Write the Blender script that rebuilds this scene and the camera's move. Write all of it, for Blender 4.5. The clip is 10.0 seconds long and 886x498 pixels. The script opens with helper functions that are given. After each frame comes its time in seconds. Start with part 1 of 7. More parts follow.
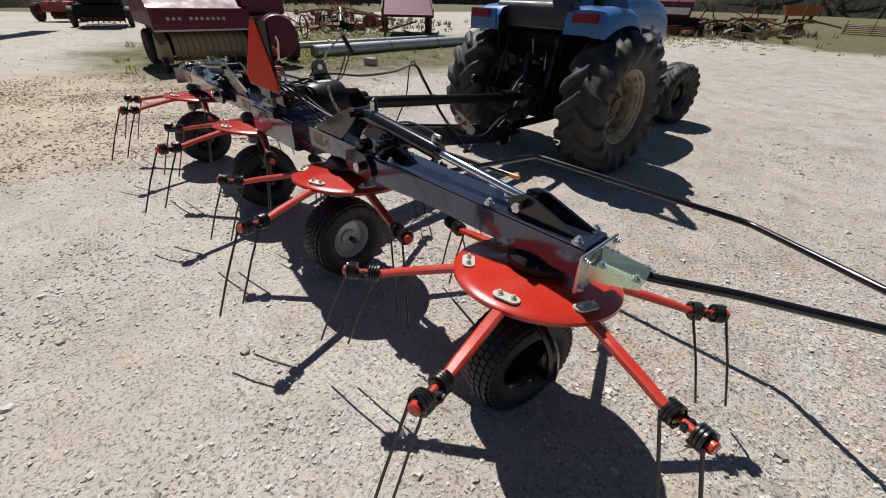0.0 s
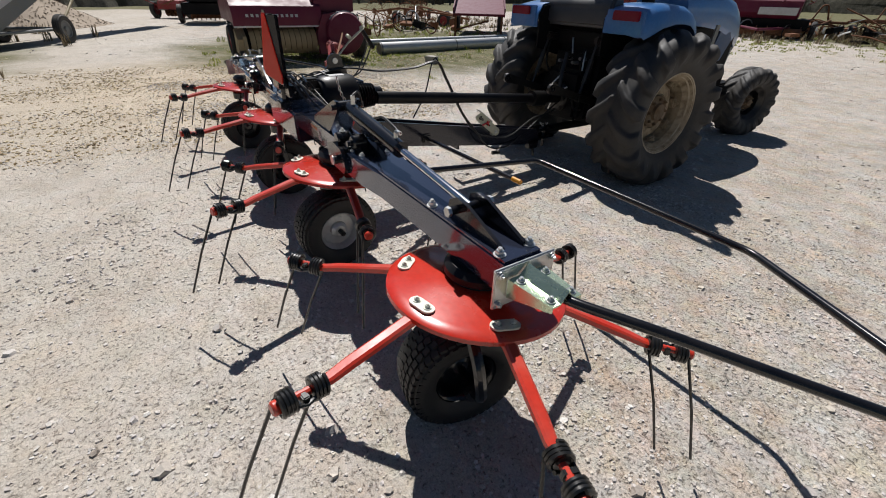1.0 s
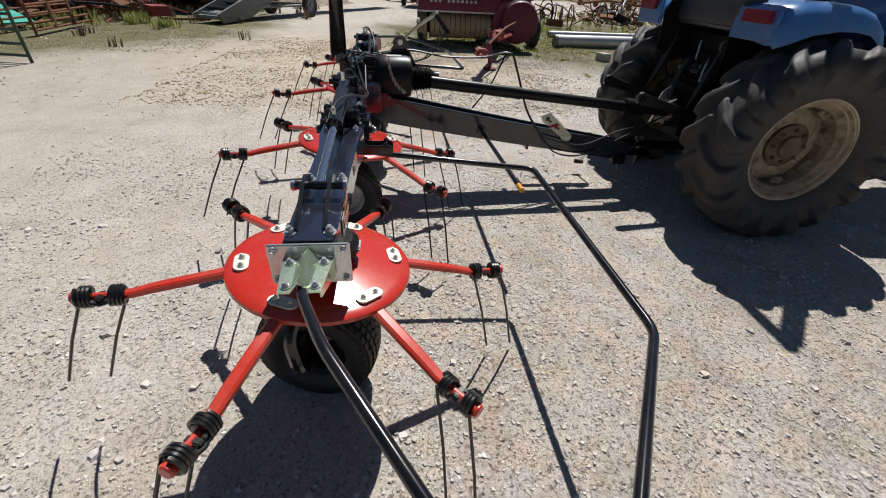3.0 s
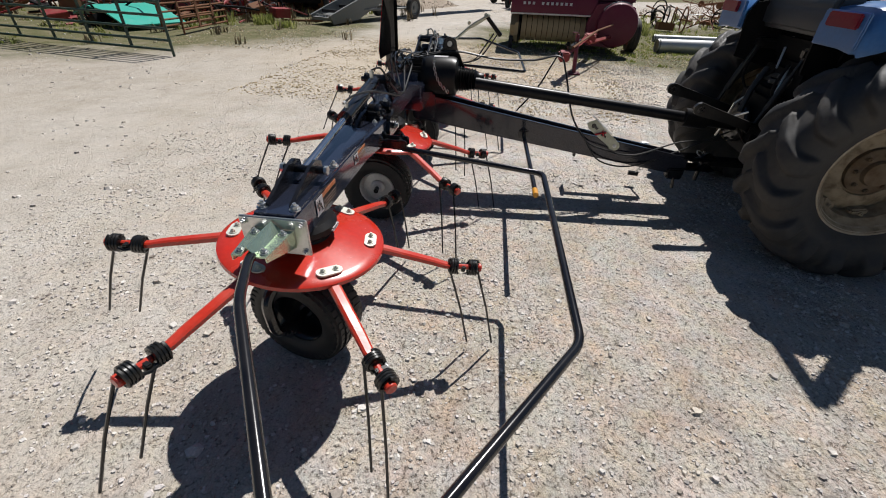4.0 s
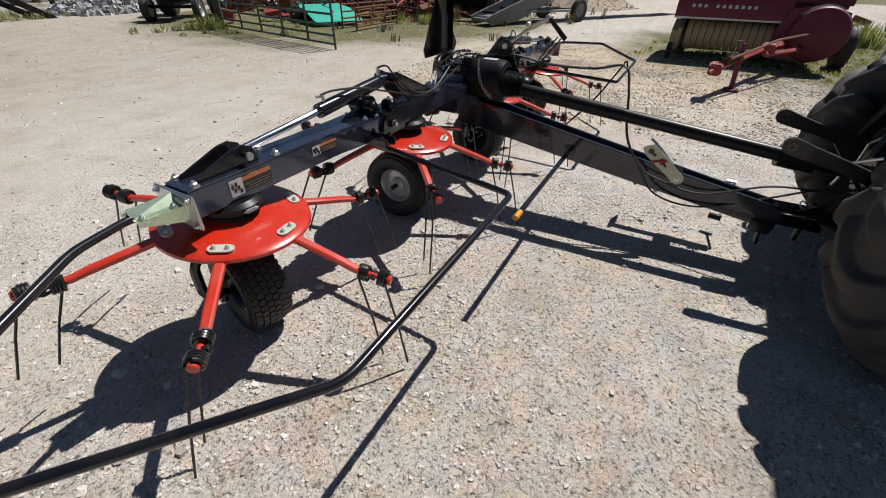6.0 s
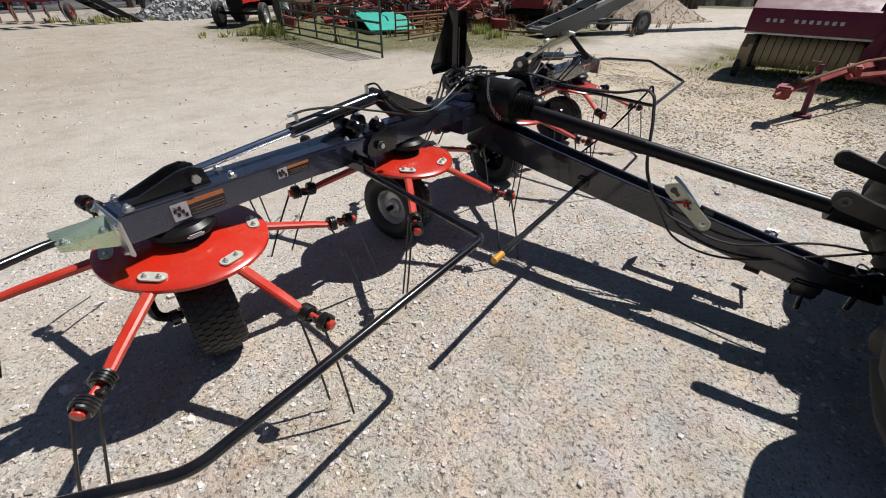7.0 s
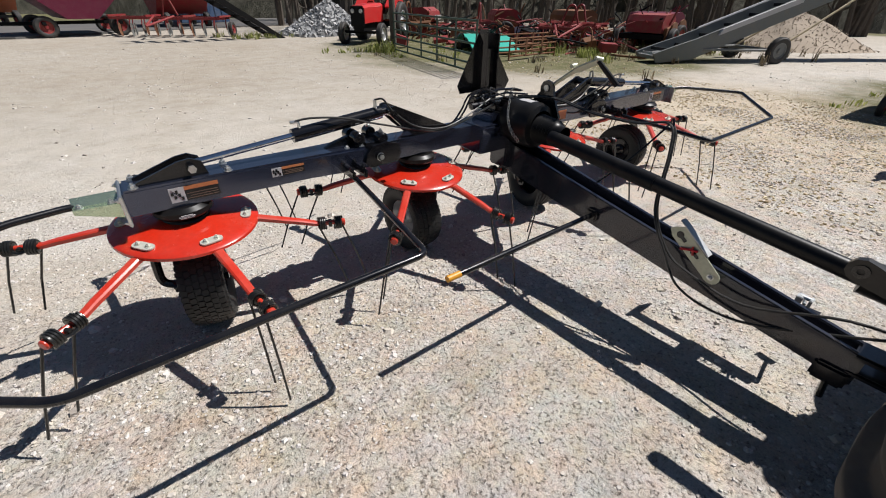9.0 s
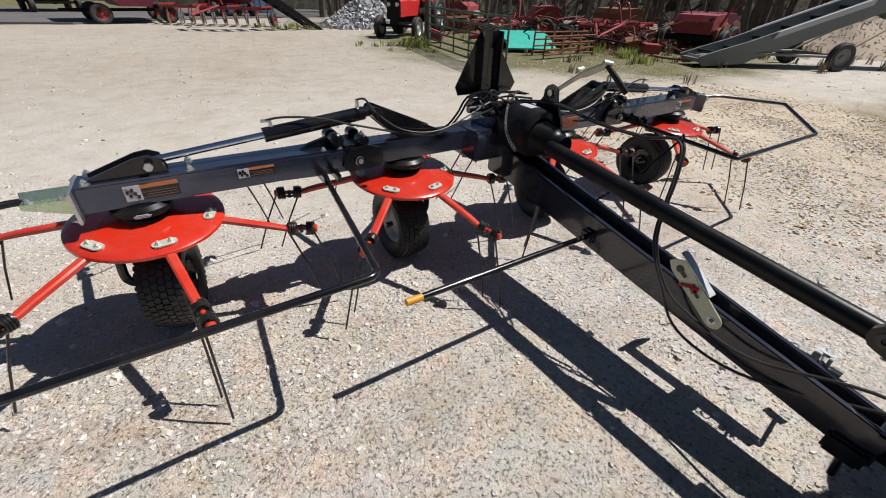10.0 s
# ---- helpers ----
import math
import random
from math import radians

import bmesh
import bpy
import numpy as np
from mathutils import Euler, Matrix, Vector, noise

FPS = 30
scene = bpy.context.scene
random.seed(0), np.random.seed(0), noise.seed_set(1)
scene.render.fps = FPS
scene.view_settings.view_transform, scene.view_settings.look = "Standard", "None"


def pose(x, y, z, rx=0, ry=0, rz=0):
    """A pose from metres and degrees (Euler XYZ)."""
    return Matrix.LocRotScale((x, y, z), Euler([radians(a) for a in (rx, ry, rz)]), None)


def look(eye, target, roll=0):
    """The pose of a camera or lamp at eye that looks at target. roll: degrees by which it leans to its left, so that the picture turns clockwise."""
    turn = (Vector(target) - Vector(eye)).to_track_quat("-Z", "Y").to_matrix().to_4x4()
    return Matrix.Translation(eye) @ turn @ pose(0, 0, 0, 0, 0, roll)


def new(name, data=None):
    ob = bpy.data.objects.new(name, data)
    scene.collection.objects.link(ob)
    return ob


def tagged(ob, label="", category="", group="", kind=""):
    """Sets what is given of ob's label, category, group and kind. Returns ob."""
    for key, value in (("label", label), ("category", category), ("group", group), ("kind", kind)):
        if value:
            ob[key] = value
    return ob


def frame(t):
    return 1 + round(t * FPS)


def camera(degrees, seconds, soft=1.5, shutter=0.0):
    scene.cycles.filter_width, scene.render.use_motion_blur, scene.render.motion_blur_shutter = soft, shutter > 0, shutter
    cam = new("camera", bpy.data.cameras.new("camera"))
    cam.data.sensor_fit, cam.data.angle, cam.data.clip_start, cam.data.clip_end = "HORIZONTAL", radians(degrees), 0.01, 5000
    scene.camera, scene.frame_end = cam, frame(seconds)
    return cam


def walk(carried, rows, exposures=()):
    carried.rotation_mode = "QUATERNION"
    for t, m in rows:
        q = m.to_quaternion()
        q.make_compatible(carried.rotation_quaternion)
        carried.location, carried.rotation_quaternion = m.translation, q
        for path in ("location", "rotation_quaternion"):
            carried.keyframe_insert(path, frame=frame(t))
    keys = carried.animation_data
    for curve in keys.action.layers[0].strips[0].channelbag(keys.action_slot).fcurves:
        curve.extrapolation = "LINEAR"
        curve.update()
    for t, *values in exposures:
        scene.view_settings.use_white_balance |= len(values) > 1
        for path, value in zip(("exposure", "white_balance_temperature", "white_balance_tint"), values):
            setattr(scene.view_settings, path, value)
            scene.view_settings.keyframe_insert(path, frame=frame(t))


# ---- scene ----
cam = camera(95.0, 10.0, 1.05)
PATH = [
    (0, (0.065, 0.087, 1.424), (-1.19, 1.229, 0.365), 1.7),
    (0.5, (0.206, 0.219, 1.432), (-1.142, 1.247, 0.371), 1.5),
    (1, (0.271, 0.465, 1.408), (-1.162, 1.365, 0.341), 1.6),
    (1.5, (0.392, 0.709, 1.408), (-1.117, 1.459, 0.33), 2.0),
    (2, (0.53, 0.932, 1.431), (-1.041, 1.512, 0.338), 2.6),
    (2.5, (0.53, 1.158, 1.402), (-1.088, 1.547, 0.293), 3.1),
    (2.7, (0.531, 1.265, 1.406), (-1.103, 1.569, 0.293), 3.2),
    (3.8, (0.616, 1.777, 1.445), (-1.025, 1.623, 0.312), 1.9),
    (4, (0.607, 1.838, 1.441), (-1.028, 1.608, 0.312), 1.9),
    (4.5, (0.465, 2.031, 1.414), (-1.132, 1.625, 0.281), 1.6),
    (5, (0.334, 2.22, 1.438), (-1.208, 1.647, 0.301), 1.3),
    (5.2, (0.308, 2.3, 1.434), (-1.208, 1.666, 0.294), 1.3),
    (6.3, (0.09, 2.7, 1.434), (-1.279, 1.776, 0.307), 0.6),
    (6.5, (-0.012, 2.727, 1.428), (-1.358, 1.764, 0.305), 0.7),
    (7, (-0.192, 2.756, 1.45), (-1.482, 1.706, 0.34), 0.9),
    (7.5, (-0.284, 2.856, 1.451), (-1.515, 1.715, 0.364), 0.6),
    (8, (-0.377, 3.049, 1.472), (-1.536, 1.814, 0.408), 0.4),
    (8.5, (-0.446, 3.157, 1.483), (-1.521, 1.836, 0.435), 0.5),
    (9, (-0.586, 3.152, 1.462), (-1.578, 1.767, 0.414), 0.9),
    (9.5, (-0.794, 3.1, 1.452), (-1.713, 1.674, 0.394), 1.5),
    (10, (-0.907, 3.134, 1.463), (-1.773, 1.681, 0.396), 2.0),
]
walk(cam, [(t, look(eye, target, roll)) for t, eye, target, roll in PATH], [(0, -0.10), (4, -0.10), (6.5, -0.03), (8.5, 0.05), (10, 0.05)])

# ---- light ----
SUN = Vector((-0.64, 0.19, 1.0)).normalized()
sun_data = bpy.data.lights.new("sun", "SUN")
sun_data.energy, sun_data.angle, sun_data.color = 5.65, radians(0.53), (1.0, 0.97, 0.945)
sun = new("sun", sun_data)
sun.matrix_world = look(SUN * 60, (0, 0, 0))
world = bpy.data.worlds.new("sky")
scene.world = world
world.use_nodes = True
sky = world.node_tree.nodes.new("ShaderNodeTexSky")
sky.sky_type, sky.sun_disc = "NISHITA", False
sky.sun_elevation, sky.sun_rotation = math.asin(SUN.z), math.atan2(SUN.x, SUN.y)
sky.dust_density, sky.ozone_density = 0.3, 4.0
background = world.node_tree.nodes["Background"]
background.inputs["Strength"].default_value = 0.042
world.node_tree.links.new(sky.outputs["Color"], background.inputs["Color"])
scene.view_settings.exposure = 0.0


# ---- materials ----
def node_material(name):
    m = bpy.data.materials.new(name)
    m.use_nodes = True
    nt = m.node_tree
    return m, nt, nt.nodes["Principled BSDF"]


def texture(nt, kind, scale, detail=4.0, vector=None, **kw):
    n = nt.nodes.new(kind)
    n.inputs["Scale"].default_value = scale
    if kind == "ShaderNodeTexNoise":
        n.inputs["Detail"].default_value = detail
    for k, v in kw.items():
        n.inputs[k].default_value = v
    if vector is None:
        vector = nt.nodes.new("ShaderNodeNewGeometry").outputs["Position"]
    nt.links.new(vector, n.inputs["Vector"])
    return n


def ramp(nt, source, stops):
    r = nt.nodes.new("ShaderNodeValToRGB")
    while len(r.color_ramp.elements) < len(stops):
        r.color_ramp.elements.new(0.5)
    for e, (p, c) in zip(r.color_ramp.elements, stops):
        e.position = p
        e.color = (c, c, c, 1) if isinstance(c, (int, float)) else (*c, 1)
    nt.links.new(source, r.inputs["Fac"])
    return r.outputs["Color"]


def mix(nt, factor, a, b, mode="MIX"):
    n = nt.nodes.new("ShaderNodeMix")
    n.data_type, n.blend_type = "RGBA", mode
    for socket, v in ((n.inputs["Factor"], factor), (n.inputs[6], a), (n.inputs[7], b)):
        if isinstance(v, (int, float)):
            socket.default_value = v
        elif isinstance(v, tuple):
            socket.default_value = (*v, 1)
        else:
            nt.links.new(v, socket)
    return n.outputs[2]


def bump(nt, bsdf, height, strength, distance):
    b = nt.nodes.new("ShaderNodeBump")
    b.inputs["Strength"].default_value, b.inputs["Distance"].default_value = strength, distance
    nt.links.new(height, b.inputs["Height"])
    nt.links.new(b.outputs["Normal"], bsdf.inputs["Normal"])


def paint(name, colour, rough=0.3, metal=0.0, coat=0.0, dirt=(0.30, 0.26, 0.20), dirty=0.25, grain=60.0, relief=0.15, patch=5.0, sheen=0.5):
    """A painted, plated or rubber surface with dust in patches, fine grain and uneven gloss."""
    m, nt, p = node_material(name)
    obj = nt.nodes.new("ShaderNodeTexCoord").outputs["Object"]
    broad = texture(nt, "ShaderNodeTexNoise", patch, 6, obj, Roughness=0.65).outputs["Fac"]
    fine = texture(nt, "ShaderNodeTexNoise", grain, 5, obj).outputs["Fac"]
    mask = ramp(nt, broad, [(0.42, 0.0), (0.78, dirty)])
    speck = ramp(nt, fine, [(0.35, 0.86), (0.7, 1.08)])
    base = mix(nt, mask, colour, dirt)
    nt.links.new(mix(nt, 0.6, base, speck, "MULTIPLY"), p.inputs["Base Color"])
    gloss = nt.nodes.new("ShaderNodeMath")
    gloss.operation = "MULTIPLY_ADD"
    nt.links.new(mask, gloss.inputs[0])
    gloss.inputs[1].default_value, gloss.inputs[2].default_value = 0.7, rough
    nt.links.new(gloss.outputs[0], p.inputs["Roughness"])
    p.inputs["Metallic"].default_value = metal
    p.inputs["Coat Weight"].default_value = coat
    p.inputs["Specular IOR Level"].default_value = sheen
    p.inputs["Coat Roughness"].default_value = 0.08
    bump(nt, p, fine, relief, 0.002)
    return m


GRAPHITE = paint("graphite_paint", (0.054, 0.065, 0.108), 0.17, 0.72, 1.0, dirty=0.03, relief=0.03, sheen=0.4)
TONGUE_PAINT = paint("dark_graphite_paint", (0.017, 0.019, 0.030), 0.2, 0.3, 0.8, dirty=0.05, relief=0.04, sheen=0.35)
BLACK = paint("black_paint", (0.006, 0.006, 0.008), 0.20, 0.0, 0.5, dirty=0.05, relief=0.06, sheen=0.34)
RED = paint("rotor_red_paint", (0.54, 0.022, 0.007), 0.24, 0.0, 0.6, dirty=0.10, relief=0.05)
ARM_RED = paint("tine_arm_red_paint", (0.54, 0.03, 0.012), 0.32, 0.0, 0.3, dirty=0.2)
ZINC = paint("yellow_zinc", (0.60, 0.72, 0.52), 0.24, 0.88, dirty=0.12, dirt=(0.5, 0.55, 0.55), relief=0.05)
STEEL = paint("plated_steel", (0.66, 0.67, 0.66), 0.28, 0.9, dirty=0.15)
CHROME = paint("chrome_rod", (0.8, 0.8, 0.82), 0.1, 1.0, dirty=0.0, relief=0.0)
RUBBER = paint("black_tyre_rubber", (0.011, 0.011, 0.0115), 0.55, dirty=0.12, dirt=(0.10, 0.088, 0.07), grain=90, relief=0.4)
OLD_RUBBER = paint("dusty_tractor_rubber", (0.026, 0.0255, 0.026), 0.6, dirty=0.55, dirt=(0.12, 0.105, 0.085), grain=50, relief=0.5, patch=7)
SPRING = paint("black_spring_steel", (0.012, 0.012, 0.012), 0.32, 0.3, 0.3, dirty=0.06)
HOSE = paint("black_hose", (0.012, 0.012, 0.012), 0.45, dirty=0.12)
PLASTIC = paint("black_plastic", (0.005, 0.005, 0.006), 0.36, dirty=0.05, relief=0.12, sheen=0.24)
YELLOW = paint("yellow_grip", (0.66, 0.29, 0.02), 0.4, dirty=0.35, dirt=(0.30, 0.16, 0.04), patch=30)
CLAMP_ZINC = paint("pale_plated_clamp", (0.66, 0.66, 0.58), 0.4, 0.45, dirty=0.2, dirt=(0.45, 0.45, 0.38), relief=0.05)
CREAM = paint("cream_plated_plate", (0.50, 0.51, 0.40), 0.42, 0.3, dirty=0.2)
ORANGE = paint("orange_decal", (0.50, 0.17, 0.06), 0.45, dirty=0.1)
DIM = paint("dim_decal_text", (0.16, 0.10, 0.07), 0.5, dirty=0.1)
WHITE = paint("white_decal", (0.50, 0.49, 0.50), 0.45, dirty=0.1)
BLUE = paint("tractor_blue_paint", (0.045, 0.165, 0.42), 0.28, 0.0, 0.8, dirty=0.25, dirt=(0.28, 0.32, 0.36))
TRACTOR_BLACK = paint("tractor_black_cast", (0.007, 0.007, 0.0075), 0.6, dirty=0.08, dirt=(0.05, 0.042, 0.034), sheen=0.14)
RIM = paint("dirty_cream_rim", (0.36, 0.29, 0.19), 0.6, dirty=1.0, dirt=(0.06, 0.032, 0.016), patch=15)
WORN_BLACK = paint("worn_black_iron", (0.016, 0.015, 0.014), 0.36, 0.3, 0.2, dirty=0.3, dirt=(0.08, 0.065, 0.05), patch=14)
FLANGE = paint("worn_pale_flange", (0.50, 0.43, 0.31), 0.5, dirty=0.9, dirt=(0.20, 0.11, 0.055), patch=9)
HUB = paint("rusty_hub", (0.17, 0.12, 0.07), 0.7, dirty=0.8, dirt=(0.07, 0.036, 0.018), patch=11)
SEAT_VINYL = paint("grey_moulded_plastic", (0.040, 0.042, 0.047), 0.38, dirty=0.4, dirt=(0.10, 0.10, 0.10), relief=0.3)
LENS = paint("red_lamp_lens", (0.20, 0.010, 0.028), 0.22, dirty=0.1)
MAROON = paint("faded_maroon_paint", (0.115, 0.008, 0.030), 0.5, 0.0, 0.1, dirty=0.35, dirt=(0.15, 0.06, 0.07), sheen=0.35)
BAND = paint("khaki_stripper_band", (0.33, 0.27, 0.16), 0.6, dirty=0.5, dirt=(0.22, 0.15, 0.08))
OLD_RED = paint("weathered_red_paint", (0.25, 0.016, 0.020), 0.5, dirty=0.7, dirt=(0.20, 0.10, 0.07))
BRIGHT_RED = paint("bright_red_paint", (0.60, 0.022, 0.022), 0.35, 0.0, 0.3, dirty=0.15)
RUST = paint("rusty_iron", (0.17, 0.072, 0.034), 0.85, dirty=0.6, dirt=(0.24, 0.12, 0.06), relief=0.4)
GALVANISED = paint("galvanised_sheet", (0.52, 0.53, 0.53), 0.42, 0.55, dirty=0.35, dirt=(0.35, 0.33, 0.29))
GATE_GREEN = paint("dark_green_gate_paint", (0.022, 0.055, 0.038), 0.5, dirty=0.3)
TEAL = paint("teal_painted_sheet", (0.03, 0.42, 0.32), 0.45, dirty=0.3, dirt=(0.2, 0.4, 0.35))
GREY_STEEL = paint("grey_conveyor_steel", (0.17, 0.18, 0.18), 0.5, 0.2, dirty=0.4)
CONCRETE = paint("concrete", (0.42, 0.40, 0.36), 0.9, dirty=0.4, relief=0.5)
SHED_BLUE = paint("blue_box_paint", (0.05, 0.10, 0.20), 0.5, dirty=0.3)
BARK = paint("bark", (0.075, 0.062, 0.05), 0.9, dirty=0.5, dirt=(0.15, 0.13, 0.11), grain=20, relief=0.8)
ORANGE_PAINT = paint("faded_orange_paint", (0.48, 0.12, 0.04), 0.5, dirty=0.3)


def sign_material():
    """Fluorescent plastic film that lets some daylight through."""
    m, nt, p = node_material("fluorescent_orange_film")
    p.inputs["Base Color"].default_value = (1.0, 0.05, 0.02, 1)
    p.inputs["Roughness"].default_value = 0.4
    glow = nt.nodes.new("ShaderNodeBsdfTranslucent")
    glow.inputs["Color"].default_value = (0.95, 0.03, 0.012, 1)
    grain = texture(nt, "ShaderNodeTexNoise", 35, 3, nt.nodes.new("ShaderNodeTexCoord").outputs["Object"]).outputs["Fac"]
    bump(nt, p, grain, 0.1, 0.002)
    blend = nt.nodes.new("ShaderNodeMixShader")
    blend.inputs[0].default_value = 0.55
    nt.links.new(p.outputs[0], blend.inputs[1])
    nt.links.new(glow.outputs[0], blend.inputs[2])
    nt.links.new(blend.outputs[0], nt.nodes["Material Output"].inputs["Surface"])
    return m


FILM = sign_material()


def ground_material():
    """Pale crushed limestone with bare tan fines, loose chips, straw-coloured drifts and weeds at the yard's edges."""
    m, nt, p = node_material("crushed_limestone")
    pos = nt.nodes.new("ShaderNodeNewGeometry").outputs["Position"]
    warp = texture(nt, "ShaderNodeTexNoise", 9, 4, pos).outputs["Color"]
    add = nt.nodes.new("ShaderNodeVectorMath")
    add.operation = "MULTIPLY_ADD"
    nt.links.new(warp, add.inputs[0])
    add.inputs[1].default_value = (0.05, 0.05, 0.05)
    nt.links.new(pos, add.inputs[2])
    chips = texture(nt, "ShaderNodeTexVoronoi", 60, vector=add.outputs[0])
    chips2 = texture(nt, "ShaderNodeTexVoronoi", 27, vector=add.outputs[0])
    fine = texture(nt, "ShaderNodeTexNoise", 160, 6, pos, Roughness=0.7).outputs["Fac"]
    mid = texture(nt, "ShaderNodeTexNoise", 14, 8, pos, Roughness=0.7).outputs["Fac"]
    broad = texture(nt, "ShaderNodeTexNoise", 0.9, 6, pos, Roughness=0.6).outputs["Fac"]
    huge = texture(nt, "ShaderNodeTexNoise", 0.16, 5, pos, Roughness=0.6).outputs["Fac"]
    fines = mix(nt, ramp(nt, broad, [(0.3, 0.0), (0.7, 1.0)]), (0.56, 0.497, 0.41), (0.575, 0.535, 0.49))
    stone_tone = nt.nodes.new("ShaderNodeSeparateColor")
    nt.links.new(chips.outputs["Color"], stone_tone.inputs[0])
    stones = ramp(nt, stone_tone.outputs[0], [(0.0, (0.40, 0.36, 0.32)), (0.2, (0.53, 0.48, 0.44)), (0.45, (0.58, 0.525, 0.45)), (0.7, (0.61, 0.565, 0.52)), (0.88, (0.64, 0.60, 0.555)), (1.0, (0.76, 0.74, 0.71))])
    rolled = ramp(nt, texture(nt, "ShaderNodeTexNoise", 0.55, 5, pos, Roughness=0.55).outputs["Fac"], [(0.46, 0.06), (0.66, 0.95)])
    bare = mix(nt, 1.0, ramp(nt, mid, [(0.38, 0.2), (0.62, 1.0)]), rolled, "MULTIPLY")
    col = mix(nt, bare, fines, stones)
    # shade between neighbouring stones, darkened into the colour
    gap_shade = ramp(nt, chips.outputs["Distance"], [(0.0, 1.08), (0.5, 1.0), (0.72, 0.86), (0.95, 0.52)])
    col = mix(nt, 0.35, col, gap_shade, "MULTIPLY")
    specks = ramp(nt, fine, [(0.32, 0.58), (0.5, 0.98), (0.68, 1.34)])
    col = mix(nt, 0.6, col, specks, "MULTIPLY")
    col = mix(nt, 1.0, col, ramp(nt, huge, [(0.3, (0.86, 0.825, 0.77)), (0.5, (0.97, 0.955, 0.935)), (0.7, (1.04, 1.05, 1.06))]), "MULTIPLY")
    big_tone = nt.nodes.new("ShaderNodeSeparateColor")
    nt.links.new(chips2.outputs["Color"], big_tone.inputs[0])
    col = mix(nt, 0.35, col, ramp(nt, big_tone.outputs[1], [(0.0, (0.80, 0.775, 0.74)), (0.4, (0.98, 0.975, 0.96)), (1.0, (1.16, 1.16, 1.15))]), "MULTIPLY")
    # small pits in the packed fines: their shade is multiplied into the colour
    pit_noise = texture(nt, "ShaderNodeTexNoise", 66, 5, add.outputs[0], Roughness=0.62).outputs["Fac"]
    pit_shade = ramp(nt, pit_noise, [(0.325, (0.46, 0.435, 0.41)), (0.41, (0.92, 0.915, 0.905)), (0.46, (1.0, 1.0, 1.0)), (0.60, (1.03, 1.03, 1.03)), (0.72, (1.12, 1.12, 1.11))])
    col = mix(nt, 1.0, col, pit_shade, "MULTIPLY")
    mottle = texture(nt, "ShaderNodeTexNoise", 2.6, 9, pos, Roughness=0.72).outputs["Fac"]
    col = mix(nt, 1.0, col, ramp(nt, mottle, [(0.30, (0.73, 0.71, 0.685)), (0.48, (0.97, 0.965, 0.96)), (0.66, (1.11, 1.12, 1.135))]), "MULTIPLY")
    # packed stones: thin dark joints between flat pieces, where the fines are worn away
    edge = texture(nt, "ShaderNodeTexVoronoi", 21, vector=add.outputs[0])
    edge.feature = "DISTANCE_TO_EDGE"
    edge2 = texture(nt, "ShaderNodeTexVoronoi", 47, vector=add.outputs[0])
    edge2.feature = "DISTANCE_TO_EDGE"
    worn = ramp(nt, texture(nt, "ShaderNodeTexNoise", 3.4, 5, pos, Roughness=0.7).outputs["Fac"], [(0.44, 0.0), (0.60, 1.0)])
    joints = ramp(nt, edge.outputs["Distance"], [(0.0, 0.52), (0.045, 1.0), (0.09, 1.12)])
    joints2 = ramp(nt, edge2.outputs["Distance"], [(0.0, 0.60), (0.06, 1.08), (0.13, 1.30)])
    col = mix(nt, mix(nt, 1.0, worn, (0.16, 0.16, 0.16), "MULTIPLY"), col, joints, "MULTIPLY")
    col = mix(nt, 0.10, col, joints2, "MULTIPLY")
    # the stone's own hues: blue-grey, buff and pinkish pieces in clouds
    hue = texture(nt, "ShaderNodeTexNoise", 6.5, 6, pos, Roughness=0.75)
    hues = nt.nodes.new("ShaderNodeSeparateColor")
    nt.links.new(hue.outputs["Color"], hues.inputs[0])
    col = mix(nt, 1.0, col, ramp(nt, hues.outputs[0], [(0.34, (0.93, 0.985, 1.07)), (0.5, (1.0, 1.0, 1.0)), (0.66, (1.07, 1.0, 0.88))]), "MULTIPLY")
    col = mix(nt, 1.0, col, ramp(nt, hues.outputs[1], [(0.36, (0.96, 1.02, 1.0)), (0.5, (1.0, 1.0, 1.0)), (0.66, (1.06, 0.97, 0.96))]), "MULTIPLY")
    # weeds and dry grass by how far out the spot lies from the yard
    xyz = nt.nodes.new("ShaderNodeSeparateXYZ")
    nt.links.new(pos, xyz.inputs[0])

    def math_node(op, a, b):
        n = nt.nodes.new("ShaderNodeMath")
        n.operation = op
        for s, v in zip(n.inputs, (a, b)):
            if isinstance(v, (int, float)):
                s.default_value = v
            else:
                nt.links.new(v, s)
        return n.outputs[0]

    # facets: every stone leans its own way
    lean = nt.nodes.new("ShaderNodeVectorMath")
    lean.operation = "SUBTRACT"
    nt.links.new(chips.outputs["Color"], lean.inputs[0])
    lean.inputs[1].default_value = (0.5, 0.5, 0.5)
    arm = nt.nodes.new("ShaderNodeVectorMath")
    arm.operation = "SUBTRACT"
    nt.links.new(add.outputs[0], arm.inputs[0])
    nt.links.new(chips.outputs["Position"], arm.inputs[1])
    tilt = nt.nodes.new("ShaderNodeVectorMath")
    tilt.operation = "DOT_PRODUCT"
    nt.links.new(lean.outputs[0], tilt.inputs[0])
    nt.links.new(arm.outputs[0], tilt.inputs[1])
    wob = math_node("MULTIPLY", math_node("SUBTRACT", texture(nt, "ShaderNodeTexNoise", 0.45, 6, pos, Roughness=0.7).outputs["Fac"], 0.5), 5.0)
    # a straight edge of the yard on the tractor's side: y + 0.42 x > 21; behind the baler: a grassy tongue
    side = math_node("SUBTRACT", math_node("ADD", xyz.outputs[1], math_node("MULTIPLY", xyz.outputs[0], 0.42)), 21.0)
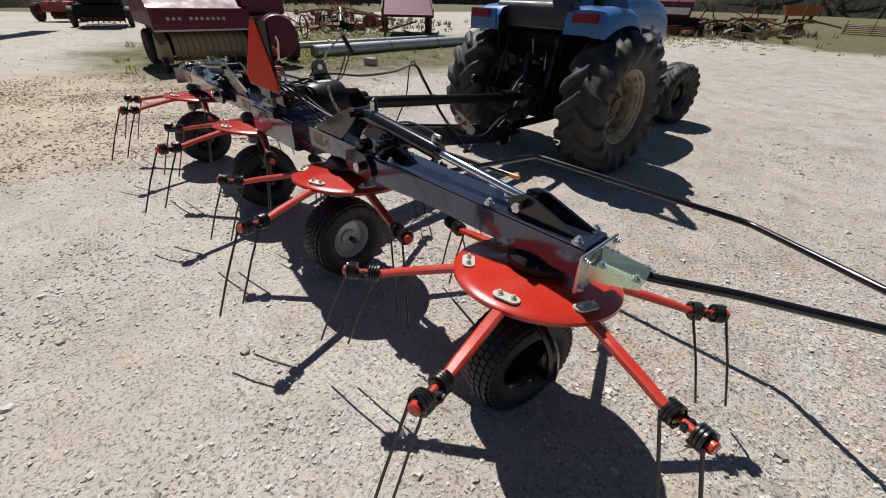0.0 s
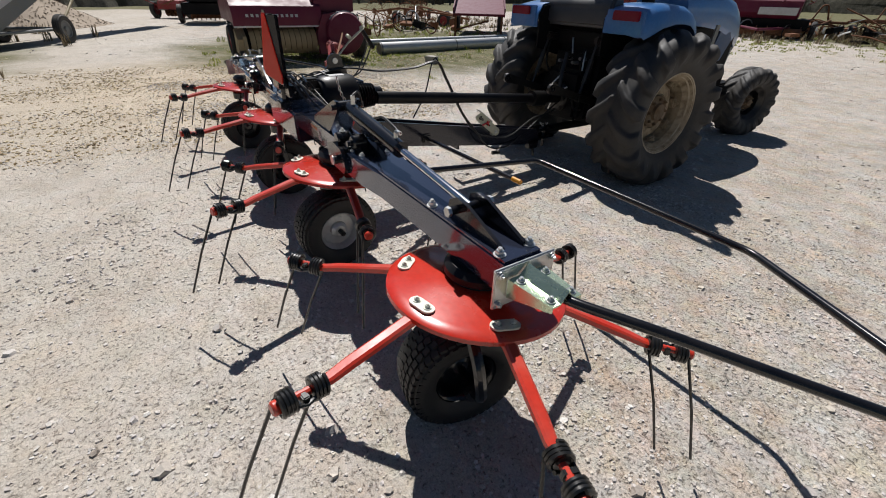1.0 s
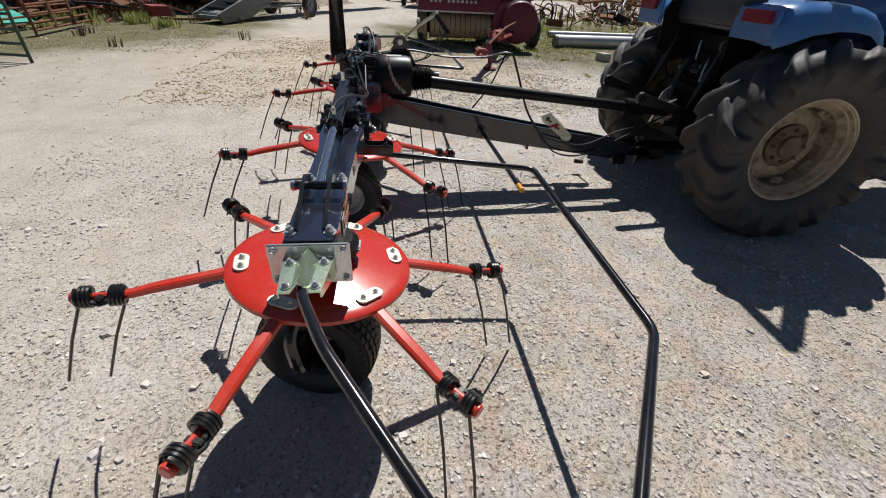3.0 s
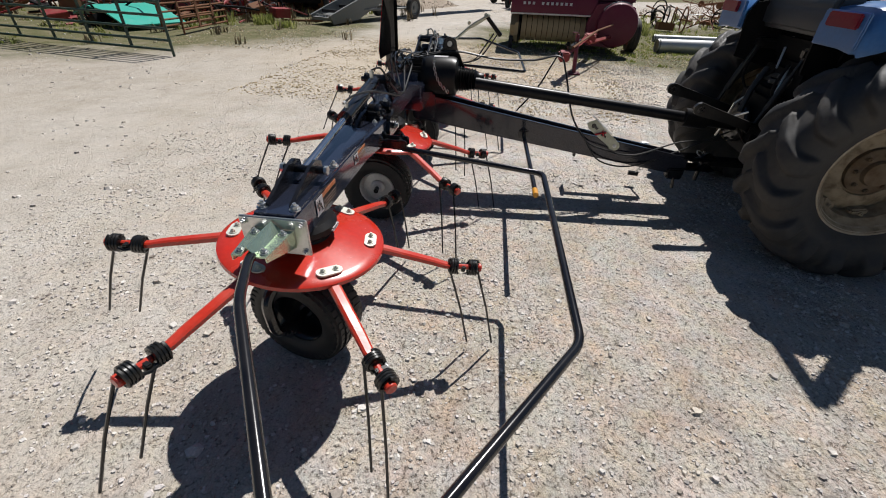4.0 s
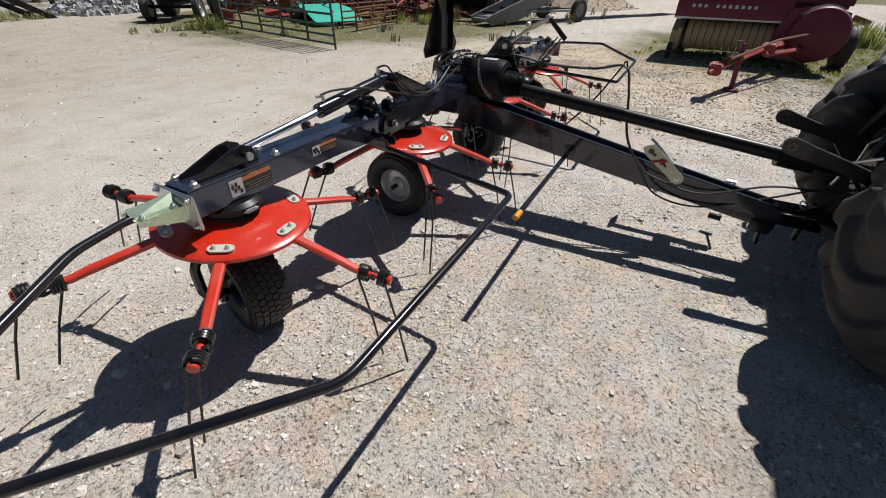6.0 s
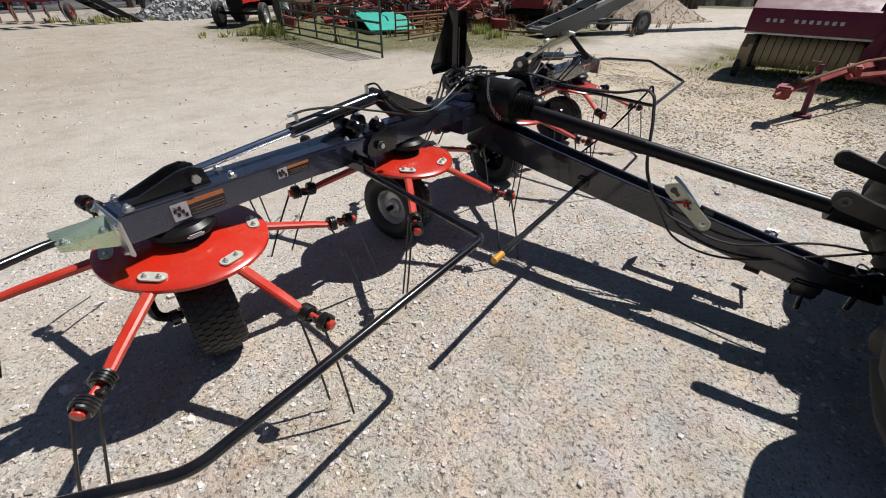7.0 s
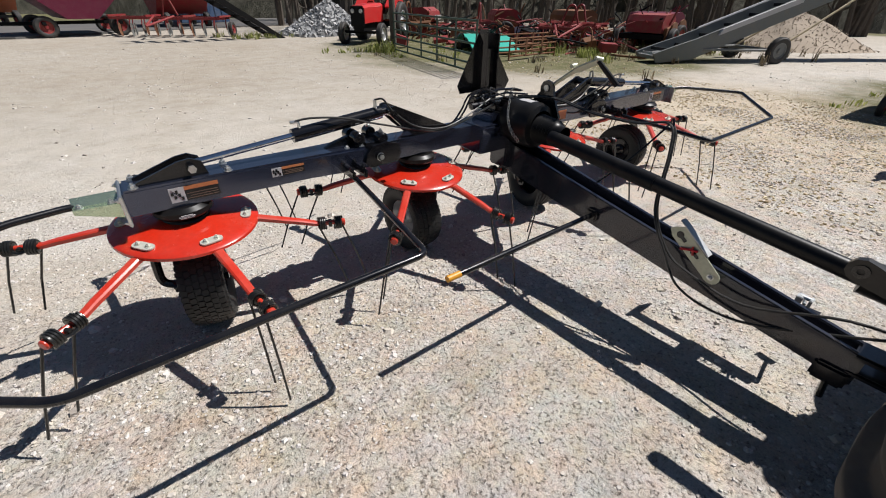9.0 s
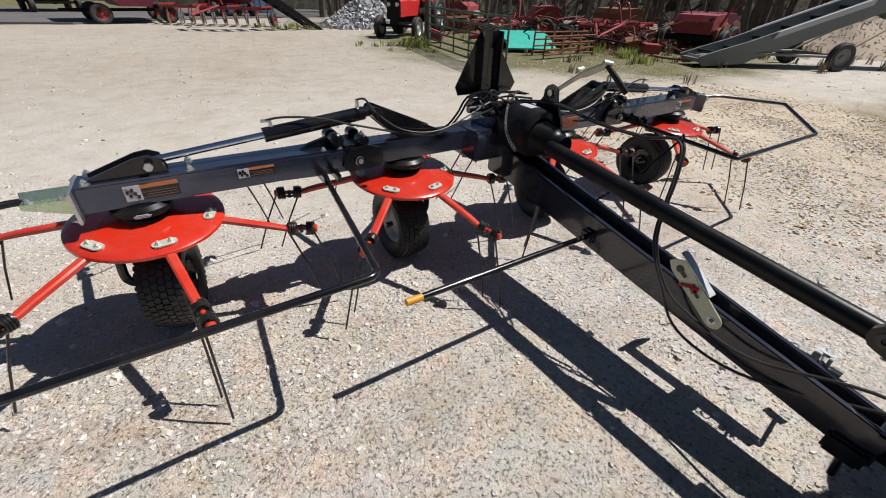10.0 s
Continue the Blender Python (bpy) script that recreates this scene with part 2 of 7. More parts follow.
    far = math_node("MAXIMUM", math_node("SUBTRACT", math_node("MULTIPLY", xyz.outputs[0], -1.0), 36.0), math_node("SUBTRACT", math_node("MULTIPLY", xyz.outputs[1], -1.0), 33.0))
    dx, dy = math_node("ADD", xyz.outputs[0], 12.6), math_node("SUBTRACT", xyz.outputs[1], 7.0)
    patch = math_node("SUBTRACT", 5.5, math_node("SQRT", math_node("ADD", math_node("MULTIPLY", dx, dx), math_node("MULTIPLY", math_node("MULTIPLY", dy, dy), 0.7)), 0))
    # weeds beyond the gate, spread wider to darken ground that the machines shade
    bx, by = math_node("ADD", xyz.outputs[0], 12.8), math_node("ADD", xyz.outputs[1], 9.0)
    patch2 = math_node("SUBTRACT", 6.8, math_node("SQRT", math_node("ADD", math_node("MULTIPLY", bx, bx), math_node("MULTIPLY", by, by)), 0))
    reach = math_node("ADD", math_node("MAXIMUM", math_node("MAXIMUM", side, far), math_node("MAXIMUM", patch, patch2)), wob)
    # the driven lane: packed, almost smooth fines with a few stones
    lane = ramp(nt, math_node("MULTIPLY", math_node("ADD", math_node("MULTIPLY", wob, 0.55), math_node("SUBTRACT", 1.7, xyz.outputs[1])), 0.23), [(0.0, 0.0), (0.3, 0.6), (0.9, 0.88)])
    away = ramp(nt, math_node("MULTIPLY", math_node("SUBTRACT", -1.0, xyz.outputs[1]), 0.2), [(0.0, 0.0), (1.0, 1.0)])
    dust = mix(nt, ramp(nt, broad, [(0.3, 0.0), (0.7, 1.0)]), mix(nt, away, (0.535, 0.485, 0.405), (0.425, 0.375, 0.30)), mix(nt, away, (0.575, 0.53, 0.46), (0.455, 0.41, 0.34)))
    dust = mix(nt, 1.0, dust, ramp(nt, mottle, [(0.30, (0.82, 0.80, 0.78)), (0.48, (0.98, 0.975, 0.97)), (0.66, (1.07, 1.075, 1.08))]), "MULTIPLY")
    dust = mix(nt, 1.0, dust, ramp(nt, huge, [(0.3, (0.90, 0.87, 0.83)), (0.5, (0.98, 0.97, 0.955)), (0.7, (1.03, 1.035, 1.04))]), "MULTIPLY")
    dust = mix(nt, 0.5, dust, specks, "MULTIPLY")
    dust = mix(nt, 0.5, dust, pit_shade, "MULTIPLY")
    dust = mix(nt, ramp(nt, texture(nt, "ShaderNodeTexNoise", 30, 2, add.outputs[0]).outputs["Fac"], [(0.66, 0.0), (0.71, 0.8)]), dust, stones)
    col = mix(nt, lane, col, dust)
    col = mix(nt, 1.0, col, (0.90, 0.91, 0.94), "MULTIPLY")
    # straw-coloured ground where hay was dropped
    hx, hy = math_node("ADD", xyz.outputs[0], 8.0), math_node("SUBTRACT", xyz.outputs[1], 1.0)
    straw = math_node("ADD", math_node("SUBTRACT", 3.2, math_node("SQRT", math_node("ADD", math_node("MULTIPLY", hx, hx), math_node("MULTIPLY", hy, hy)), 0)), wob)
    col = mix(nt, 1.0, col, ramp(nt, math_node("ADD", math_node("MULTIPLY", straw, 0.16), 0.5), [(0.3, (1.0, 1.0, 1.0)), (0.8, (1.05, 0.972, 0.85))]), "MULTIPLY")
    weeds = ramp(nt, math_node("ADD", math_node("MULTIPLY", reach, 0.22), 0.5), [(0.35, 0.0), (0.72, 1.0)])
    grass = ramp(nt, texture(nt, "ShaderNodeTexNoise", 2.2, 8, pos, Roughness=0.75).outputs["Fac"], [(0.3, (0.215, 0.185, 0.12)), (0.5, (0.135, 0.125, 0.06)), (0.7, (0.07, 0.088, 0.028))])
    col = mix(nt, weeds, col, grass)
    nt.links.new(col, p.inputs["Base Color"])
    p.inputs["Roughness"].default_value = 0.9
    p.inputs["Specular IOR Level"].default_value = 0.25
    # height in metres: leaning facets, rounded stones, fine grain, pits
    height = math_node("SUBTRACT", math_node("MULTIPLY", tilt.outputs["Value"], 0.4), math_node("MULTIPLY", chips.outputs["Distance"], 0.003))
    height = math_node("SUBTRACT", height, math_node("MULTIPLY", chips2.outputs["Distance"], 0.006))
    height = math_node("MULTIPLY", height, math_node("ADD", math_node("MULTIPLY", rolled, 0.75), 0.25))
    height = math_node("ADD", height, math_node("ADD", math_node("MULTIPLY", fine, 0.004), math_node("MULTIPLY", ramp(nt, pit_noise, [(0.30, 0.0), (0.45, 0.8), (0.7, 1.0)]), 0.007)))
    height = math_node("ADD", height, math_node("MULTIPLY", ramp(nt, edge.outputs["Distance"], [(0.0, 0.0), (0.10, 1.0)]), math_node("MULTIPLY", worn, 0.0025)))
    height = math_node("ADD", height, math_node("MULTIPLY", ramp(nt, edge2.outputs["Distance"], [(0.0, 0.0), (0.14, 1.0)]), 0.001))
    height = math_node("MULTIPLY", height, math_node("SUBTRACT", 1.0, math_node("MULTIPLY", lane, 0.5)))
    bump(nt, p, height, 1.0, 1.0)
    return m


LIMESTONE = ground_material()


def stone_material(name, tones, island=True):
    m, nt, p = node_material(name)
    geo = nt.nodes.new("ShaderNodeNewGeometry")
    tone = ramp(nt, geo.outputs["Random Per Island"], tones)
    fine = texture(nt, "ShaderNodeTexNoise", 120, 6, geo.outputs["Position"]).outputs["Fac"]
    nt.links.new(mix(nt, 0.7, tone, ramp(nt, fine, [(0.3, 0.75), (0.7, 1.15)]), "MULTIPLY"), p.inputs["Base Color"])
    p.inputs["Roughness"].default_value = 0.88
    bump(nt, p, fine, 0.5, 0.004)
    return m


CHIP = stone_material("limestone_chips", [(0.0, (0.27, 0.23, 0.19)), (0.12, (0.46, 0.42, 0.39)), (0.4, (0.57, 0.515, 0.43)), (0.6, (0.57, 0.53, 0.51)), (0.85, (0.60, 0.56, 0.505)), (1.0, (0.70, 0.675, 0.635))])
GREY_CHIP = stone_material("grey_crushed_stone", [(0.0, (0.16, 0.16, 0.165)), (0.5, (0.33, 0.33, 0.33)), (1.0, (0.55, 0.55, 0.54))])
EARTH = stone_material("tan_earth_clods", [(0.0, (0.22, 0.165, 0.115)), (0.5, (0.31, 0.245, 0.18)), (1.0, (0.46, 0.40, 0.33))])
STRAW = stone_material("straw_litter", [(0.0, (0.30, 0.22, 0.12)), (0.5, (0.50, 0.40, 0.24)), (1.0, (0.70, 0.60, 0.42))])
DEAD = stone_material("dead_stems", [(0.0, (0.12, 0.09, 0.055)), (0.5, (0.24, 0.185, 0.11)), (1.0, (0.40, 0.33, 0.21))])


def leaf_material():
    """Thin leaves that let light through, each tuft with its own tone."""
    m, nt, p = node_material("weed_leaves")
    geo = nt.nodes.new("ShaderNodeNewGeometry")
    tone = ramp(nt, geo.outputs["Random Per Island"], [(0.0, (0.14, 0.18, 0.04)), (0.5, (0.27, 0.30, 0.075)), (1.0, (0.46, 0.45, 0.19))])
    nt.links.new(tone, p.inputs["Base Color"])
    p.inputs["Roughness"].default_value = 0.7
    through_light = nt.nodes.new("ShaderNodeBsdfTranslucent")
    nt.links.new(tone, through_light.inputs["Color"])
    blend = nt.nodes.new("ShaderNodeMixShader")
    blend.inputs[0].default_value = 0.45
    nt.links.new(p.outputs[0], blend.inputs[1])
    nt.links.new(through_light.outputs[0], blend.inputs[2])
    nt.links.new(blend.outputs[0], nt.nodes["Material Output"].inputs["Surface"])
    return m


LEAF = leaf_material()


# ---- building helpers ----
ID = Matrix.Identity(4)


def part(name, bm, material, parent=None, label="", m=None, sharp=32.0, at=None):
    """One mesh object from a bmesh, under its thing or part. m turns the vertices; at is the object's own pose."""
    if m is not None:
        bmesh.ops.transform(bm, matrix=m, verts=bm.verts)
    bmesh.ops.recalc_face_normals(bm, faces=bm.faces)
    for f in bm.faces:
        f.smooth = True
    limit = radians(sharp)
    for e in bm.edges:
        e.smooth = len(e.link_faces) == 2 and e.calc_face_angle(0.0) < limit
    me = bpy.data.meshes.new(name)
    bm.to_mesh(me)
    bm.free()
    me.materials.append(material)
    return place(name, me, parent, label, at)


def place(name, me, parent=None, label="", at=None):
    ob = new(name, me)
    if parent is not None:
        ob.parent = parent
    if at is not None:
        ob.matrix_basis = at
    if label:
        ob["label"] = label
    return ob


def thing(name, m, label, category, group="", kind=""):
    ob = new(name)
    ob.matrix_basis = m
    return tagged(ob, label, category, group, kind)


def box(bm, lo, hi, bevel=0.0, m=ID):
    lo, hi = Vector(lo), Vector(hi)
    c, s = (lo + hi) / 2, hi - lo
    r = bmesh.ops.create_cube(bm, size=1.0, matrix=m @ Matrix.Translation(c) @ Matrix.Diagonal((*s, 1)))
    if bevel:
        edges = list({e for v in r["verts"] for e in v.link_edges})
        bmesh.ops.bevel(bm, geom=edges, offset=bevel, segments=2, affect="EDGES", clamp_overlap=True)
    return bm


def prism(bm, outline, a, b, axis="y", m=ID):
    """An outline drawn in the two other axes, thick from a to b along the axis."""
    def at(p, d):
        x, y = p
        return m @ Vector({"x": (d, x, y), "y": (x, d, y), "z": (x, y, d)}[axis])
    lo = [bm.verts.new(at(p, a)) for p in outline]
    hi = [bm.verts.new(at(p, b)) for p in outline]
    n = len(outline)
    bm.faces.new(lo)
    bm.faces.new(hi[::-1])
    for i in range(n):
        bm.faces.new((lo[i], hi[i], hi[(i + 1) % n], lo[(i + 1) % n]))
    return bm


def frame_of(d):
    d = d.normalized()
    side = d.cross(Vector((0, 0, 1)))
    if side.length < 1e-3:
        side = d.cross(Vector((0, 1, 0)))
    side.normalize()
    return side, side.cross(d).normalized()


def tube(bm, pts, r, n=10, m=ID, r_end=None):
    """A round bar or hose along points, closed at its ends."""
    pts = [m @ Vector(p) for p in pts]
    rings, side = [], None
    for i, p in enumerate(pts):
        d = (pts[min(i + 1, len(pts) - 1)] - pts[max(i - 1, 0)]).normalized()
        if side is None:
            side, up = frame_of(d)
        else:
            side = (side - d * side.dot(d)).normalized()
            up = side.cross(d).normalized()
        k = r if r_end is None else r + (r_end - r) * i / (len(pts) - 1)
        rings.append([bm.verts.new(p + k * (math.cos(2 * math.pi * j / n) * side + math.sin(2 * math.pi * j / n) * up)) for j in range(n)])
    for a, b in zip(rings, rings[1:]):
        for j in range(n):
            bm.faces.new((a[j], a[(j + 1) % n], b[(j + 1) % n], b[j]))
    bm.faces.new(rings[0][::-1])
    bm.faces.new(rings[-1])
    return bm


def fillet(pts, rad, k=4):
    """The same way with its corners rounded."""
    pts = [Vector(p) for p in pts]
    out = [pts[0]]
    for a, b, c in zip(pts, pts[1:], pts[2:]):
        p, q = b + (a - b).normalized() * min(rad, (a - b).length * 0.45), b + (c - b).normalized() * min(rad, (c - b).length * 0.45)
        for i in range(k + 1):
            t = i / k
            out.append(p * (1 - t) ** 2 + b * 2 * t * (1 - t) + q * t * t)
    return out + [pts[-1]]


def curve(pts, k=8):
    """A smooth way through points."""
    pts = [Vector(p) for p in pts]
    ext = [pts[0] * 2 - pts[1]] + pts + [pts[-1] * 2 - pts[-2]]
    out = []
    for a, b, c, d in zip(ext, ext[1:], ext[2:], ext[3:]):
        for i in range(k):
            t = i / k
            out.append(0.5 * (2 * b + (c - a) * t + (2 * a - 5 * b + 4 * c - d) * t * t + (3 * b - a - 3 * c + d) * t ** 3))
    return out + [pts[-1]]


def lathe(bm, profile, n=32, m=ID, closed=False):
    """Radius and height pairs turned about z."""
    rings = []
    for r, z in profile:
        if r < 1e-6:
            rings.append([bm.verts.new(m @ Vector((0, 0, z)))] * n)
        else:
            rings.append([bm.verts.new(m @ Vector((r * math.cos(2 * math.pi * j / n), r * math.sin(2 * math.pi * j / n), z))) for j in range(n)])
    pairs = list(zip(rings, rings[1:])) + ([(rings[-1], rings[0])] if closed else [])
    for a, b in pairs:
        for j in range(n):
            q = [a[j], a[(j + 1) % n], b[(j + 1) % n], b[j]]
            q = [v for i, v in enumerate(q) if v not in q[:i]]
            if len(q) > 2:
                bm.faces.new(q)
    return bm


def bolt(bm, at, r=0.012, h=0.012, m=ID, axis="z"):
    turn = {"z": ID, "x": Matrix.Rotation(radians(90), 4, "Y"), "y": Matrix.Rotation(radians(-90), 4, "X")}[axis]
    mm = m @ Matrix.Translation(at) @ turn
    lathe(bm, [(0, 0), (r * 1.45, 0), (r * 1.45, 0.003), (r, 0.003)], 12, mm)
    lathe(bm, [(r, 0.003), (r, h), (r * 0.8, h + 0.002), (0, h + 0.002)], 6, mm)
    lathe(bm, [(r * 0.5, h), (r * 0.5, h + r * 0.7), (0, h + r * 0.7)], 8, mm)
    return bm


def bm_new():
    return bmesh.new()


def soften(bm, width, limit=30.0):
    """Rounds the sharp edges of rolled and bent steel, so that they catch the light."""
    edges = [e for e in bm.edges if len(e.link_faces) == 2 and e.calc_face_angle(0.0) > radians(limit)]
    bmesh.ops.bevel(bm, geom=edges, offset=width, segments=2, affect="EDGES", clamp_overlap=True)
    return bm


# ---- ground ----
def ground_height(x, y):
    near = min(1.0, max(0.0, (math.hypot(x + 1.5, y - 1.5) - 5.0) / 12.0))
    return near * (0.10 * noise.noise((x * 0.12, y * 0.12, 3.0)) + 0.05 * noise.noise((x * 0.5, y * 0.5, 7.0))) + 0.006 * noise.noise((x * 1.7, y * 1.7, 1.0))


def build_ground():
    bm = bm_new()
    steps = [-420, -260, -160, -110, -80, -62, -50, -42, -36, -31, -27, -23.5, -20.5, -18, -16, -14.4, -13, -11.8, -10.7, -9.7, -8.8, -8, -7.3, -6.7, -6.1, -5.6, -5.1, -4.6, -4.2, -3.8, -3.4, -3, -2.6, -2.2, -1.8, -1.4, -1, -0.6, -0.2]
    steps = steps + [0.2] + [-s for s in steps[::-1][1:]]
    grid = [[bm.verts.new((x - 1.5, y + 1.5, ground_height(x - 1.5, y + 1.5))) for y in steps] for x in steps]
    for a, b in zip(grid, grid[1:]):
        for i in range(len(steps) - 1):
            bm.faces.new((a[i], b[i], b[i + 1], a[i + 1]))
    return tagged(part("ground", bm, LIMESTONE, sharp=180), "pale crushed limestone yard with weedy edges", "ground", kind="structure")


build_ground()


# ---- hay tedder ----
TEDDER = pose(-2.51, 1.094, 0, 0, 0, 1.67)
TEDDER_INV = TEDDER.inverted()
tedder = thing("hay_tedder", TEDDER, "dark graphite and red four-rotor hay tedder, new, unfolded on gravel", "hay tedder")


def tl(x, y, z):
    """A place in the yard, seen from the tedder's own base."""
    return TEDDER_INV @ Vector((x, y, z))


def tyre_profile(r, w, rim, k=0.22):
    h = w / 2
    return [(rim, -h * 0.72), (rim + (r - rim) * 0.25, -h * 0.93), (rim + (r - rim) * 0.6, -h), (r - (r - rim) * 0.18, -h * 0.93), (r - 0.006, -h * 0.7), (r, -h * 0.35), (r + 0.002, 0), (r, h * 0.35), (r - 0.006, h * 0.7), (r - (r - rim) * 0.18, h * 0.93), (rim + (r - rim) * 0.6, h), (rim + (r - rim) * 0.25, h * 0.93), (rim, h * 0.72)]


ACROSS = Matrix.Rotation(radians(90), 4, "Y")


def small_tyre_mesh():
    """A turf tyre with rows of tread blocks, its axle along x."""
    bm = bm_new()
    lathe(bm, tyre_profile(0.220, 0.195, 0.118), 48, ACROSS)
    for i in range(6):
        x = -0.0725 + 0.029 * i
        for j in range(44):
            a = 2 * math.pi * (j + 0.35 * (i % 2)) / 44
            m = Matrix.Rotation(a, 4, "X") @ Matrix.Translation((x, 0, 0.2205 - abs(x) ** 2 * 1.9)) @ Matrix.Rotation(radians((7, -5, 4, -4, 5, -7)[i]), 4, "Z")
            box(bm, (-0.0125, -0.0128, -0.005), (0.0125, 0.0128, 0.0075), 0, m)
    for x in (-0.096, 0.096):
        for j in range(40):
            a = 2 * math.pi * j / 40
            box(bm, (-0.004, -0.009, -0.02), (0.004, 0.009, 0.012), 0, Matrix.Rotation(a, 4, "X") @ Matrix.Translation((x * 0.955, 0, 0.190)))
    return bm


def small_rim_mesh():
    bm = bm_new()
    for s, dish in ((-1, 0.016), (1, -0.03)):
        lathe(bm, [(0.118, s * 0.064), (0.114, s * 0.068), (0.106, s * 0.06), (0.100, s * 0.035), (0.096, s * (dish + 0.006)), (0.05, s * dish), (0.048, s * (dish + 0.03)), (0.03, s * (dish + 0.042)), (0, s * (dish + 0.042))], 32, ACROSS)
        for k in range(4):
            bolt(bm, (s * (dish + 0.002), 0.07 * math.cos(k * math.pi / 2 + 0.4), 0.07 * math.sin(k * math.pi / 2 + 0.4)), 0.008, 0.01, axis="x")
    return bm


def wheel_leg_mesh():
    """The curved leg from the rotor's hub down to the wheel's axle, on the wheel's outer side."""
    bm = bm_new()
    pts = fillet([(0.0, 0.0, 0.56), (0.03, -0.0, 0.49), (0.185, -0.02, 0.42), (0.192, 0.0, 0.255), (0.10, 0.0, 0.227)], 0.05, 4)
    tube(bm, pts, 0.021, 8)
    lathe(bm, [(0, 0.0), (0.034, 0.0), (0.034, 0.03), (0, 0.03)], 16, Matrix.Translation((0.112, 0, 0.227)) @ ACROSS)
    tube(bm, [(-0.10, 0, 0.227), (0.15, 0, 0.227)], 0.016, 10)
    lathe(bm, [(0.035, -0.005), (0.06, 0.0), (0.06, 0.05), (0.05, 0.06)], 20, Matrix.Translation((0, 0, 0.49)))
    return bm


def build_wheel(u, v, yaw, turned):
    at = pose(u, v, 0, 0, 0, yaw)
    leg = part("wheel", wheel_leg_mesh(), BLACK, tedder, at=at)
    pale = u == 0.677
    place("tyre", SMALL_TYRE, leg, "black turf tyre with blocky tread", Matrix.Translation((0, 0, 0.227)))
    place("rim", SMALL_RIM if pale else SHADED_RIM, leg, "grey steel rim" if pale else "steel rim coloured dark for its shade", pose(0, 0, 0.227, 0, 0, turned))


def mesh_of(bm, material, name, sharp=32.0):
    ob = part(name, bm, material, sharp=sharp)
    me = ob.data
    bpy.data.objects.remove(ob)
    return me


SMALL_TYRE = mesh_of(small_tyre_mesh(), RUBBER, "tyre")
SMALL_RIM = mesh_of(small_rim_mesh(), GALVANISED, "rim")
# same rim in black: the shade under the dish is put into its colour
SHADED_RIM = mesh_of(small_rim_mesh(), BLACK, "rim")
for u, v, yaw, turned in ((1.923, -0.06, -12, 0), (0.677, -0.075, 183, 0), (-0.50, -0.055, -4, 0), (-1.805, -0.095, 185, 0)):
    build_wheel(u, v, yaw, turned)

# rotors: a shallow red dish, six arms with sprung double tines each
ROTOR_R, HEAD_R, HEAD_DROP = 0.299, 0.626, 0.081


def disc_mesh():
    bm = bm_new()
    lathe(bm, [(0.0, 0.030), (0.12, 0.030), (0.15, 0.024), (0.26, 0.010), (0.288, 0.004), (0.297, -0.002), (ROTOR_R, -0.014), (0.296, -0.016), (0.290, -0.006), (0.26, 0.002), (0.14, 0.016), (0, 0.02)], 72)
    return bm


def arm_mesh():
    """A tine arm along +x: a flat bar from under the dish, then a round end for the springs."""
    bm = bm_new()
    path = [(0.20, -0.014, 0.020), (0.30, -0.022, 0.0195), (0.50, -0.064, 0.018), (0.552, -0.078, 0.0165), (0.585, -HEAD_DROP, 0.014)]
    rings = []
    for x, z, w in path:
        h = w * 0.72
        rings.append([bm.verts.new((x, y * w, z + q * h)) for y, q in ((-1, -0.6), (-0.6, -1), (0.6, -1), (1, -0.6), (1, 0.6), (0.6, 1), (-0.6, 1), (-1, 0.6))])
    for a, b in zip(rings, rings[1:]):
        for j in range(8):
            bm.faces.new((a[j], a[(j + 1) % 8], b[(j + 1) % 8], b[j]))
    bm.faces.new(rings[0]), bm.faces.new(rings[-1])
    tube(bm, [(0.57, 0, -HEAD_DROP), (0.698, 0, -HEAD_DROP)], 0.011, 10)
    lathe(bm, [(0, 0.0), (0.017, 0.0), (0.019, 0.004), (0.019, 0.016), (0.015, 0.020), (0, 0.020)], 14, Matrix.Translation((0.683, 0, -HEAD_DROP)) @ ACROSS)
    return bm


def tine_mesh():
    """A double spring tine on the arm's end: two coils joined by a bridge, two straight wires."""
    bm = bm_new()
    for x0, sgn in ((0.588, 1), (0.668, -1)):
        pts, turns = [], 3.6
        for i in range(int(turns * 12) + 1):
            a = 2 * math.pi * i / 12
            pts.append((x0 + sgn * (-0.018 + 0.036 * i / (turns * 12)), 0.0285 * math.sin(a), -HEAD_DROP + 0.0285 * math.cos(a)))
        tube(bm, pts, 0.0062, 6)
        lathe(bm, [(0.011, -0.019), (0.0225, -0.017), (0.0225, 0.017), (0.011, 0.019)], 12, Matrix.Translation((x0, 0, -HEAD_DROP)) @ ACROSS)
    for x0 in (0.570, 0.686):
        start = Vector((x0, -0.024, -HEAD_DROP))
        tip = Vector((x0 + 0.135, -0.045, -HEAD_DROP - 0.385))
        tube(bm, [start, start.lerp(tip, 0.05), start.lerp(tip, 0.5) + Vector((0.006, 0, 0)), tip], 0.0052, 6, r_end=0.0046)
    tube(bm, [(0.606, 0.027, -HEAD_DROP - 0.004), (0.628, 0.030, -HEAD_DROP - 0.010), (0.650, 0.027, -HEAD_DROP - 0.004)], 0.006, 6)
    box(bm, (0.619, -0.014, -HEAD_DROP - 0.018), (0.637, 0.026, -HEAD_DROP + 0.009), 0.003)
    return bm


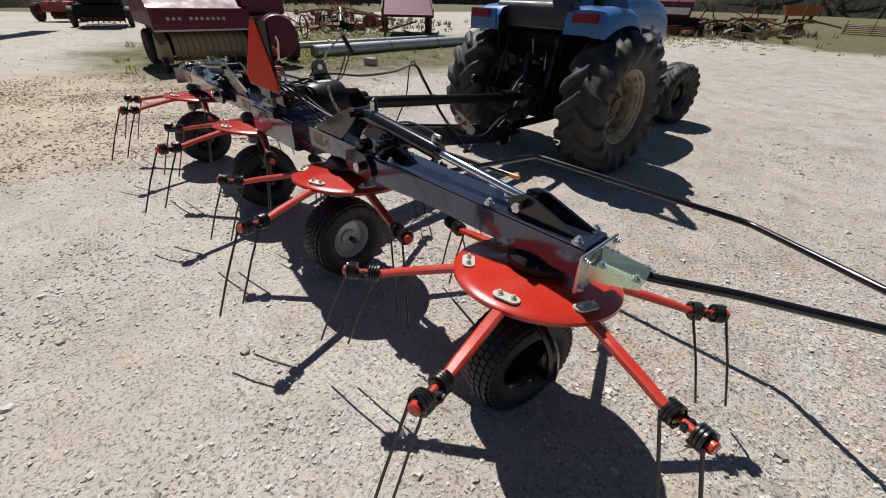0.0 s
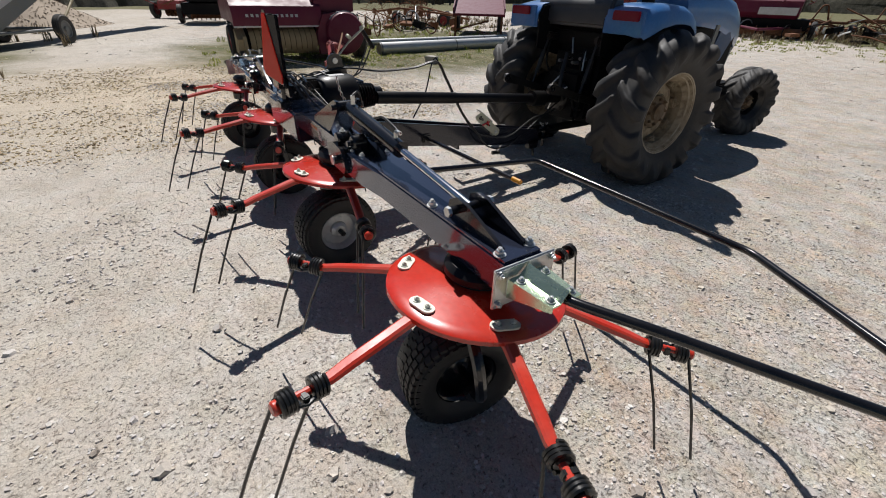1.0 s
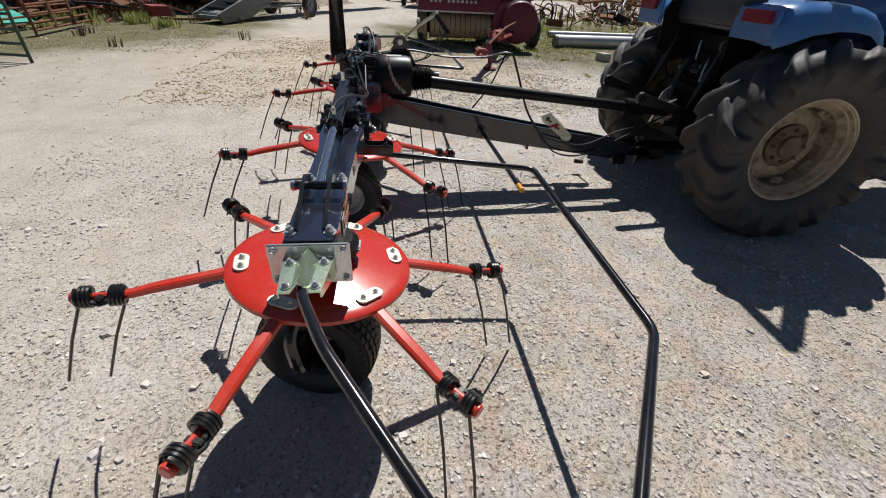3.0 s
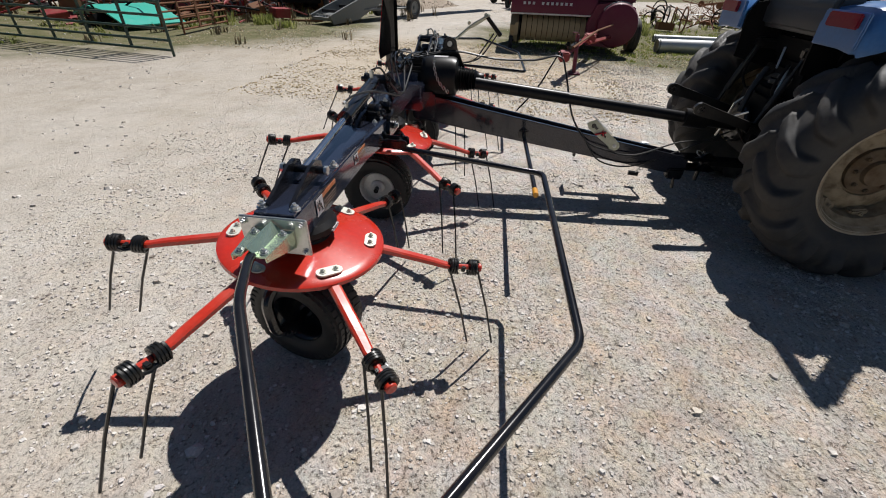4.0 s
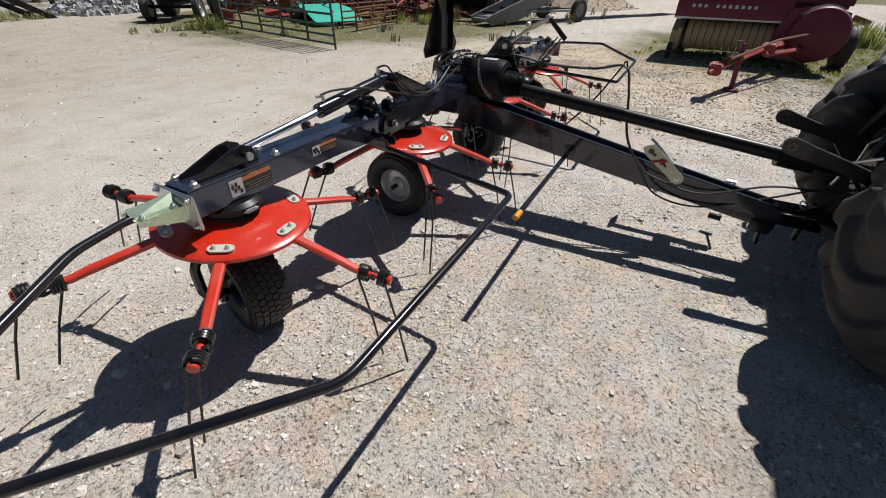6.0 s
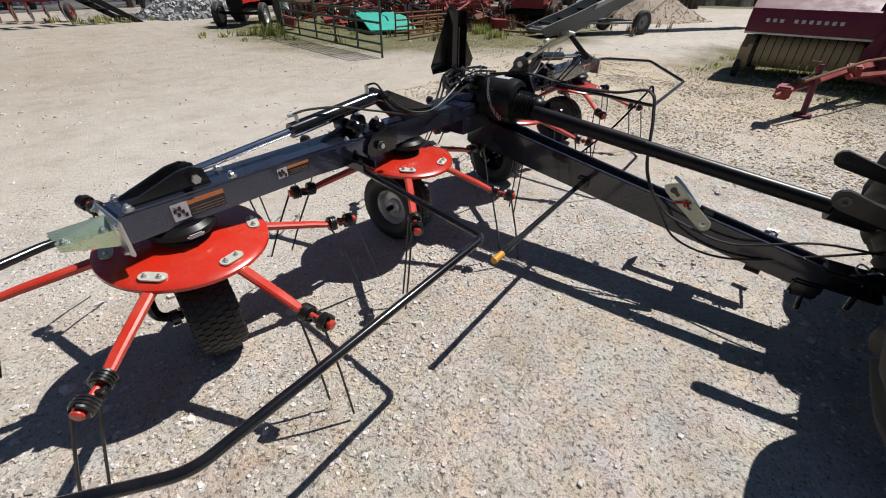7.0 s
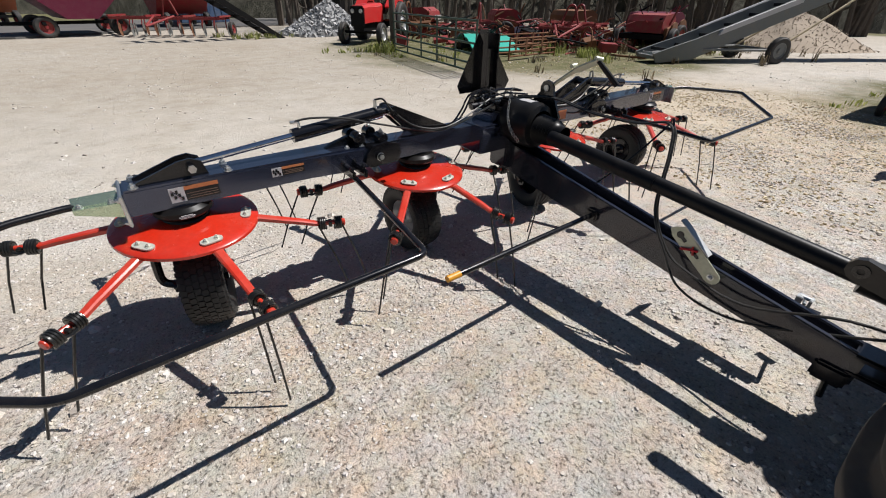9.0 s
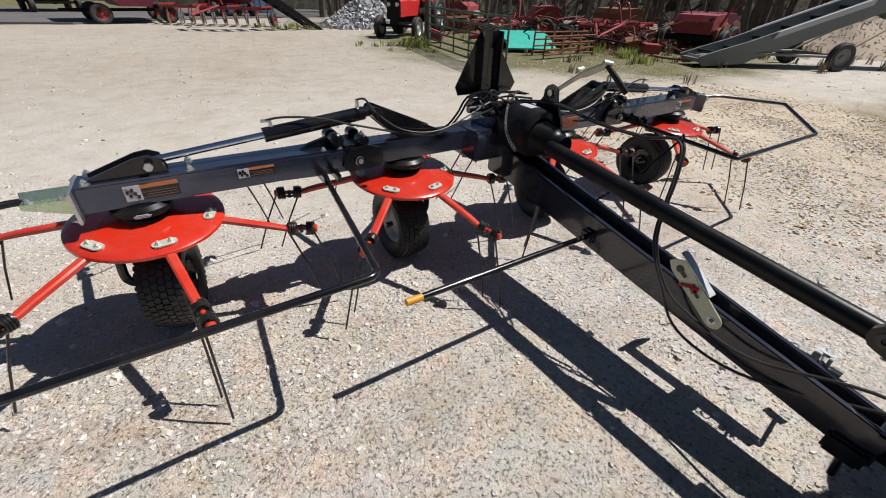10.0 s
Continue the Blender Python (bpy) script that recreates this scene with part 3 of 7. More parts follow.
def clamp_mesh():
    """A plated oval clamp with two bolts near the dish's rim, above an arm."""
    bm = bm_new()
    outline = [(0.246 + 0.022 * math.cos(a), s * 0.024 + 0.022 * math.sin(a)) for s, lo in ((1, 0), (-1, math.pi)) for a in [lo + math.pi * i / 8 for i in range(9)]]
    prism(bm, outline, 0.0125, 0.0185, "z")
    for y in (-0.023, 0.023):
        bolt(bm, (0.246, y, 0.0185), 0.0085, 0.009)
    return bm


def hub_mesh():
    bm = bm_new()
    lathe(bm, [(0.098, 0.027), (0.092, 0.040), (0.078, 0.046), (0.074, 0.07), (0, 0.075)], 40)
    return bm


DISC, ARM, TINE, CLAMP = (mesh_of(f(), m, n) for f, m, n in ((disc_mesh, RED, "rotor_dish"), (arm_mesh, ARM_RED, "tine_arm"), (tine_mesh, SPRING, "spring_tine"), (clamp_mesh, CLAMP_ZINC, "clamp_plate")))
TILT_N = Vector((-0.03, 0.114, 1)).normalized()
A_AXIS = Vector((0, 1, 0)).cross(TILT_N).normalized()
B_AXIS = TILT_N.cross(A_AXIS)
ROTOR_TURN = Matrix((A_AXIS, B_AXIS, TILT_N)).transposed().to_4x4()
for u, z, phase in ((1.92, 0.592, 42.0), (0.68, 0.580, 49.0), (-0.53, 0.592, 44.0), (-1.83, 0.582, 48.0)):
    dish = place("rotor_dish", DISC, tedder, "glossy orange-red pressed steel dish", Matrix.Translation((u, -0.011, z)) @ ROTOR_TURN)
    part("rotor_hub", hub_mesh(), PLASTIC, dish, "black hub cover")
    for k in range(6):
        spin = Matrix.Rotation(radians(phase + 60 * k), 4, "Z")
        place("tine_arm", ARM, dish, "", spin)
        place("spring_tine", TINE, dish, "black coiled spring tine", spin)
        place("clamp_plate", CLAMP, dish, "zinc-plated clamp with two bolts", spin)

# frame and wings
bm = bm_new()
prism(bm, [(-0.96, -0.068), (0.96, -0.068), (0.96, 0.068), (-0.96, 0.068)], 0.690, 0.795, "z")
box(bm, (-0.30, -0.12, 0.63), (0.30, 0.16, 0.80), 0.012)
box(bm, (-0.17, -0.09, 0.795), (0.17, 0.10, 0.845), 0.008)
part("centre_beam", bm, GRAPHITE, tedder, "dark graphite painted beam")


def decal(parent, u0, u1, v, z0, z1, out):
    """A warning sticker: a white field with a pictogram, an orange head and a dark block of text bars."""
    a, b = sorted((v, v + out * 0.0015))
    uw = u0 + (u1 - u0) * 0.3
    lo, hi = sorted((u0, uw))
    field = part("warning_decal", box(bm_new(), (lo, a, z0), (hi, b, z1)), WHITE, parent, "white and orange warning sticker")
    c, d = sorted((v + out * 0.0015, v + out * 0.0025))
    bmp = bm_new()
    for i in range(5):
        uu, zz = lo + (hi - lo) * (0.2 + 0.15 * i), z0 + (z1 - z0) * (0.25 + 0.12 * ((i * 2) % 5))
        box(bmp, (uu - 0.004, c, zz - 0.008), (uu + 0.006, d, zz + 0.006))
    tube(bmp, [(lo + 0.008, (c + d) / 2, z0 + 0.008), (hi - 0.008, (c + d) / 2, z1 - 0.008)], 0.0012, 4)
    part("pictogram", bmp, BLACK, field)
    lo, hi = sorted((uw, u1))
    part("warning_panel", box(bm_new(), (lo, a, z0 + (z1 - z0) * 0.74), (hi, b, z1)), ORANGE, field)
    part("text_panel", box(bm_new(), (lo, a, z0), (hi, b, z0 + (z1 - z0) * 0.74)), BLACK, field)
    bmt = bm_new()
    for i in range(3):
        zz = z0 + (z1 - z0) * (0.12 + 0.17 * i)
        box(bmt, (lo + 0.006, c, zz), (hi - 0.006 - 0.012 * (i % 2), d, zz + 0.0022))
    part("text_bars", bmt, DIM, field)


SMALL_BOLT = mesh_of(bolt(bm_new(), (0, 0, 0), 0.0095, 0.009), STEEL, "bolt")
BIG_BOLT = mesh_of(bolt(bm_new(), (0, 0, 0), 0.013, 0.014), STEEL, "bolt")


def build_wing(s):
    """One folding wing; s is +1 or -1 for the side."""
    def q(*pts):
        return [(s * p[0], *p[1:]) for p in pts]

    flip = Matrix.Diagonal((s, 1, 1, 1))
    bm = bm_new()
    prism(bm, q((0.985, -0.098), (1.20, -0.098), (1.36, -0.078), (2.108, -0.070), (2.108, 0.070), (1.36, 0.078), (1.20, 0.098), (0.985, 0.098)), 0.690, 0.790, "z")
    # raised top plate with its bent edges
    prism(bm, q((1.0, -0.090), (1.30, -0.074), (2.10, -0.066), (2.10, 0.066), (1.30, 0.074), (1.0, 0.090)), 0.790, 0.800, "z")
    wing = part("wing_beam", soften(bm, 0.006), GRAPHITE, tedder, "dark graphite folding wing beam")
    bm = bm_new()
    for v in (-0.118, 0.100):
        prism(bm, q((0.87, 0.695), (1.04, 0.69), (1.065, 0.72), (1.055, 0.765), (1.02, 0.802), (0.93, 0.812), (0.86, 0.79), (0.85, 0.74)), v, v + 0.018, "y")
    tube(bm, q((0.985, -0.14, 0.745), (0.985, 0.14, 0.745)), 0.020, 14)
    box(bm, (-0.05, -0.098, 0.70), (0.05, 0.098, 0.815), 0.01, flip @ Matrix.Translation((1.0, 0, 0)))
    part("hinge", bm, BLACK, wing)
    # pivot castings: bosses, a cross pin and stop screws on top of the joint
    bm = bm_new()
    for u, v, r, z in ((1.07, -0.045, 0.034, 0.838), (1.07, 0.045, 0.034, 0.838), (0.945, -0.07, 0.030, 0.828), (0.945, 0.07, 0.030, 0.828)):
        lathe(bm, [(0, -0.034), (r * 0.8, -0.034), (r, -0.026), (r, 0.026), (r * 0.8, 0.034), (0, 0.034)], 16, Matrix.Translation((s * u, v, z)) @ Matrix.Rotation(radians(90), 4, "X"))
        box(bm, (s * u - 0.026, v - 0.03, 0.795), (s * u + 0.026, v + 0.03, z), 0.006)
    tube(bm, [(s * 1.07, -0.10, 0.838), (s * 1.07, 0.10, 0.838)], 0.013, 12)
    prism(bm, q((1.05, 0.80), (1.24, 0.80), (1.20, 0.822), (1.10, 0.848), (1.05, 0.848)), -0.012, 0.012, "y")
    part("pivot_casting", bm, BLACK, wing, "black cast pivot with bosses")
    for u, v, z in ((0.945, -0.07, 0.858), (0.945, 0.07, 0.858), (1.14, -0.062, 0.80), (1.14, 0.062, 0.80)):
        place("bolt", SMALL_BOLT, wing, "", Matrix.Translation((s * u, v, z)))
    for v in (-0.148, 0.132):
        bm = lathe(bm_new(), [(0.0, 0), (0.022, 0), (0.022, 0.004), (0.013, 0.006), (0.013, 0.016), (0, 0.016)], 14, Matrix.Translation((s * 0.985, v, 0.745)) @ Matrix.Rotation(radians(-90), 4, "X"))
        part("hinge_nut", bm, STEEL, wing)
        place("bolt", BIG_BOLT, wing, "", Matrix.Translation((s * 1.06, math.copysign(0.065, v), 0.80)))
    # twin lug plates for the rod and their pin
    bm = bm_new()
    for v in (-0.046, 0.034):
        prism(bm, q((2.06, 0.80), (2.06, 0.812), (1.89, 0.872), (1.84, 0.878), (1.80, 0.860), (1.785, 0.80)), v, v + 0.012, "y")
    tube(bm, q((1.845, -0.075, 0.842), (1.845, 0.075, 0.842)), 0.014, 12)
    part("rod_lug", bm, BLACK, wing)
    for u, v in ((2.065, -0.055), (2.065, 0.055), (1.71, 0.055), (1.71, -0.055)):
        place("bolt", BIG_BOLT, wing, "", Matrix.Translation((s * u, v, 0.80)))
    for v, k in ((0.075, 1), (-0.075, -1)):
        bm = lathe(bm_new(), [(0, 0), (0.017, 0), (0.017, 0.012), (0, 0.012)], 6, Matrix.Translation((s * 1.845, v, 0.842)) @ Matrix.Rotation(radians(-90 * k), 4, "X"))
        part("pin_nut", bm, STEEL, wing)
    # hydraulic cylinder
    a, b = Vector((s * 1.845, 0, 0.842)), Vector((s * 0.850, 0, 0.944))
    d = (b - a).normalized()
    bm = bm_new()
    m0 = a + d * 0.46
    tube(bm, [m0, m0 + d * 0.006, b - d * 0.05], 0.033, 18)
    tube(bm, [b - d * 0.06, b], 0.022, 12)
    lathe(bm, [(0.0, -0.05), (0.026, -0.05), (0.026, 0.05), (0, 0.05)], 14, Matrix.Translation(b) @ Matrix.Rotation(radians(-90), 4, "X"))
    cyl = part("hydraulic_cylinder", bm, BLACK, tedder, "black hydraulic cylinder")
    part("piston_rod", tube(bm_new(), [a, m0 + d * 0.01], 0.0155, 14), CHROME, cyl, "bright chrome rod")
    bm = bm_new()
    tube(bm, fillet([m0 + d * 0.04 + Vector((0, 0, 0.03)), m0 + d * 0.04 + Vector((0, 0, 0.060)), m0 + d * 0.0 + Vector((0, 0, 0.063))], 0.015, 3), 0.008, 8)
    part("port_elbow", bm, STEEL, cyl, "plated elbow fitting")
    part("port_nipple", tube(bm_new(), [b - d * 0.08 + Vector((0, 0, 0.02)), b - d * 0.08 + Vector((0, 0, 0.07))], 0.010, 8), STEEL, cyl, "plated nipple")
    bm = bm_new()
    e0 = m0 + d * 0.0 + Vector((0, 0, 0.063))
    tube(bm, curve([e0, e0 + d * 0.10 + Vector((0, 0.012, 0.0)), e0 + d * 0.26 + Vector((0, 0.05, -0.03)), e0 + d * 0.42 + Vector((0, 0.08, -0.09)), (s * 0.62, 0.085, 0.815), (s * 0.42, 0.075, 0.825), (s * 0.12, 0.06, 0.90)]), 0.0052, 6)
    tube(bm, curve([b - d * 0.08 + Vector((0, 0, 0.07)), (s * 0.90, 0.04, 1.012), (s * 0.86, 0.07, 0.95), (s * 0.74, 0.09, 0.862), (s * 0.58, 0.095, 0.825), (s * 0.40, 0.06, 0.835), (s * 0.1, 0.0, 0.92)]), 0.0052, 6)
    part("hose", bm, HOSE, cyl)
    # gusset plates that hold the cylinder
    bm = bm_new()
    for v in (-0.060, 0.046):
        prism(bm, q((0.72, 0.795), (0.80, 0.86), (0.868, 0.925), (0.878, 0.950), (0.866, 0.972), (0.835, 0.974), (0.50, 0.83), (0.48, 0.795)), v, v + 0.014, "y")
    tube(bm, q((0.850, -0.08, 0.944), (0.850, 0.08, 0.944)), 0.013, 12)
    part("gusset", bm, BLACK, tedder)
    # end plate, bracket and guard rail
    bm = bm_new()
    box(bm, (2.108, -0.112, 0.662), (2.120, 0.112, 0.795), 0.004, flip)
    plate = part("end_plate", bm, STEEL, tedder, "zinc-plated square end plate")
    for v in (-0.094, 0.094):
        for z in (0.680, 0.777):
            place("bolt", SMALL_BOLT, plate, "", Matrix.Translation((s * 2.120, v, z)) @ Matrix.Rotation(radians(90 * s), 4, "Y"))
    bm = bm_new()
    fold = [(-0.068, 0.695), (-0.068, 0.757), (-0.028, 0.757), (0.0, 0.789), (0.028, 0.757), (0.068, 0.757), (0.068, 0.695)]
    under = [(0.063, 0.695), (0.063, 0.752), (0.030, 0.752), (0.0, 0.783), (-0.030, 0.752), (-0.063, 0.752), (-0.063, 0.695)]
    prism(bm, fold + under, s * 2.124, s * 2.272, "x")
    for v in bm.verts:
        if abs(v.co.x) > 2.2:
            v.co.y *= 0.78
            if v.co.z < 0.72:
                v.co.z = 0.738
    bracket = part("rail_bracket", bm, ZINC, plate, "yellow-green zinc folded bracket")
    for u, v in ((2.15, -0.045), (2.15, 0.045), (2.25, -0.036), (2.25, 0.036)):
        place("bolt", SMALL_BOLT, plate, "", Matrix.Translation((s * u, v, 0.757)))
    way = [tl(-0.36, 1.155, 0.742), tl(-0.235, 1.165, 0.757), tl(-0.05, 1.249, 0.768), tl(0.53, 1.65, 0.692), tl(-0.205, 2.107, 0.626), tl(-1.30, 2.052, 0.636), tl(-1.345, 1.30, 0.690), tl(-1.355, 1.19, 0.71)]
    if s < 0:
        way = [Vector(v) for v in ((2.13, 0.0, 0.745), (2.27, 0.0, 0.757), (2.40, 0.07, 0.765), (2.885, 0.40, 0.72), (2.30, 0.885, 0.655), (1.10, 0.915, 0.668), (1.13, 0.18, 0.70), (1.14, 0.07, 0.712))]
    rail = part("guard_rail", tube(bm_new(), fillet(q(*[tuple(p) for p in way]), 0.045, 6), 0.0138, 14), BLACK, tedder, "glossy black bent tube guard rail")
    m1 = way[-1]
    bm = bm_new()
    for du in (-0.032, 0.032):
        box(bm, (m1.x + du - 0.009, 0.06, 0.690), (m1.x + du + 0.009, 0.235, 0.735), 0.006, flip)
        bolt(bm, (s * (m1.x + du), 0.10, 0.735), 0.010, 0.01), bolt(bm, (s * (m1.x + du), 0.2, 0.735), 0.010, 0.01)
    box(bm, (m1.x - 0.045, 0.055, 0.68), (m1.x + 0.045, 0.075, 0.79), 0.004, flip)
    part("rail_clamp", bm, BLACK, rail)
    # stickers on the faces of the beams
    if s > 0:
        decal(wing, 1.955, 1.765, 0.0742, 0.712, 0.776, 1)
        decal(wing, 1.535, 1.38, 0.0782, 0.735, 0.777, 1)
        decal(tedder, 0.60, 0.44, -0.0682, 0.715, 0.775, -1)
    else:
        decal(wing, -1.765, -1.955, 0.0742, 0.712, 0.776, 1)
        decal(wing, -1.765, -1.955, -0.0742, 0.712, 0.776, -1)
        decal(tedder, -0.44, -0.60, -0.0682, 0.715, 0.775, -1)
        part("warning_panel", box(bm_new(), (-0.62, 0.0682, 0.712), (-0.36, 0.070, 0.778)), ORANGE, tedder, "orange warning sticker")
    # gear case between the beam and the dish
    hubs = (1.92, 0.68) if s > 0 else (-1.83, -0.53)
    bm = bm_new()
    dome = [(0.0, 0.628), (0.070, 0.630), (0.104, 0.638), (0.119, 0.652), (0.117, 0.672), (0.098, 0.688), (0.0, 0.692)]
    lathe(bm, dome, 36, Matrix.Translation((hubs[0], 0.0, 0)))
    case = part("rotor_gear_case", bm, PLASTIC, tedder, "black domed gear case")
    bm = bm_new()
    for z, w in ((0.652, 0.026), (0.6575, 0.030), (0.663, 0.022)):
        box(bm, (hubs[0] - w, 0.114, z), (hubs[0] + w, 0.1205, z + 0.0024))
    part("case_sticker", bm, WHITE, case, "small sticker with pale lines")
    bm = lathe(bm_new(), dome, 36, Matrix.Translation((hubs[1], 0.0, -0.006)))
    part("rotor_gear_case", bm, PLASTIC, tedder, "black domed gear case")


build_wing(1)
build_wing(-1)

# gearbox, shield and drive shaft
FORWARD = Matrix.Rotation(radians(-90), 4, "X")
bm = bm_new()
box(bm, (-0.11, 0.02, 0.70), (0.11, 0.24, 0.88), 0.025)
lathe(bm, [(0.0, 0.12), (0.118, 0.12), (0.132, 0.15), (0.135, 0.20), (0.135, 0.33), (0.126, 0.362), (0.095, 0.375)], 36, Matrix.Translation((0.015, 0, 0.810)) @ FORWARD)
box(bm, (-0.05, 0.04, 0.87), (0.05, 0.13, 0.935), 0.012)
gear = part("gearbox", bm, PLASTIC, tedder, "black gearbox under the sign")
part("gearbox_sticker", prism(bm_new(), [(0.015 + 0.1365 * math.cos(radians(a)), 0.810 + 0.1365 * math.sin(radians(a))) for a in (78, 84, 90, 96, 102, 108)] + [(0.015 + 0.132 * math.cos(radians(a)), 0.810 + 0.132 * math.sin(radians(a))) for a in (108, 102, 96, 90, 84, 78)], 0.20, 0.30, "y"), WHITE, gear, "white sticker")
bm = bm_new()
rings = []
for i in range(7):
    rings += [(0.088 - 0.002 * i, 0.375 + 0.02 * i), (0.074 - 0.002 * i, 0.385 + 0.02 * i)]
lathe(bm, rings + [(0.05, 0.53), (0.05, 0.56)], 28, Matrix.Translation((0.02, 0, 0.800)) @ FORWARD)
part("joint_cover", bm, PLASTIC, gear, "ribbed black joint cover")
bm = bm_new()
p0, p1 = tl(-2.455, 1.60, 0.788), tl(-2.485, 3.06, 0.648)
tube(bm, [p0, p0.lerp(p1, 0.45)], 0.041, 18)
tube(bm, [p0.lerp(p1, 0.44), p1], 0.037, 18)
tube(bm, [p1, p1.lerp(tl(-2.54, 3.52, 0.60), 0.35)], 0.062, 18)
tube(bm, [p1.lerp(tl(-2.54, 3.52, 0.60), 0.3), tl(-2.54, 3.52, 0.60)], 0.04, 14)
shaft = part("drive_shaft", bm, PLASTIC, tedder, "black shielded drive shaft to the tractor")
bm = bm_new()
for u in (-0.105,):
    outline = [(0.16, 0.83), (0.44, 0.80), (0.44, 0.86), (0.385, 0.97)] + [(0.325 + 0.052 * math.cos(a), 1.005 + 0.052 * math.sin(a)) for a in [radians(v) for v in (-10, 25, 60, 95, 130, 165, 200)]] + [(0.20, 0.90)]
    outline = [(y - 0.03, z + 0.0) for y, z in outline]
    prism(bm, outline, u, u + 0.016, "x")
mast = part("mast_plate", bm, BLACK, tedder)
bm = bm_new()
for u in (-0.075, -0.051):
    lathe(bm, [(0, 0), (0.018, 0), (0.018, 0.010), (0, 0.010)], 14, Matrix.Translation((u - 0.04, 0.295, 1.012)) @ ACROSS)
part("mast_pin", bm, STEEL, mast)
# storage lever: a slotted arm, a bent plated blade and a black grip
lev, lev2, lev0 = Vector((-0.192, 0.545, 1.182)), Vector((-0.255, 0.650, 1.062)), Vector((-0.10, 0.30, 1.015))
root = Vector((-0.141, 0.424, 1.115))
across = Vector((-0.29, -0.40, 0.53)).normalized()
bm = bm_new()
for a, b, w0, w1 in ((lev0, root, 0.010, 0.014), (root, root.lerp(lev, 0.25), 0.014, 0.026), (root.lerp(lev, 0.25), lev, 0.026, 0.020)):
    t = (b - a).normalized()
    n = t.cross(across).normalized()
    vs = [bm.verts.new(p + k * n * w + e * across * 0.005) for e in (-1, 1) for p, k, w in ((a, -1, w0), (b, -1, w1), (b, 1, w1), (a, 1, w0))]
    for f in ((0, 1, 2, 3), (7, 6, 5, 4), (0, 4, 5, 1), (1, 5, 6, 2), (2, 6, 7, 3), (3, 7, 4, 0)):
        bm.faces.new([vs[i] for i in f])
tube(bm, [root + Vector((0.02, 0.0, 0.03)), root + Vector((-0.02, 0.0, 0.035))], 0.012, 10)
tube(bm, [lev + Vector((0.02, -0.01, 0.012)), lev - Vector((0.02, -0.01, -0.004))], 0.014, 10)
lever = part("storage_lever", bm, CREAM, tedder, "cream plated bent lever with a black grip")
part("grip", tube(bm_new(), [lev, lev.lerp(lev2, 0.3), lev2], 0.013, 10, r_end=0.016), PLASTIC, lever, "black grip")
for z0, z1 in ((0.0, 0.085), (0.03, 0.115)):
    part("lever_cable", tube(bm_new(), curve([lev2 + Vector((0.01, -0.02 - z0, 0.01)), (-0.22, 0.58 - z0, 1.0), (-0.20, 0.50 - z0, 0.93 - z1 * 0.3), (-0.24, 0.36, 0.86)]), 0.005, 6), HOSE, lever)

# tongue
def tongue_section(v):
    k = (v - 0.12) / 1.98
    return 0.085 - 0.03 * k, 0.70 - 0.335 * k ** 0.93, 0.185 - 0.045 * k


bm = bm_new()
rows = []
for i in range(13):
    v = 0.12 + 1.98 * i / 12
    w, top, depth = tongue_section(v)
    u0 = 0.055 * i / 12
    t = 0.016
    sec = [(-w, top), (-w + t + 0.012, top), (-w + t + 0.012, top - 0.055), (w - t - 0.012, top - 0.055), (w - t - 0.012, top), (w, top), (w, top - depth), (-w, top - depth)]
    rows.append([bm.verts.new((u0 + a, v, z)) for a, z in sec])
for a, b in zip(rows, rows[1:]):
    for j in range(8):
        bm.faces.new((a[j], a[(j + 1) % 8], b[(j + 1) % 8], b[j]))
for r in (rows[0], rows[-1]):
    bm.faces.new((r[0], r[1], r[2], r[7])), bm.faces.new((r[2], r[3], r[6], r[7])), bm.faces.new((r[3], r[4], r[5], r[6]))
box(bm, (-0.13, 0.06, 0.52), (0.13, 0.22, 0.72), 0.012)
bmesh.ops.recalc_face_normals(bm, faces=bm.faces)
tongue = part("tongue", soften(bm, 0.005, 50.0), TONGUE_PAINT, tedder, "dark graphite tapered tongue")
bm = bm_new()
box(bm, (-0.005, 2.06, 0.27), (0.115, 2.30, 0.295), 0.008)
box(bm, (-0.005, 2.06, 0.345), (0.115, 2.30, 0.37), 0.008)
tube(bm, [(0.055, 2.22, 0.18), (0.055, 2.22, 0.41)], 0.014, 12)
box(bm, (0.06, 1.98, 0.20), (0.13, 2.09, 0.28), 0.01)
tube(bm, [(0.10, 2.03, 0.28), (0.12, 2.05, 0.13)], 0.012, 8)
part("hitch", bm, BLACK, tongue, "black clevis hitch with a pin")
bm = bm_new()
ring = [(0.055 + 0.035 * math.cos(a), 2.20 + 0.035 * math.sin(a), 0.392 + 0.01 * math.sin(a * 2)) for a in [i * math.pi / 9 for i in range(17)]]
tube(bm, ring, 0.0042, 6)
part("pin_ring", bm, STEEL, tongue, "bright linch pin ring")
bm = tube(bm_new(), [(-0.155, 1.835, 0.372), (-0.075, 1.850, 0.372)], 0.006, 8)
box(bm, (-0.142, 1.812, 0.345), (-0.098, 1.836, 0.385), 0.003)
box(bm, (-0.142, 1.858, 0.345), (-0.098, 1.870, 0.385), 0.003)
tube(bm, [(-0.12, 1.82, 0.38), (-0.12, 1.868, 0.38)], 0.009, 8)
part("jack_pin", bm, STEEL, tongue, "bright plated jack pin and clip")
bm = bm_new()
for dv, dz in ((0.0, 0.0), (0.035, 0.004)):
    tube(bm, [(-0.10 + 0.020 * math.cos(a), 1.715 + dv + 0.020 * math.sin(a), 0.352 + dz + 0.006 * math.sin(a)) for a in [i * math.pi / 8 for i in range(17)]], 0.003, 6)
part("pin_ring", bm, STEEL, tongue, "pair of bright wire rings")
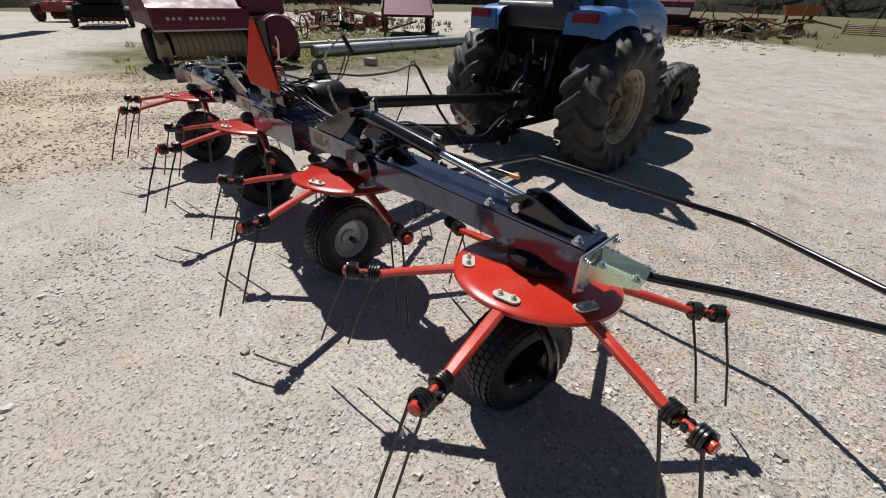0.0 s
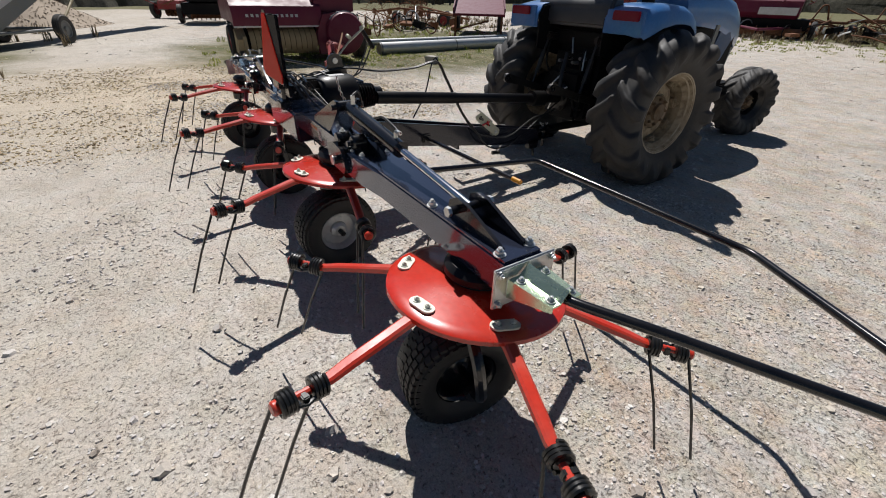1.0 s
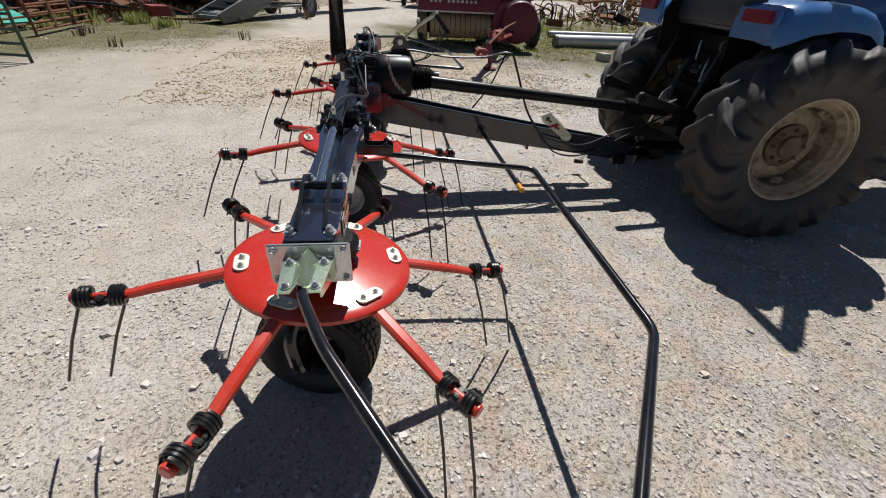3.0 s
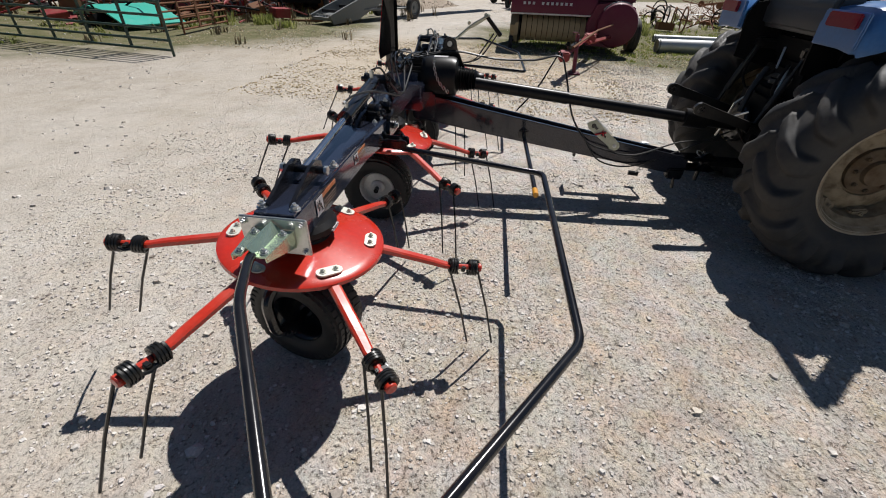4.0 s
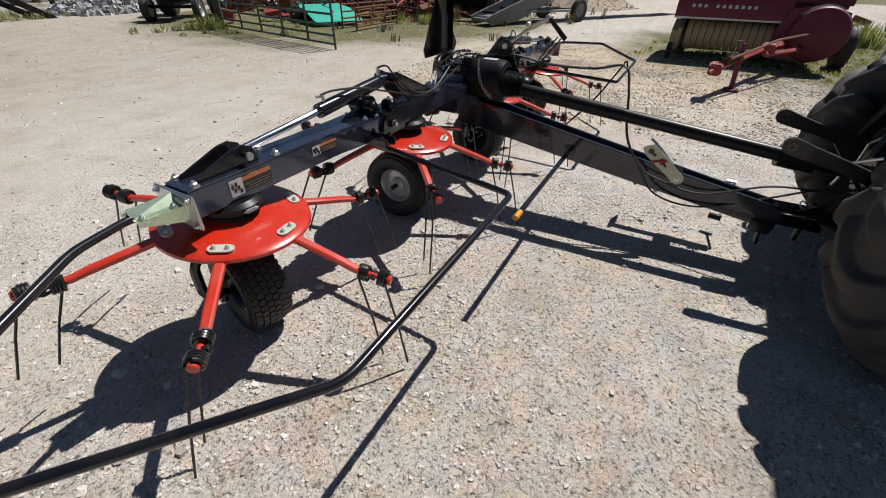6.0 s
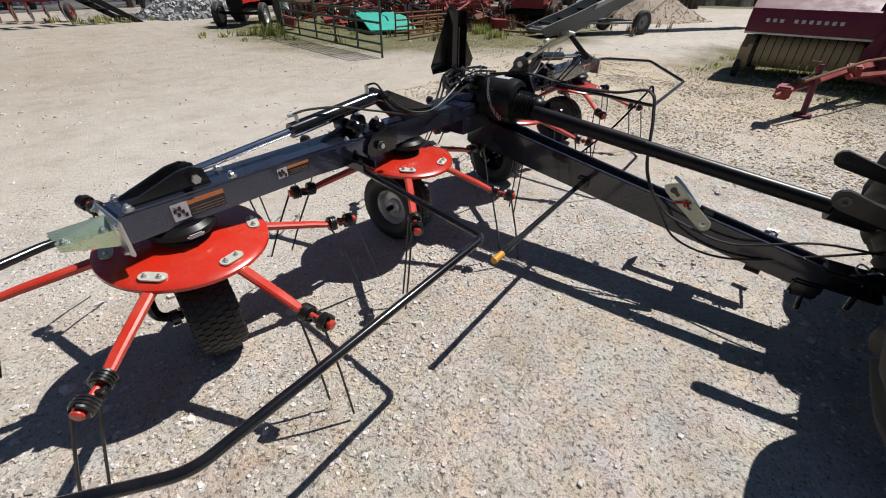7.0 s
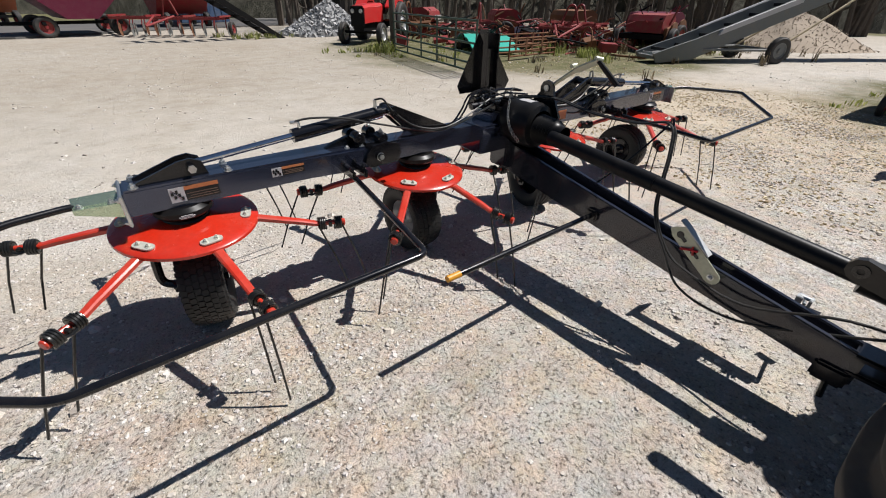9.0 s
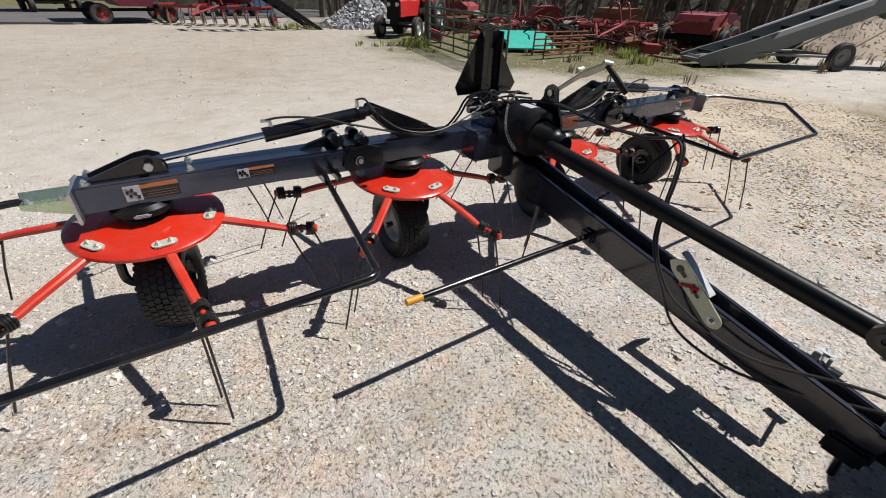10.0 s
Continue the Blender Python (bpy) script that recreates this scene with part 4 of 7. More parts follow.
# the cream plate that holds the stand, with its red clip
bm = bm_new()
c0, c1 = Vector((1.350, 0.580)), Vector((1.550, 0.428))
t = (c1 - c0).normalized()
n = Vector((-t.y, t.x))
outline = [c0 + n * 0.038 + t * 0.006, c1 + n * 0.032 + t * 0.005] + [c1 + 0.032 * (math.cos(a) * n + math.sin(a) * t) for a in (0.5, 1.1, 1.57, 2.1, 2.7)] + [c1 - n * 0.032, c0 - n * 0.036 + t * 0.012, c0 - n * 0.02 - t * 0.022, c0 - t * 0.018]
prism(bm, outline, 0.140, 0.146, "x")
box(bm, (0.06, c1.x - 0.035, c1.y - 0.03), (0.140, c1.x + 0.015, c1.y + 0.0), 0.004)
holder = part("stand_plate", bm, CREAM, tongue, "cream zinc plate with slots and a red clip")
bm = bm_new()
prism(bm, [c0 + n * 0.0385 - t * 0.030, c0 + n * 0.0385 + t * 0.165, c0 + n * 0.043 + t * 0.165, c0 + n * 0.043 - t * 0.012], 0.104, 0.146, "x")
part("flange", bm, GALVANISED, holder, "bluish plated bent flange")
bm = bm_new()
for f, r in ((0.10, 0.017), (0.48, 0.014)):
    c = c0.lerp(c1, f)
    prism(bm, [c + r * (math.cos(a) * t + math.sin(a) * n) for a in [i * math.pi / 6 for i in range(12)]], 0.1462, 0.1472, "x")
    prism(bm, [c + 0.5 * r * n, c + 0.5 * r * n + 2.3 * r * t, c - 0.5 * r * n + 2.3 * r * t, c - 0.5 * r * n], 0.1473, 0.1481, "x")
part("slot", bm, BLACK, holder)
bm = bm_new()
c = c0.lerp(c1, 0.42)
tube(bm, [(0.152, c.x - 0.045, c.y - 0.012), (0.158, c.x, c.y + 0.004), (0.152, c.x + 0.030, c.y + 0.006)], 0.006, 6)
tube(bm, [(0.152, c.x + 0.004, c.y + 0.018), (0.158, c.x + 0.016, c.y - 0.018)], 0.005, 6)
part("clip", bm, BRIGHT_RED, holder, "red plastic clip")
part("plate_bolt", bolt(bm_new(), (0.146, c1.x - 0.005, c1.y + 0.0), 0.010, 0.01, axis="x"), STEEL, holder)
# the folded jack on the tongue's far side, with its foot and crank
bm = bm_new()
tube(bm, [tl(-2.655, 2.43, 0.31), tl(-2.675, 2.80, 0.31)], 0.026, 14)
tube(bm, [tl(-2.672, 2.70, 0.31), tl(-2.680, 3.00, 0.31)], 0.034, 14)
box(bm, (-0.13, 1.60, 0.285), (-0.02, 1.70, 0.335), 0.006)
jack = part("jack", bm, BLACK, tongue, "black folded parking jack")
part("foot_plate", box(bm_new(), (-0.215, 1.315, 0.245), (-0.075, 1.335, 0.355), 0.004), BLACK, jack)
bm = tube(bm_new(), fillet([tl(-2.68, 2.99, 0.31), tl(-2.68, 3.02, 0.31), tl(-2.745, 2.95, 0.11)], 0.015, 3), 0.008, 8)
part("crank", bm, STEEL, jack, "plated crank")
part("crank_grip", tube(bm_new(), [tl(-2.745, 2.975, 0.10), tl(-2.755, 2.90, 0.10)], 0.019, 10), PLASTIC, jack, "black crank grip")
# parking stand, swung out sideways
s0, s1 = tl(-2.47, 1.985, 0.455), tl(-1.402, 2.046, 0.468)
bm = bm_new()
tube(bm, [s0, s0.lerp(s1, 0.935)], 0.0145, 12)
box(bm, (0.04, s0.y - 0.035, 0.425), (0.12, s0.y + 0.035, 0.49), 0.01)
stand = part("parking_lever", bm, BLACK, tedder, "black lever with a yellow tip")
part("tip", tube(bm_new(), [s0.lerp(s1, 0.935), s1], 0.0152, 12), YELLOW, stand, "yellow tip")

# slow-moving-vehicle sign on its channel
bm = bm_new()
tri = [(-0.150, 0.950), (0.232, 0.950), (0.252, 0.995), (0.090, 1.292), (0.030, 1.292), (-0.178, 0.995)]
tri = [Vector(p) for p in tri]
prism(bm, tri, -0.140, -0.1365, "y")
sign = part("slow_vehicle_sign", bm, FILM, tedder, "fluorescent red triangular slow vehicle sign")
mid = Vector((0.045, 1.06))
bm = bm_new()
prism(bm, [mid + (p - mid) * 1.06 for p in tri], -0.1355, -0.1325, "y")
part("backing", bm, BLACK, sign, "black backing plate")
bm = bm_new()
prism(bm, [(-0.030, -0.131), (0.100, -0.131), (0.104, -0.090), (0.086, -0.068), (0.080, -0.072), (0.093, -0.092), (0.090, -0.121), (-0.020, -0.121), (-0.023, -0.092), (-0.010, -0.072), (-0.016, -0.068), (-0.034, -0.090)], 0.90, 1.285, "z")
tube(bm, [(0.055, -0.095, 0.78), (0.055, -0.095, 1.20)], 0.020, 10)
box(bm, (0.0, -0.14, 0.78), (0.11, -0.06, 0.83), 0.008)
part("sign_holder", bm, BLACK, sign)
bm = bm_new()
for z in (1.02, 1.16):
    lathe(bm, [(0, 0), (0.012, 0), (0.010, 0.008), (0, 0.008)], 10, Matrix.Translation((0.028, -0.121, z)) @ FORWARD)
part("rivet", bm, STEEL, sign)

# hoses to the tractor, their hoop, valve block and chain
hz = tl(-2.632, 2.172, 0.955)
bm = bm_new()
for k, (dx, dz) in enumerate(((0.0, 0.0), (0.022, -0.010))):
    low = 0.30 if k else 0.385
    tube(bm, curve([(-0.05 + dx, 0.10, 0.94 + dz), (-0.10 + dx, 0.35, 0.965), (-0.13 + dx, 0.62, 0.925), (-0.12 + dx, 0.90, 0.93), (hz.x + dx, hz.y, hz.z + 0.012), (hz.x + 0.05 + dx, hz.y + 0.06, hz.z - 0.10), (0.09 + dx, hz.y + 0.13, 0.62), (0.135 + dx, 1.33, 0.46), (0.15 + dx, 1.46, low + 0.02), (0.14, 1.70, low - 0.015), (0.10 - dx, 2.00, low + 0.09), (0.04, 2.32, 0.50 + 0.05 * k), (-0.02 + 3 * dx, 2.55, 0.68)], 6), 0.0058, 8)
part("hydraulic_hose", bm, HOSE, tedder, "pair of black hydraulic hoses")
bm = bm_new()
tube(bm, curve([(0.02, 0.82, 0.60), (-0.02, 0.95, 0.76), (hz.x - 0.01, hz.y - 0.03, hz.z - 0.02), (hz.x, hz.y, hz.z + 0.035), (hz.x + 0.02, hz.y + 0.02, hz.z)]), 0.0055, 6)
part("hose_hoop", bm, BLACK, tedder)
bm = bm_new()
box(bm, (-0.13, -0.07, 0.845), (0.10, 0.06, 0.905), 0.006)
box(bm, (0.02, -0.10, 0.86), (0.20, -0.03, 0.93), 0.008)
tube(bm, [(-0.20, -0.02, 0.885), (0.24, -0.02, 0.885)], 0.02, 10)
part("valve_block", bm, BLACK, tedder)
bm = bm_new()
rnd = random.Random(4)
for k in range(9):
    a, b = (rnd.uniform(-0.22, 0.22), rnd.uniform(-0.12, 0.12), rnd.uniform(0.87, 0.93)), (rnd.uniform(-0.26, 0.26), rnd.uniform(-0.1, 0.2), rnd.uniform(0.86, 0.96))
    mid = ((a[0] + b[0]) / 2 + rnd.uniform(-0.06, 0.06), (a[1] + b[1]) / 2 + rnd.uniform(-0.05, 0.05), max(a[2], b[2]) + rnd.uniform(0.01, 0.05))
    tube(bm, curve([a, mid, b]), 0.0050, 6)
part("short_hose", bm, HOSE, tedder)
for pts, r in (([(0.22, -0.07, 0.945), (0.02, -0.07, 0.955), (-0.17, -0.05, 0.95)], 0.0075), ([(0.20, -0.03, 0.925), (-0.02, -0.03, 0.965), (-0.20, -0.02, 0.94)], 0.0075), ([(0.16, 0.02, 0.935), (0.0, 0.04, 0.955), (-0.16, 0.08, 0.935)], 0.006)):
    part("oil_pipe", tube(bm_new(), fillet(pts, 0.03, 3), r, 8), BLACK, tedder, "glossy black oil pipe")
for k in (0, 1):
    part("oil_pipe", tube(bm_new(), curve([(0.50, 0.05 - 0.025 * k, 0.805), (0.40, 0.03 - 0.03 * k, 0.815), (0.30, -0.01 - 0.03 * k, 0.87), (0.22, -0.04 - 0.03 * k, 0.94), (0.10, -0.06 - 0.02 * k, 0.965), (-0.02, -0.06, 0.945)]), 0.0062, 8), BLACK, tedder, "glossy black oil pipe")
bm = bm_new()
for k in range(14):
    a = k / 13
    c = Vector((0.14 + 0.015 * math.sin(a * 3), 0.215 + 0.10 * a * a, 0.945 - 0.27 * a + 0.06 * a * a))
    m = Matrix.Translation(c) @ Matrix.Rotation(radians(90 * (k % 2)), 4, "Z") @ Matrix.Rotation(radians(90), 4, "X")
    tube(bm, [m @ Vector((0.007 * math.cos(b), 0.013 * math.sin(b), 0)) for b in [i * math.pi / 5 for i in range(11)]], 0.0024, 5)
part("chain", bm, STEEL, tedder, "short steel chain")


# ---- tractor ----
tractor = thing("tractor", Matrix.Translation((-2.565, 3.863, 0)), "blue farm tractor with dusty lugged tyres, parked on gravel", "tractor")


def lug_tyre(r, w, rim, lugs, lug_h, lug_w):
    """One sheet of worn rubber: slanting, rounded lugs rise from the tread and run out on the shoulders."""
    def soft(a, b, x):
        k = min(1.0, max(0.0, (x - a) / (b - a)))
        return k * k * (3 - 2 * k)

    core, h = r - lug_h * 0.9, w / 2
    shape = curve([(x, 0, rad) for rad, x in tyre_profile(core, w, rim)], 5)
    mid = len(shape) // 2
    run = [0.0]
    for p, q in zip(shape, shape[1:]):
        run.append(run[-1] + (q - p).length)
    run = [v - run[mid] for v in run]
    n = lugs * 22
    pitch = 2 * math.pi / lugs
    bm = bm_new()
    rings = []
    for i, p in enumerate(shape):
        d = shape[min(i + 1, len(shape) - 1)] - shape[max(i - 1, 0)]
        out = Vector((-d.z, 0, d.x)).normalized()
        side, u = (1 if run[i] > 0 else -1), min(1.15, abs(run[i]) / h)
        fade = soft(-0.02, 0.07, u) * (1 - soft(h * 1.08, h * 1.08 + 0.13, abs(run[i])))
        ring = []
        for j in range(n):
            b = 2 * math.pi * j / n
            a = b - (pitch / 2 if side > 0 else 0) - 0.34 * (0.606 / r) * min(1.0, u) ** 0.9 * (0.62 if r < 0.5 else 1.0)
            off = abs(((a / pitch + 0.5) % 1 - 0.5) * pitch * core)
            half = lug_w / 2 * (0.72 + 0.42 * u)
            k = (1 - soft(half * 0.72, half * 1.25, off)) * fade
            wear = 1 + 0.10 * noise.noise((b * 5.0, side * 3.0 + u * 2.0, r))
            q = p + out * (lug_h * (1 + 0.35 * soft(0.7, 1.0, u)) * k * wear)
            ring.append(bm.verts.new((q.x, -q.z * math.sin(b), q.z * math.cos(b))))
        rings.append(ring)
    for p, q in zip(rings, rings[1:]):
        for j in range(n):
            bm.faces.new((p[j], p[(j + 1) % n], q[(j + 1) % n], q[j]))
    return bm


def flange_mesh(r, w):
    bm = bm_new()
    lathe(bm, [(r + 0.004, w * 0.33), (r + 0.022, w * 0.365), (r + 0.028, w * 0.392), (r + 0.016, w * 0.41), (r + 0.002, w * 0.385), (r - 0.014, w * 0.31), (r - 0.022, w * 0.26)], 56, ACROSS)
    return bm


def big_rim(r, w, deep):
    """A dished wheel centre with a wavy set of lugs; its outer face looks along +x."""
    bm = bm_new()
    lathe(bm, [(r + 0.022, w * 0.36), (r + 0.026, w * 0.385), (r + 0.012, w * 0.40), (r, w * 0.37), (r - 0.012, w * 0.30), (r - 0.045, w * 0.20), (r - 0.05, w * 0.05), (r - 0.05, -w * 0.2), (r, -w * 0.36), (r + 0.02, -w * 0.38)], 56, ACROSS)
    lathe(bm, [(r - 0.049, deep - 0.01), (r * 0.78, deep), (r * 0.60, deep + 0.025), (r * 0.48, deep + 0.03), (r * 0.46, deep + 0.015), (r * 0.30, deep + 0.015)], 48, ACROSS)
    for k in range(8):
        a = 2 * math.pi * k / 8 + 0.2
        m = Matrix.Rotation(a, 4, "X")
        box(bm, (deep - 0.005, -0.045, r * 0.74), (deep + 0.055, 0.045, r - 0.04), 0.01, m)
        bolt(bm, (0, 0, 0), 0.012, 0.016, m @ Matrix.Translation((deep + 0.055, 0, r * 0.82)), "x")
    return bm


def big_hub(r, deep):
    bm = bm_new()
    lathe(bm, [(r * 0.40, deep - 0.05), (r * 0.40, deep + 0.02), (r * 0.36, deep + 0.03), (r * 0.22, deep + 0.035), (r * 0.20, deep + 0.06), (0, deep + 0.065)], 32, ACROSS)
    for k in range(8):
        a = 2 * math.pi * k / 8
        bolt(bm, (deep + 0.03, r * 0.31 * math.cos(a), r * 0.31 * math.sin(a)), 0.013, 0.018, axis="x")
    return bm


REAR_FLANGE, FRONT_FLANGE = (mesh_of(flange_mesh(*a), b, "flange") for a, b in (((0.305, 0.37), FLANGE), ((0.195, 0.25), WORN_BLACK)))
REAR_TYRE = mesh_of(lug_tyre(0.612, 0.40, 0.318, 16, 0.036, 0.098), OLD_RUBBER, "tyre", 180.0)
FRONT_TYRE = mesh_of(lug_tyre(0.386, 0.28, 0.20, 17, 0.013, 0.058), OLD_RUBBER, "tyre", 180.0)
REAR_RIM = mesh_of(big_rim(0.302, 0.37, -0.02), RIM, "rim")
FRONT_RIM = mesh_of(big_rim(0.192, 0.25, -0.02), WORN_BLACK, "rim")
for name, x, y, z, yaw, tyre, rim, r in (("rear_wheel", 0.735, 0.0, 0.598, 0, REAR_TYRE, REAR_RIM, 0.33), ("rear_wheel", -0.70, 0.0, 0.598, 180, REAR_TYRE, REAR_RIM, 0.33), ("front_wheel", 0.37, 2.42, 0.375, -8, FRONT_TYRE, FRONT_RIM, 0.20), ("front_wheel", -0.50, 2.42, 0.375, 172, FRONT_TYRE, FRONT_RIM, 0.20)):
    hub = part(name, big_hub(r, 0.0), HUB, tractor, at=pose(x, y, z, 0, 0, yaw))
    place("tyre", tyre, hub, "worn dusty black lugged tyre", Matrix.Rotation(radians(7), 4, "X"))
    place("rim", rim, hub, "dirty cream rim with rust stains" if rim is REAR_RIM else "dark greasy rim")
    place("flange", REAR_FLANGE if rim is REAR_RIM else FRONT_FLANGE, hub, "worn pale rim flange" if rim is REAR_RIM else "dark rim flange")

# the box round the axle is widened to stand in for black shade there
for name, lo, hi, soft in (
        ("gear_housing", (-0.20, 0.15, 0.40), (0.20, 1.55, 0.98), 0.03), ("rear_housing", (-0.26, -0.26, 0.40), (0.26, 0.22, 1.02), 0.04),
        ("lift_cover", (-0.37, -0.24, 1.02), (0.37, 0.15, 1.19), 0.04), ("rear_cover", (-0.21, -0.37, 0.42), (0.21, -0.26, 0.86), 0.04),
        ("axle_filler_housing", (-0.50, -0.16, 0.42), (0.50, 0.20, 0.80), 0.06), ("engine_block", (-0.22, 1.3, 0.50), (0.22, 1.86, 0.96), 0.03),
        ("tow_drawbar", (-0.05, -0.50, 0.30), (0.05, 0.4, 0.345), 0.008)):
    part(name, box(bm_new(), lo, hi, soft), TRACTOR_BLACK, tractor, "greasy black cast housing" if "housing" in name else "")
part("axle", tube(bm_new(), [(-0.62, 0, 0.598), (0.64, 0, 0.598)], 0.115, 20), TRACTOR_BLACK, tractor)
bm = bm_new()
tube(bm, [(-0.42, 2.40, 0.388), (0.36, 2.40, 0.388)], 0.055, 12)
box(bm, (-0.14, 1.75, 0.34), (0.14, 2.52, 0.56), 0.02)
for x in (-0.3, 0.24):
    box(bm, (x - 0.06, 2.33, 0.30), (x + 0.06, 2.47, 0.56), 0.02)
    tube(bm, [(x * 0.96, 2.02, 0.44), (x * 0.4, 2.04, 0.46)], 0.015, 8)
part("front_axle", bm, TRACTOR_BLACK, tractor)


def fender_mesh(s):
    """A pressed fender: an arched outer lip over the tyre, a flat top and a rear face, 6 mm thick."""
    bm = bm_new()
    top = [(-0.46, 1.17), (-0.465, 1.27), (-0.42, 1.345), (-0.27, 1.375), (-0.10, 1.383), (0.03, 1.375), (0.13, 1.345), (0.205, 1.285), (0.245, 1.21), (0.255, 1.16)]
    lip = [(-0.46, 1.15), (-0.445, 1.155), (-0.38, 1.175), (-0.25, 1.225), (-0.10, 1.252), (0.01, 1.252), (0.10, 1.24), (0.165, 1.205), (0.205, 1.165), (0.225, 1.13)]
    grids = []
    for off in (0.0, 0.007):
        rows = []
        for (y, z), (ly, lz) in zip(top, lip):
            cy, cz = 0.1, 0.75
            d = Vector((y - cy, z - cz)).normalized() * off
            rows.append([bm.verts.new((s * x, yy - d.x, zz - d.y)) for x, yy, zz in ((0.40, y, z), (0.62, y, z), (0.72, y, z - 0.012), (0.765, (y * 0.6 + ly * 0.4), z * 0.6 + lz * 0.4), (0.78, ly, lz))])
        grids.append(rows)
    for g in grids:
        for a, b in zip(g, g[1:]):
            for j in range(4):
                bm.faces.new((a[j], a[j + 1], b[j + 1], b[j]))
    a, b = grids
    for i in range(len(top) - 1):
        for j in (0, 4):
            bm.faces.new((a[i][j], a[i + 1][j], b[i + 1][j], b[i][j]))
    for i in (0, len(top) - 1):
        for j in range(4):
            bm.faces.new((a[i][j], a[i][j + 1], b[i][j + 1], b[i][j]))
    # rear face
    box(bm, (0.42, -0.475, 1.175), (0.76, -0.458, 1.335), 0.006, Matrix.Diagonal((s, 1, 1, 1)))
    return bm


for s in (1, -1):
    f = part("fender", fender_mesh(s), BLUE, tractor, "blue pressed fender", sharp=50, at=Matrix.Translation((-0.05, 0.08, 0) if s > 0 else (0.09, -0.02, 0)))
    part("fender_skirt", prism(bm_new(), [(-0.44, 1.0), (-0.455, 1.26), (-0.41, 1.33), (-0.27, 1.36), (-0.05, 1.37), (0.20, 1.355), (0.37, 1.30), (0.48, 1.20), (0.54, 0.90), (0.1, 0.86)], s * 0.385, s * 0.40, "x"), TRACTOR_BLACK, f)
    lo, hi = sorted((s * 0.49, s * 0.73))
    part("tail_lamp", box(bm_new(), (lo, -0.496, 1.262), (hi, -0.4762, 1.328), 0.006), LENS, f, "red tail lamp lens")
# roll bar: two posts that lean back at their top, and a crossbar
for s in (-1, 1):
    bm = bm_new()
    way = fillet([(s * 0.375, 0.06, 0.85), (s * 0.375, 0.08, 1.84), (s * 0.375, -0.13, 2.33)], 0.14, 4)
    rows = []
    for i, p in enumerate(way):
        d = (way[min(i + 1, len(way) - 1)] - way[max(i - 1, 0)]).normalized()
        n = d.cross(Vector((1, 0, 0))).normalized()
        rows.append([bm.verts.new(p + Vector((a * 0.03, 0, 0)) + n * b * 0.042) for a, b in ((-1, -1), (1, -1), (1, 1), (-1, 1))])
    for p, q in zip(rows, rows[1:]):
        for j in range(4):
            bm.faces.new((p[j], p[(j + 1) % 4], q[(j + 1) % 4], q[j]))
    bm.faces.new(rows[0][::-1]), bm.faces.new(rows[-1])
    part("roll_bar_post", bm, TRACTOR_BLACK, tractor, "black roll bar post")
part("roll_bar_crossbar", box(bm_new(), (-0.42, -0.185, 2.305), (0.42, -0.115, 2.375), 0.012), TRACTOR_BLACK, tractor, "black roll bar crossbar")
bm = bm_new()
prism(bm, [(-0.30, 1.185), (-0.365, 1.20), (-0.375, 1.33), (-0.345, 1.41), (-0.29, 1.435), (-0.23, 1.42), (-0.20, 1.19)], -0.46, 0.385, "x")
bmesh.ops.bevel(bm, geom=list(bm.edges), offset=0.022, segments=3, affect="EDGES", clamp_overlap=True)
part("rear_panel", bm, SEAT_VINYL, tractor, "dark grey moulded panel between the fenders", sharp=60)
# seat and deck
bm = bm_new()
box(bm, (-0.36, 0.0, 0.98), (0.36, 1.25, 1.03), 0.012)
part("deck", bm, TRACTOR_BLACK, tractor)
bm = bm_new()
box(bm, (-0.27, -0.12, 1.12), (0.27, 0.42, 1.26), 0.05)
box(bm, (-0.26, -0.19, 1.20), (0.26, -0.06, 1.44), 0.05)
part("seat", bm, PLASTIC, tractor, "black vinyl seat")
# bonnet
bm = bm_new()
rows = []
for y, w, z0, z1 in ((0.80, 0.28, 1.20, 1.47), (1.1, 0.30, 1.19, 1.49), (1.45, 0.295, 1.15, 1.47), (1.68, 0.285, 1.09, 1.42), (1.84, 0.27, 1.02, 1.335), (1.94, 0.25, 0.97, 1.22), (1.985, 0.22, 0.94, 1.10)):
    c = 0.09
    rows.append([bm.verts.new((x, y, z)) for x, z in ((-w, z0), (-w - 0.01, (z0 + z1) / 2), (-w, z1 - c), (-w + 0.4 * c, z1 - 0.3 * c), (-w + c, z1), (w - c, z1), (w - 0.4 * c, z1 - 0.3 * c), (w, z1 - c), (w + 0.01, (z0 + z1) / 2), (w, z0))])
for a, b in zip(rows, rows[1:]):
    for j in range(9):
        bm.faces.new((a[j], a[j + 1], b[j + 1], b[j]))
bm.faces.new(rows[0]), bm.faces.new(rows[-1])
part("bonnet", bm, BLUE, tractor, "faded blue bonnet", sharp=50)
bm = bm_new()
box(bm, (-0.22, 1.65, 0.56), (0.22, 1.97, 0.95), 0.04)
box(bm, (-0.16, 1.9, 0.50), (0.16, 2.15, 0.74), 0.03)
part("front_weight", bm, TRACTOR_BLACK, tractor)
part("engine_side", box(bm_new(), (-0.275, 0.80, 0.60), (0.275, 1.86, 1.20), 0.03), TRACTOR_BLACK, tractor)
part("battery_box", box(bm_new(), (0.20, 0.80, 0.45), (0.40, 1.22, 0.82), 0.03), TRACTOR_BLACK, tractor)
bm = bm_new()
prism(bm, [(1.14, 0.84), (1.20, 0.84), (1.225, 1.21), (1.165, 1.21)], 0.40, 0.412, "x")
part("side_strut", bm, GREY_STEEL, tractor, "worn grey strut")
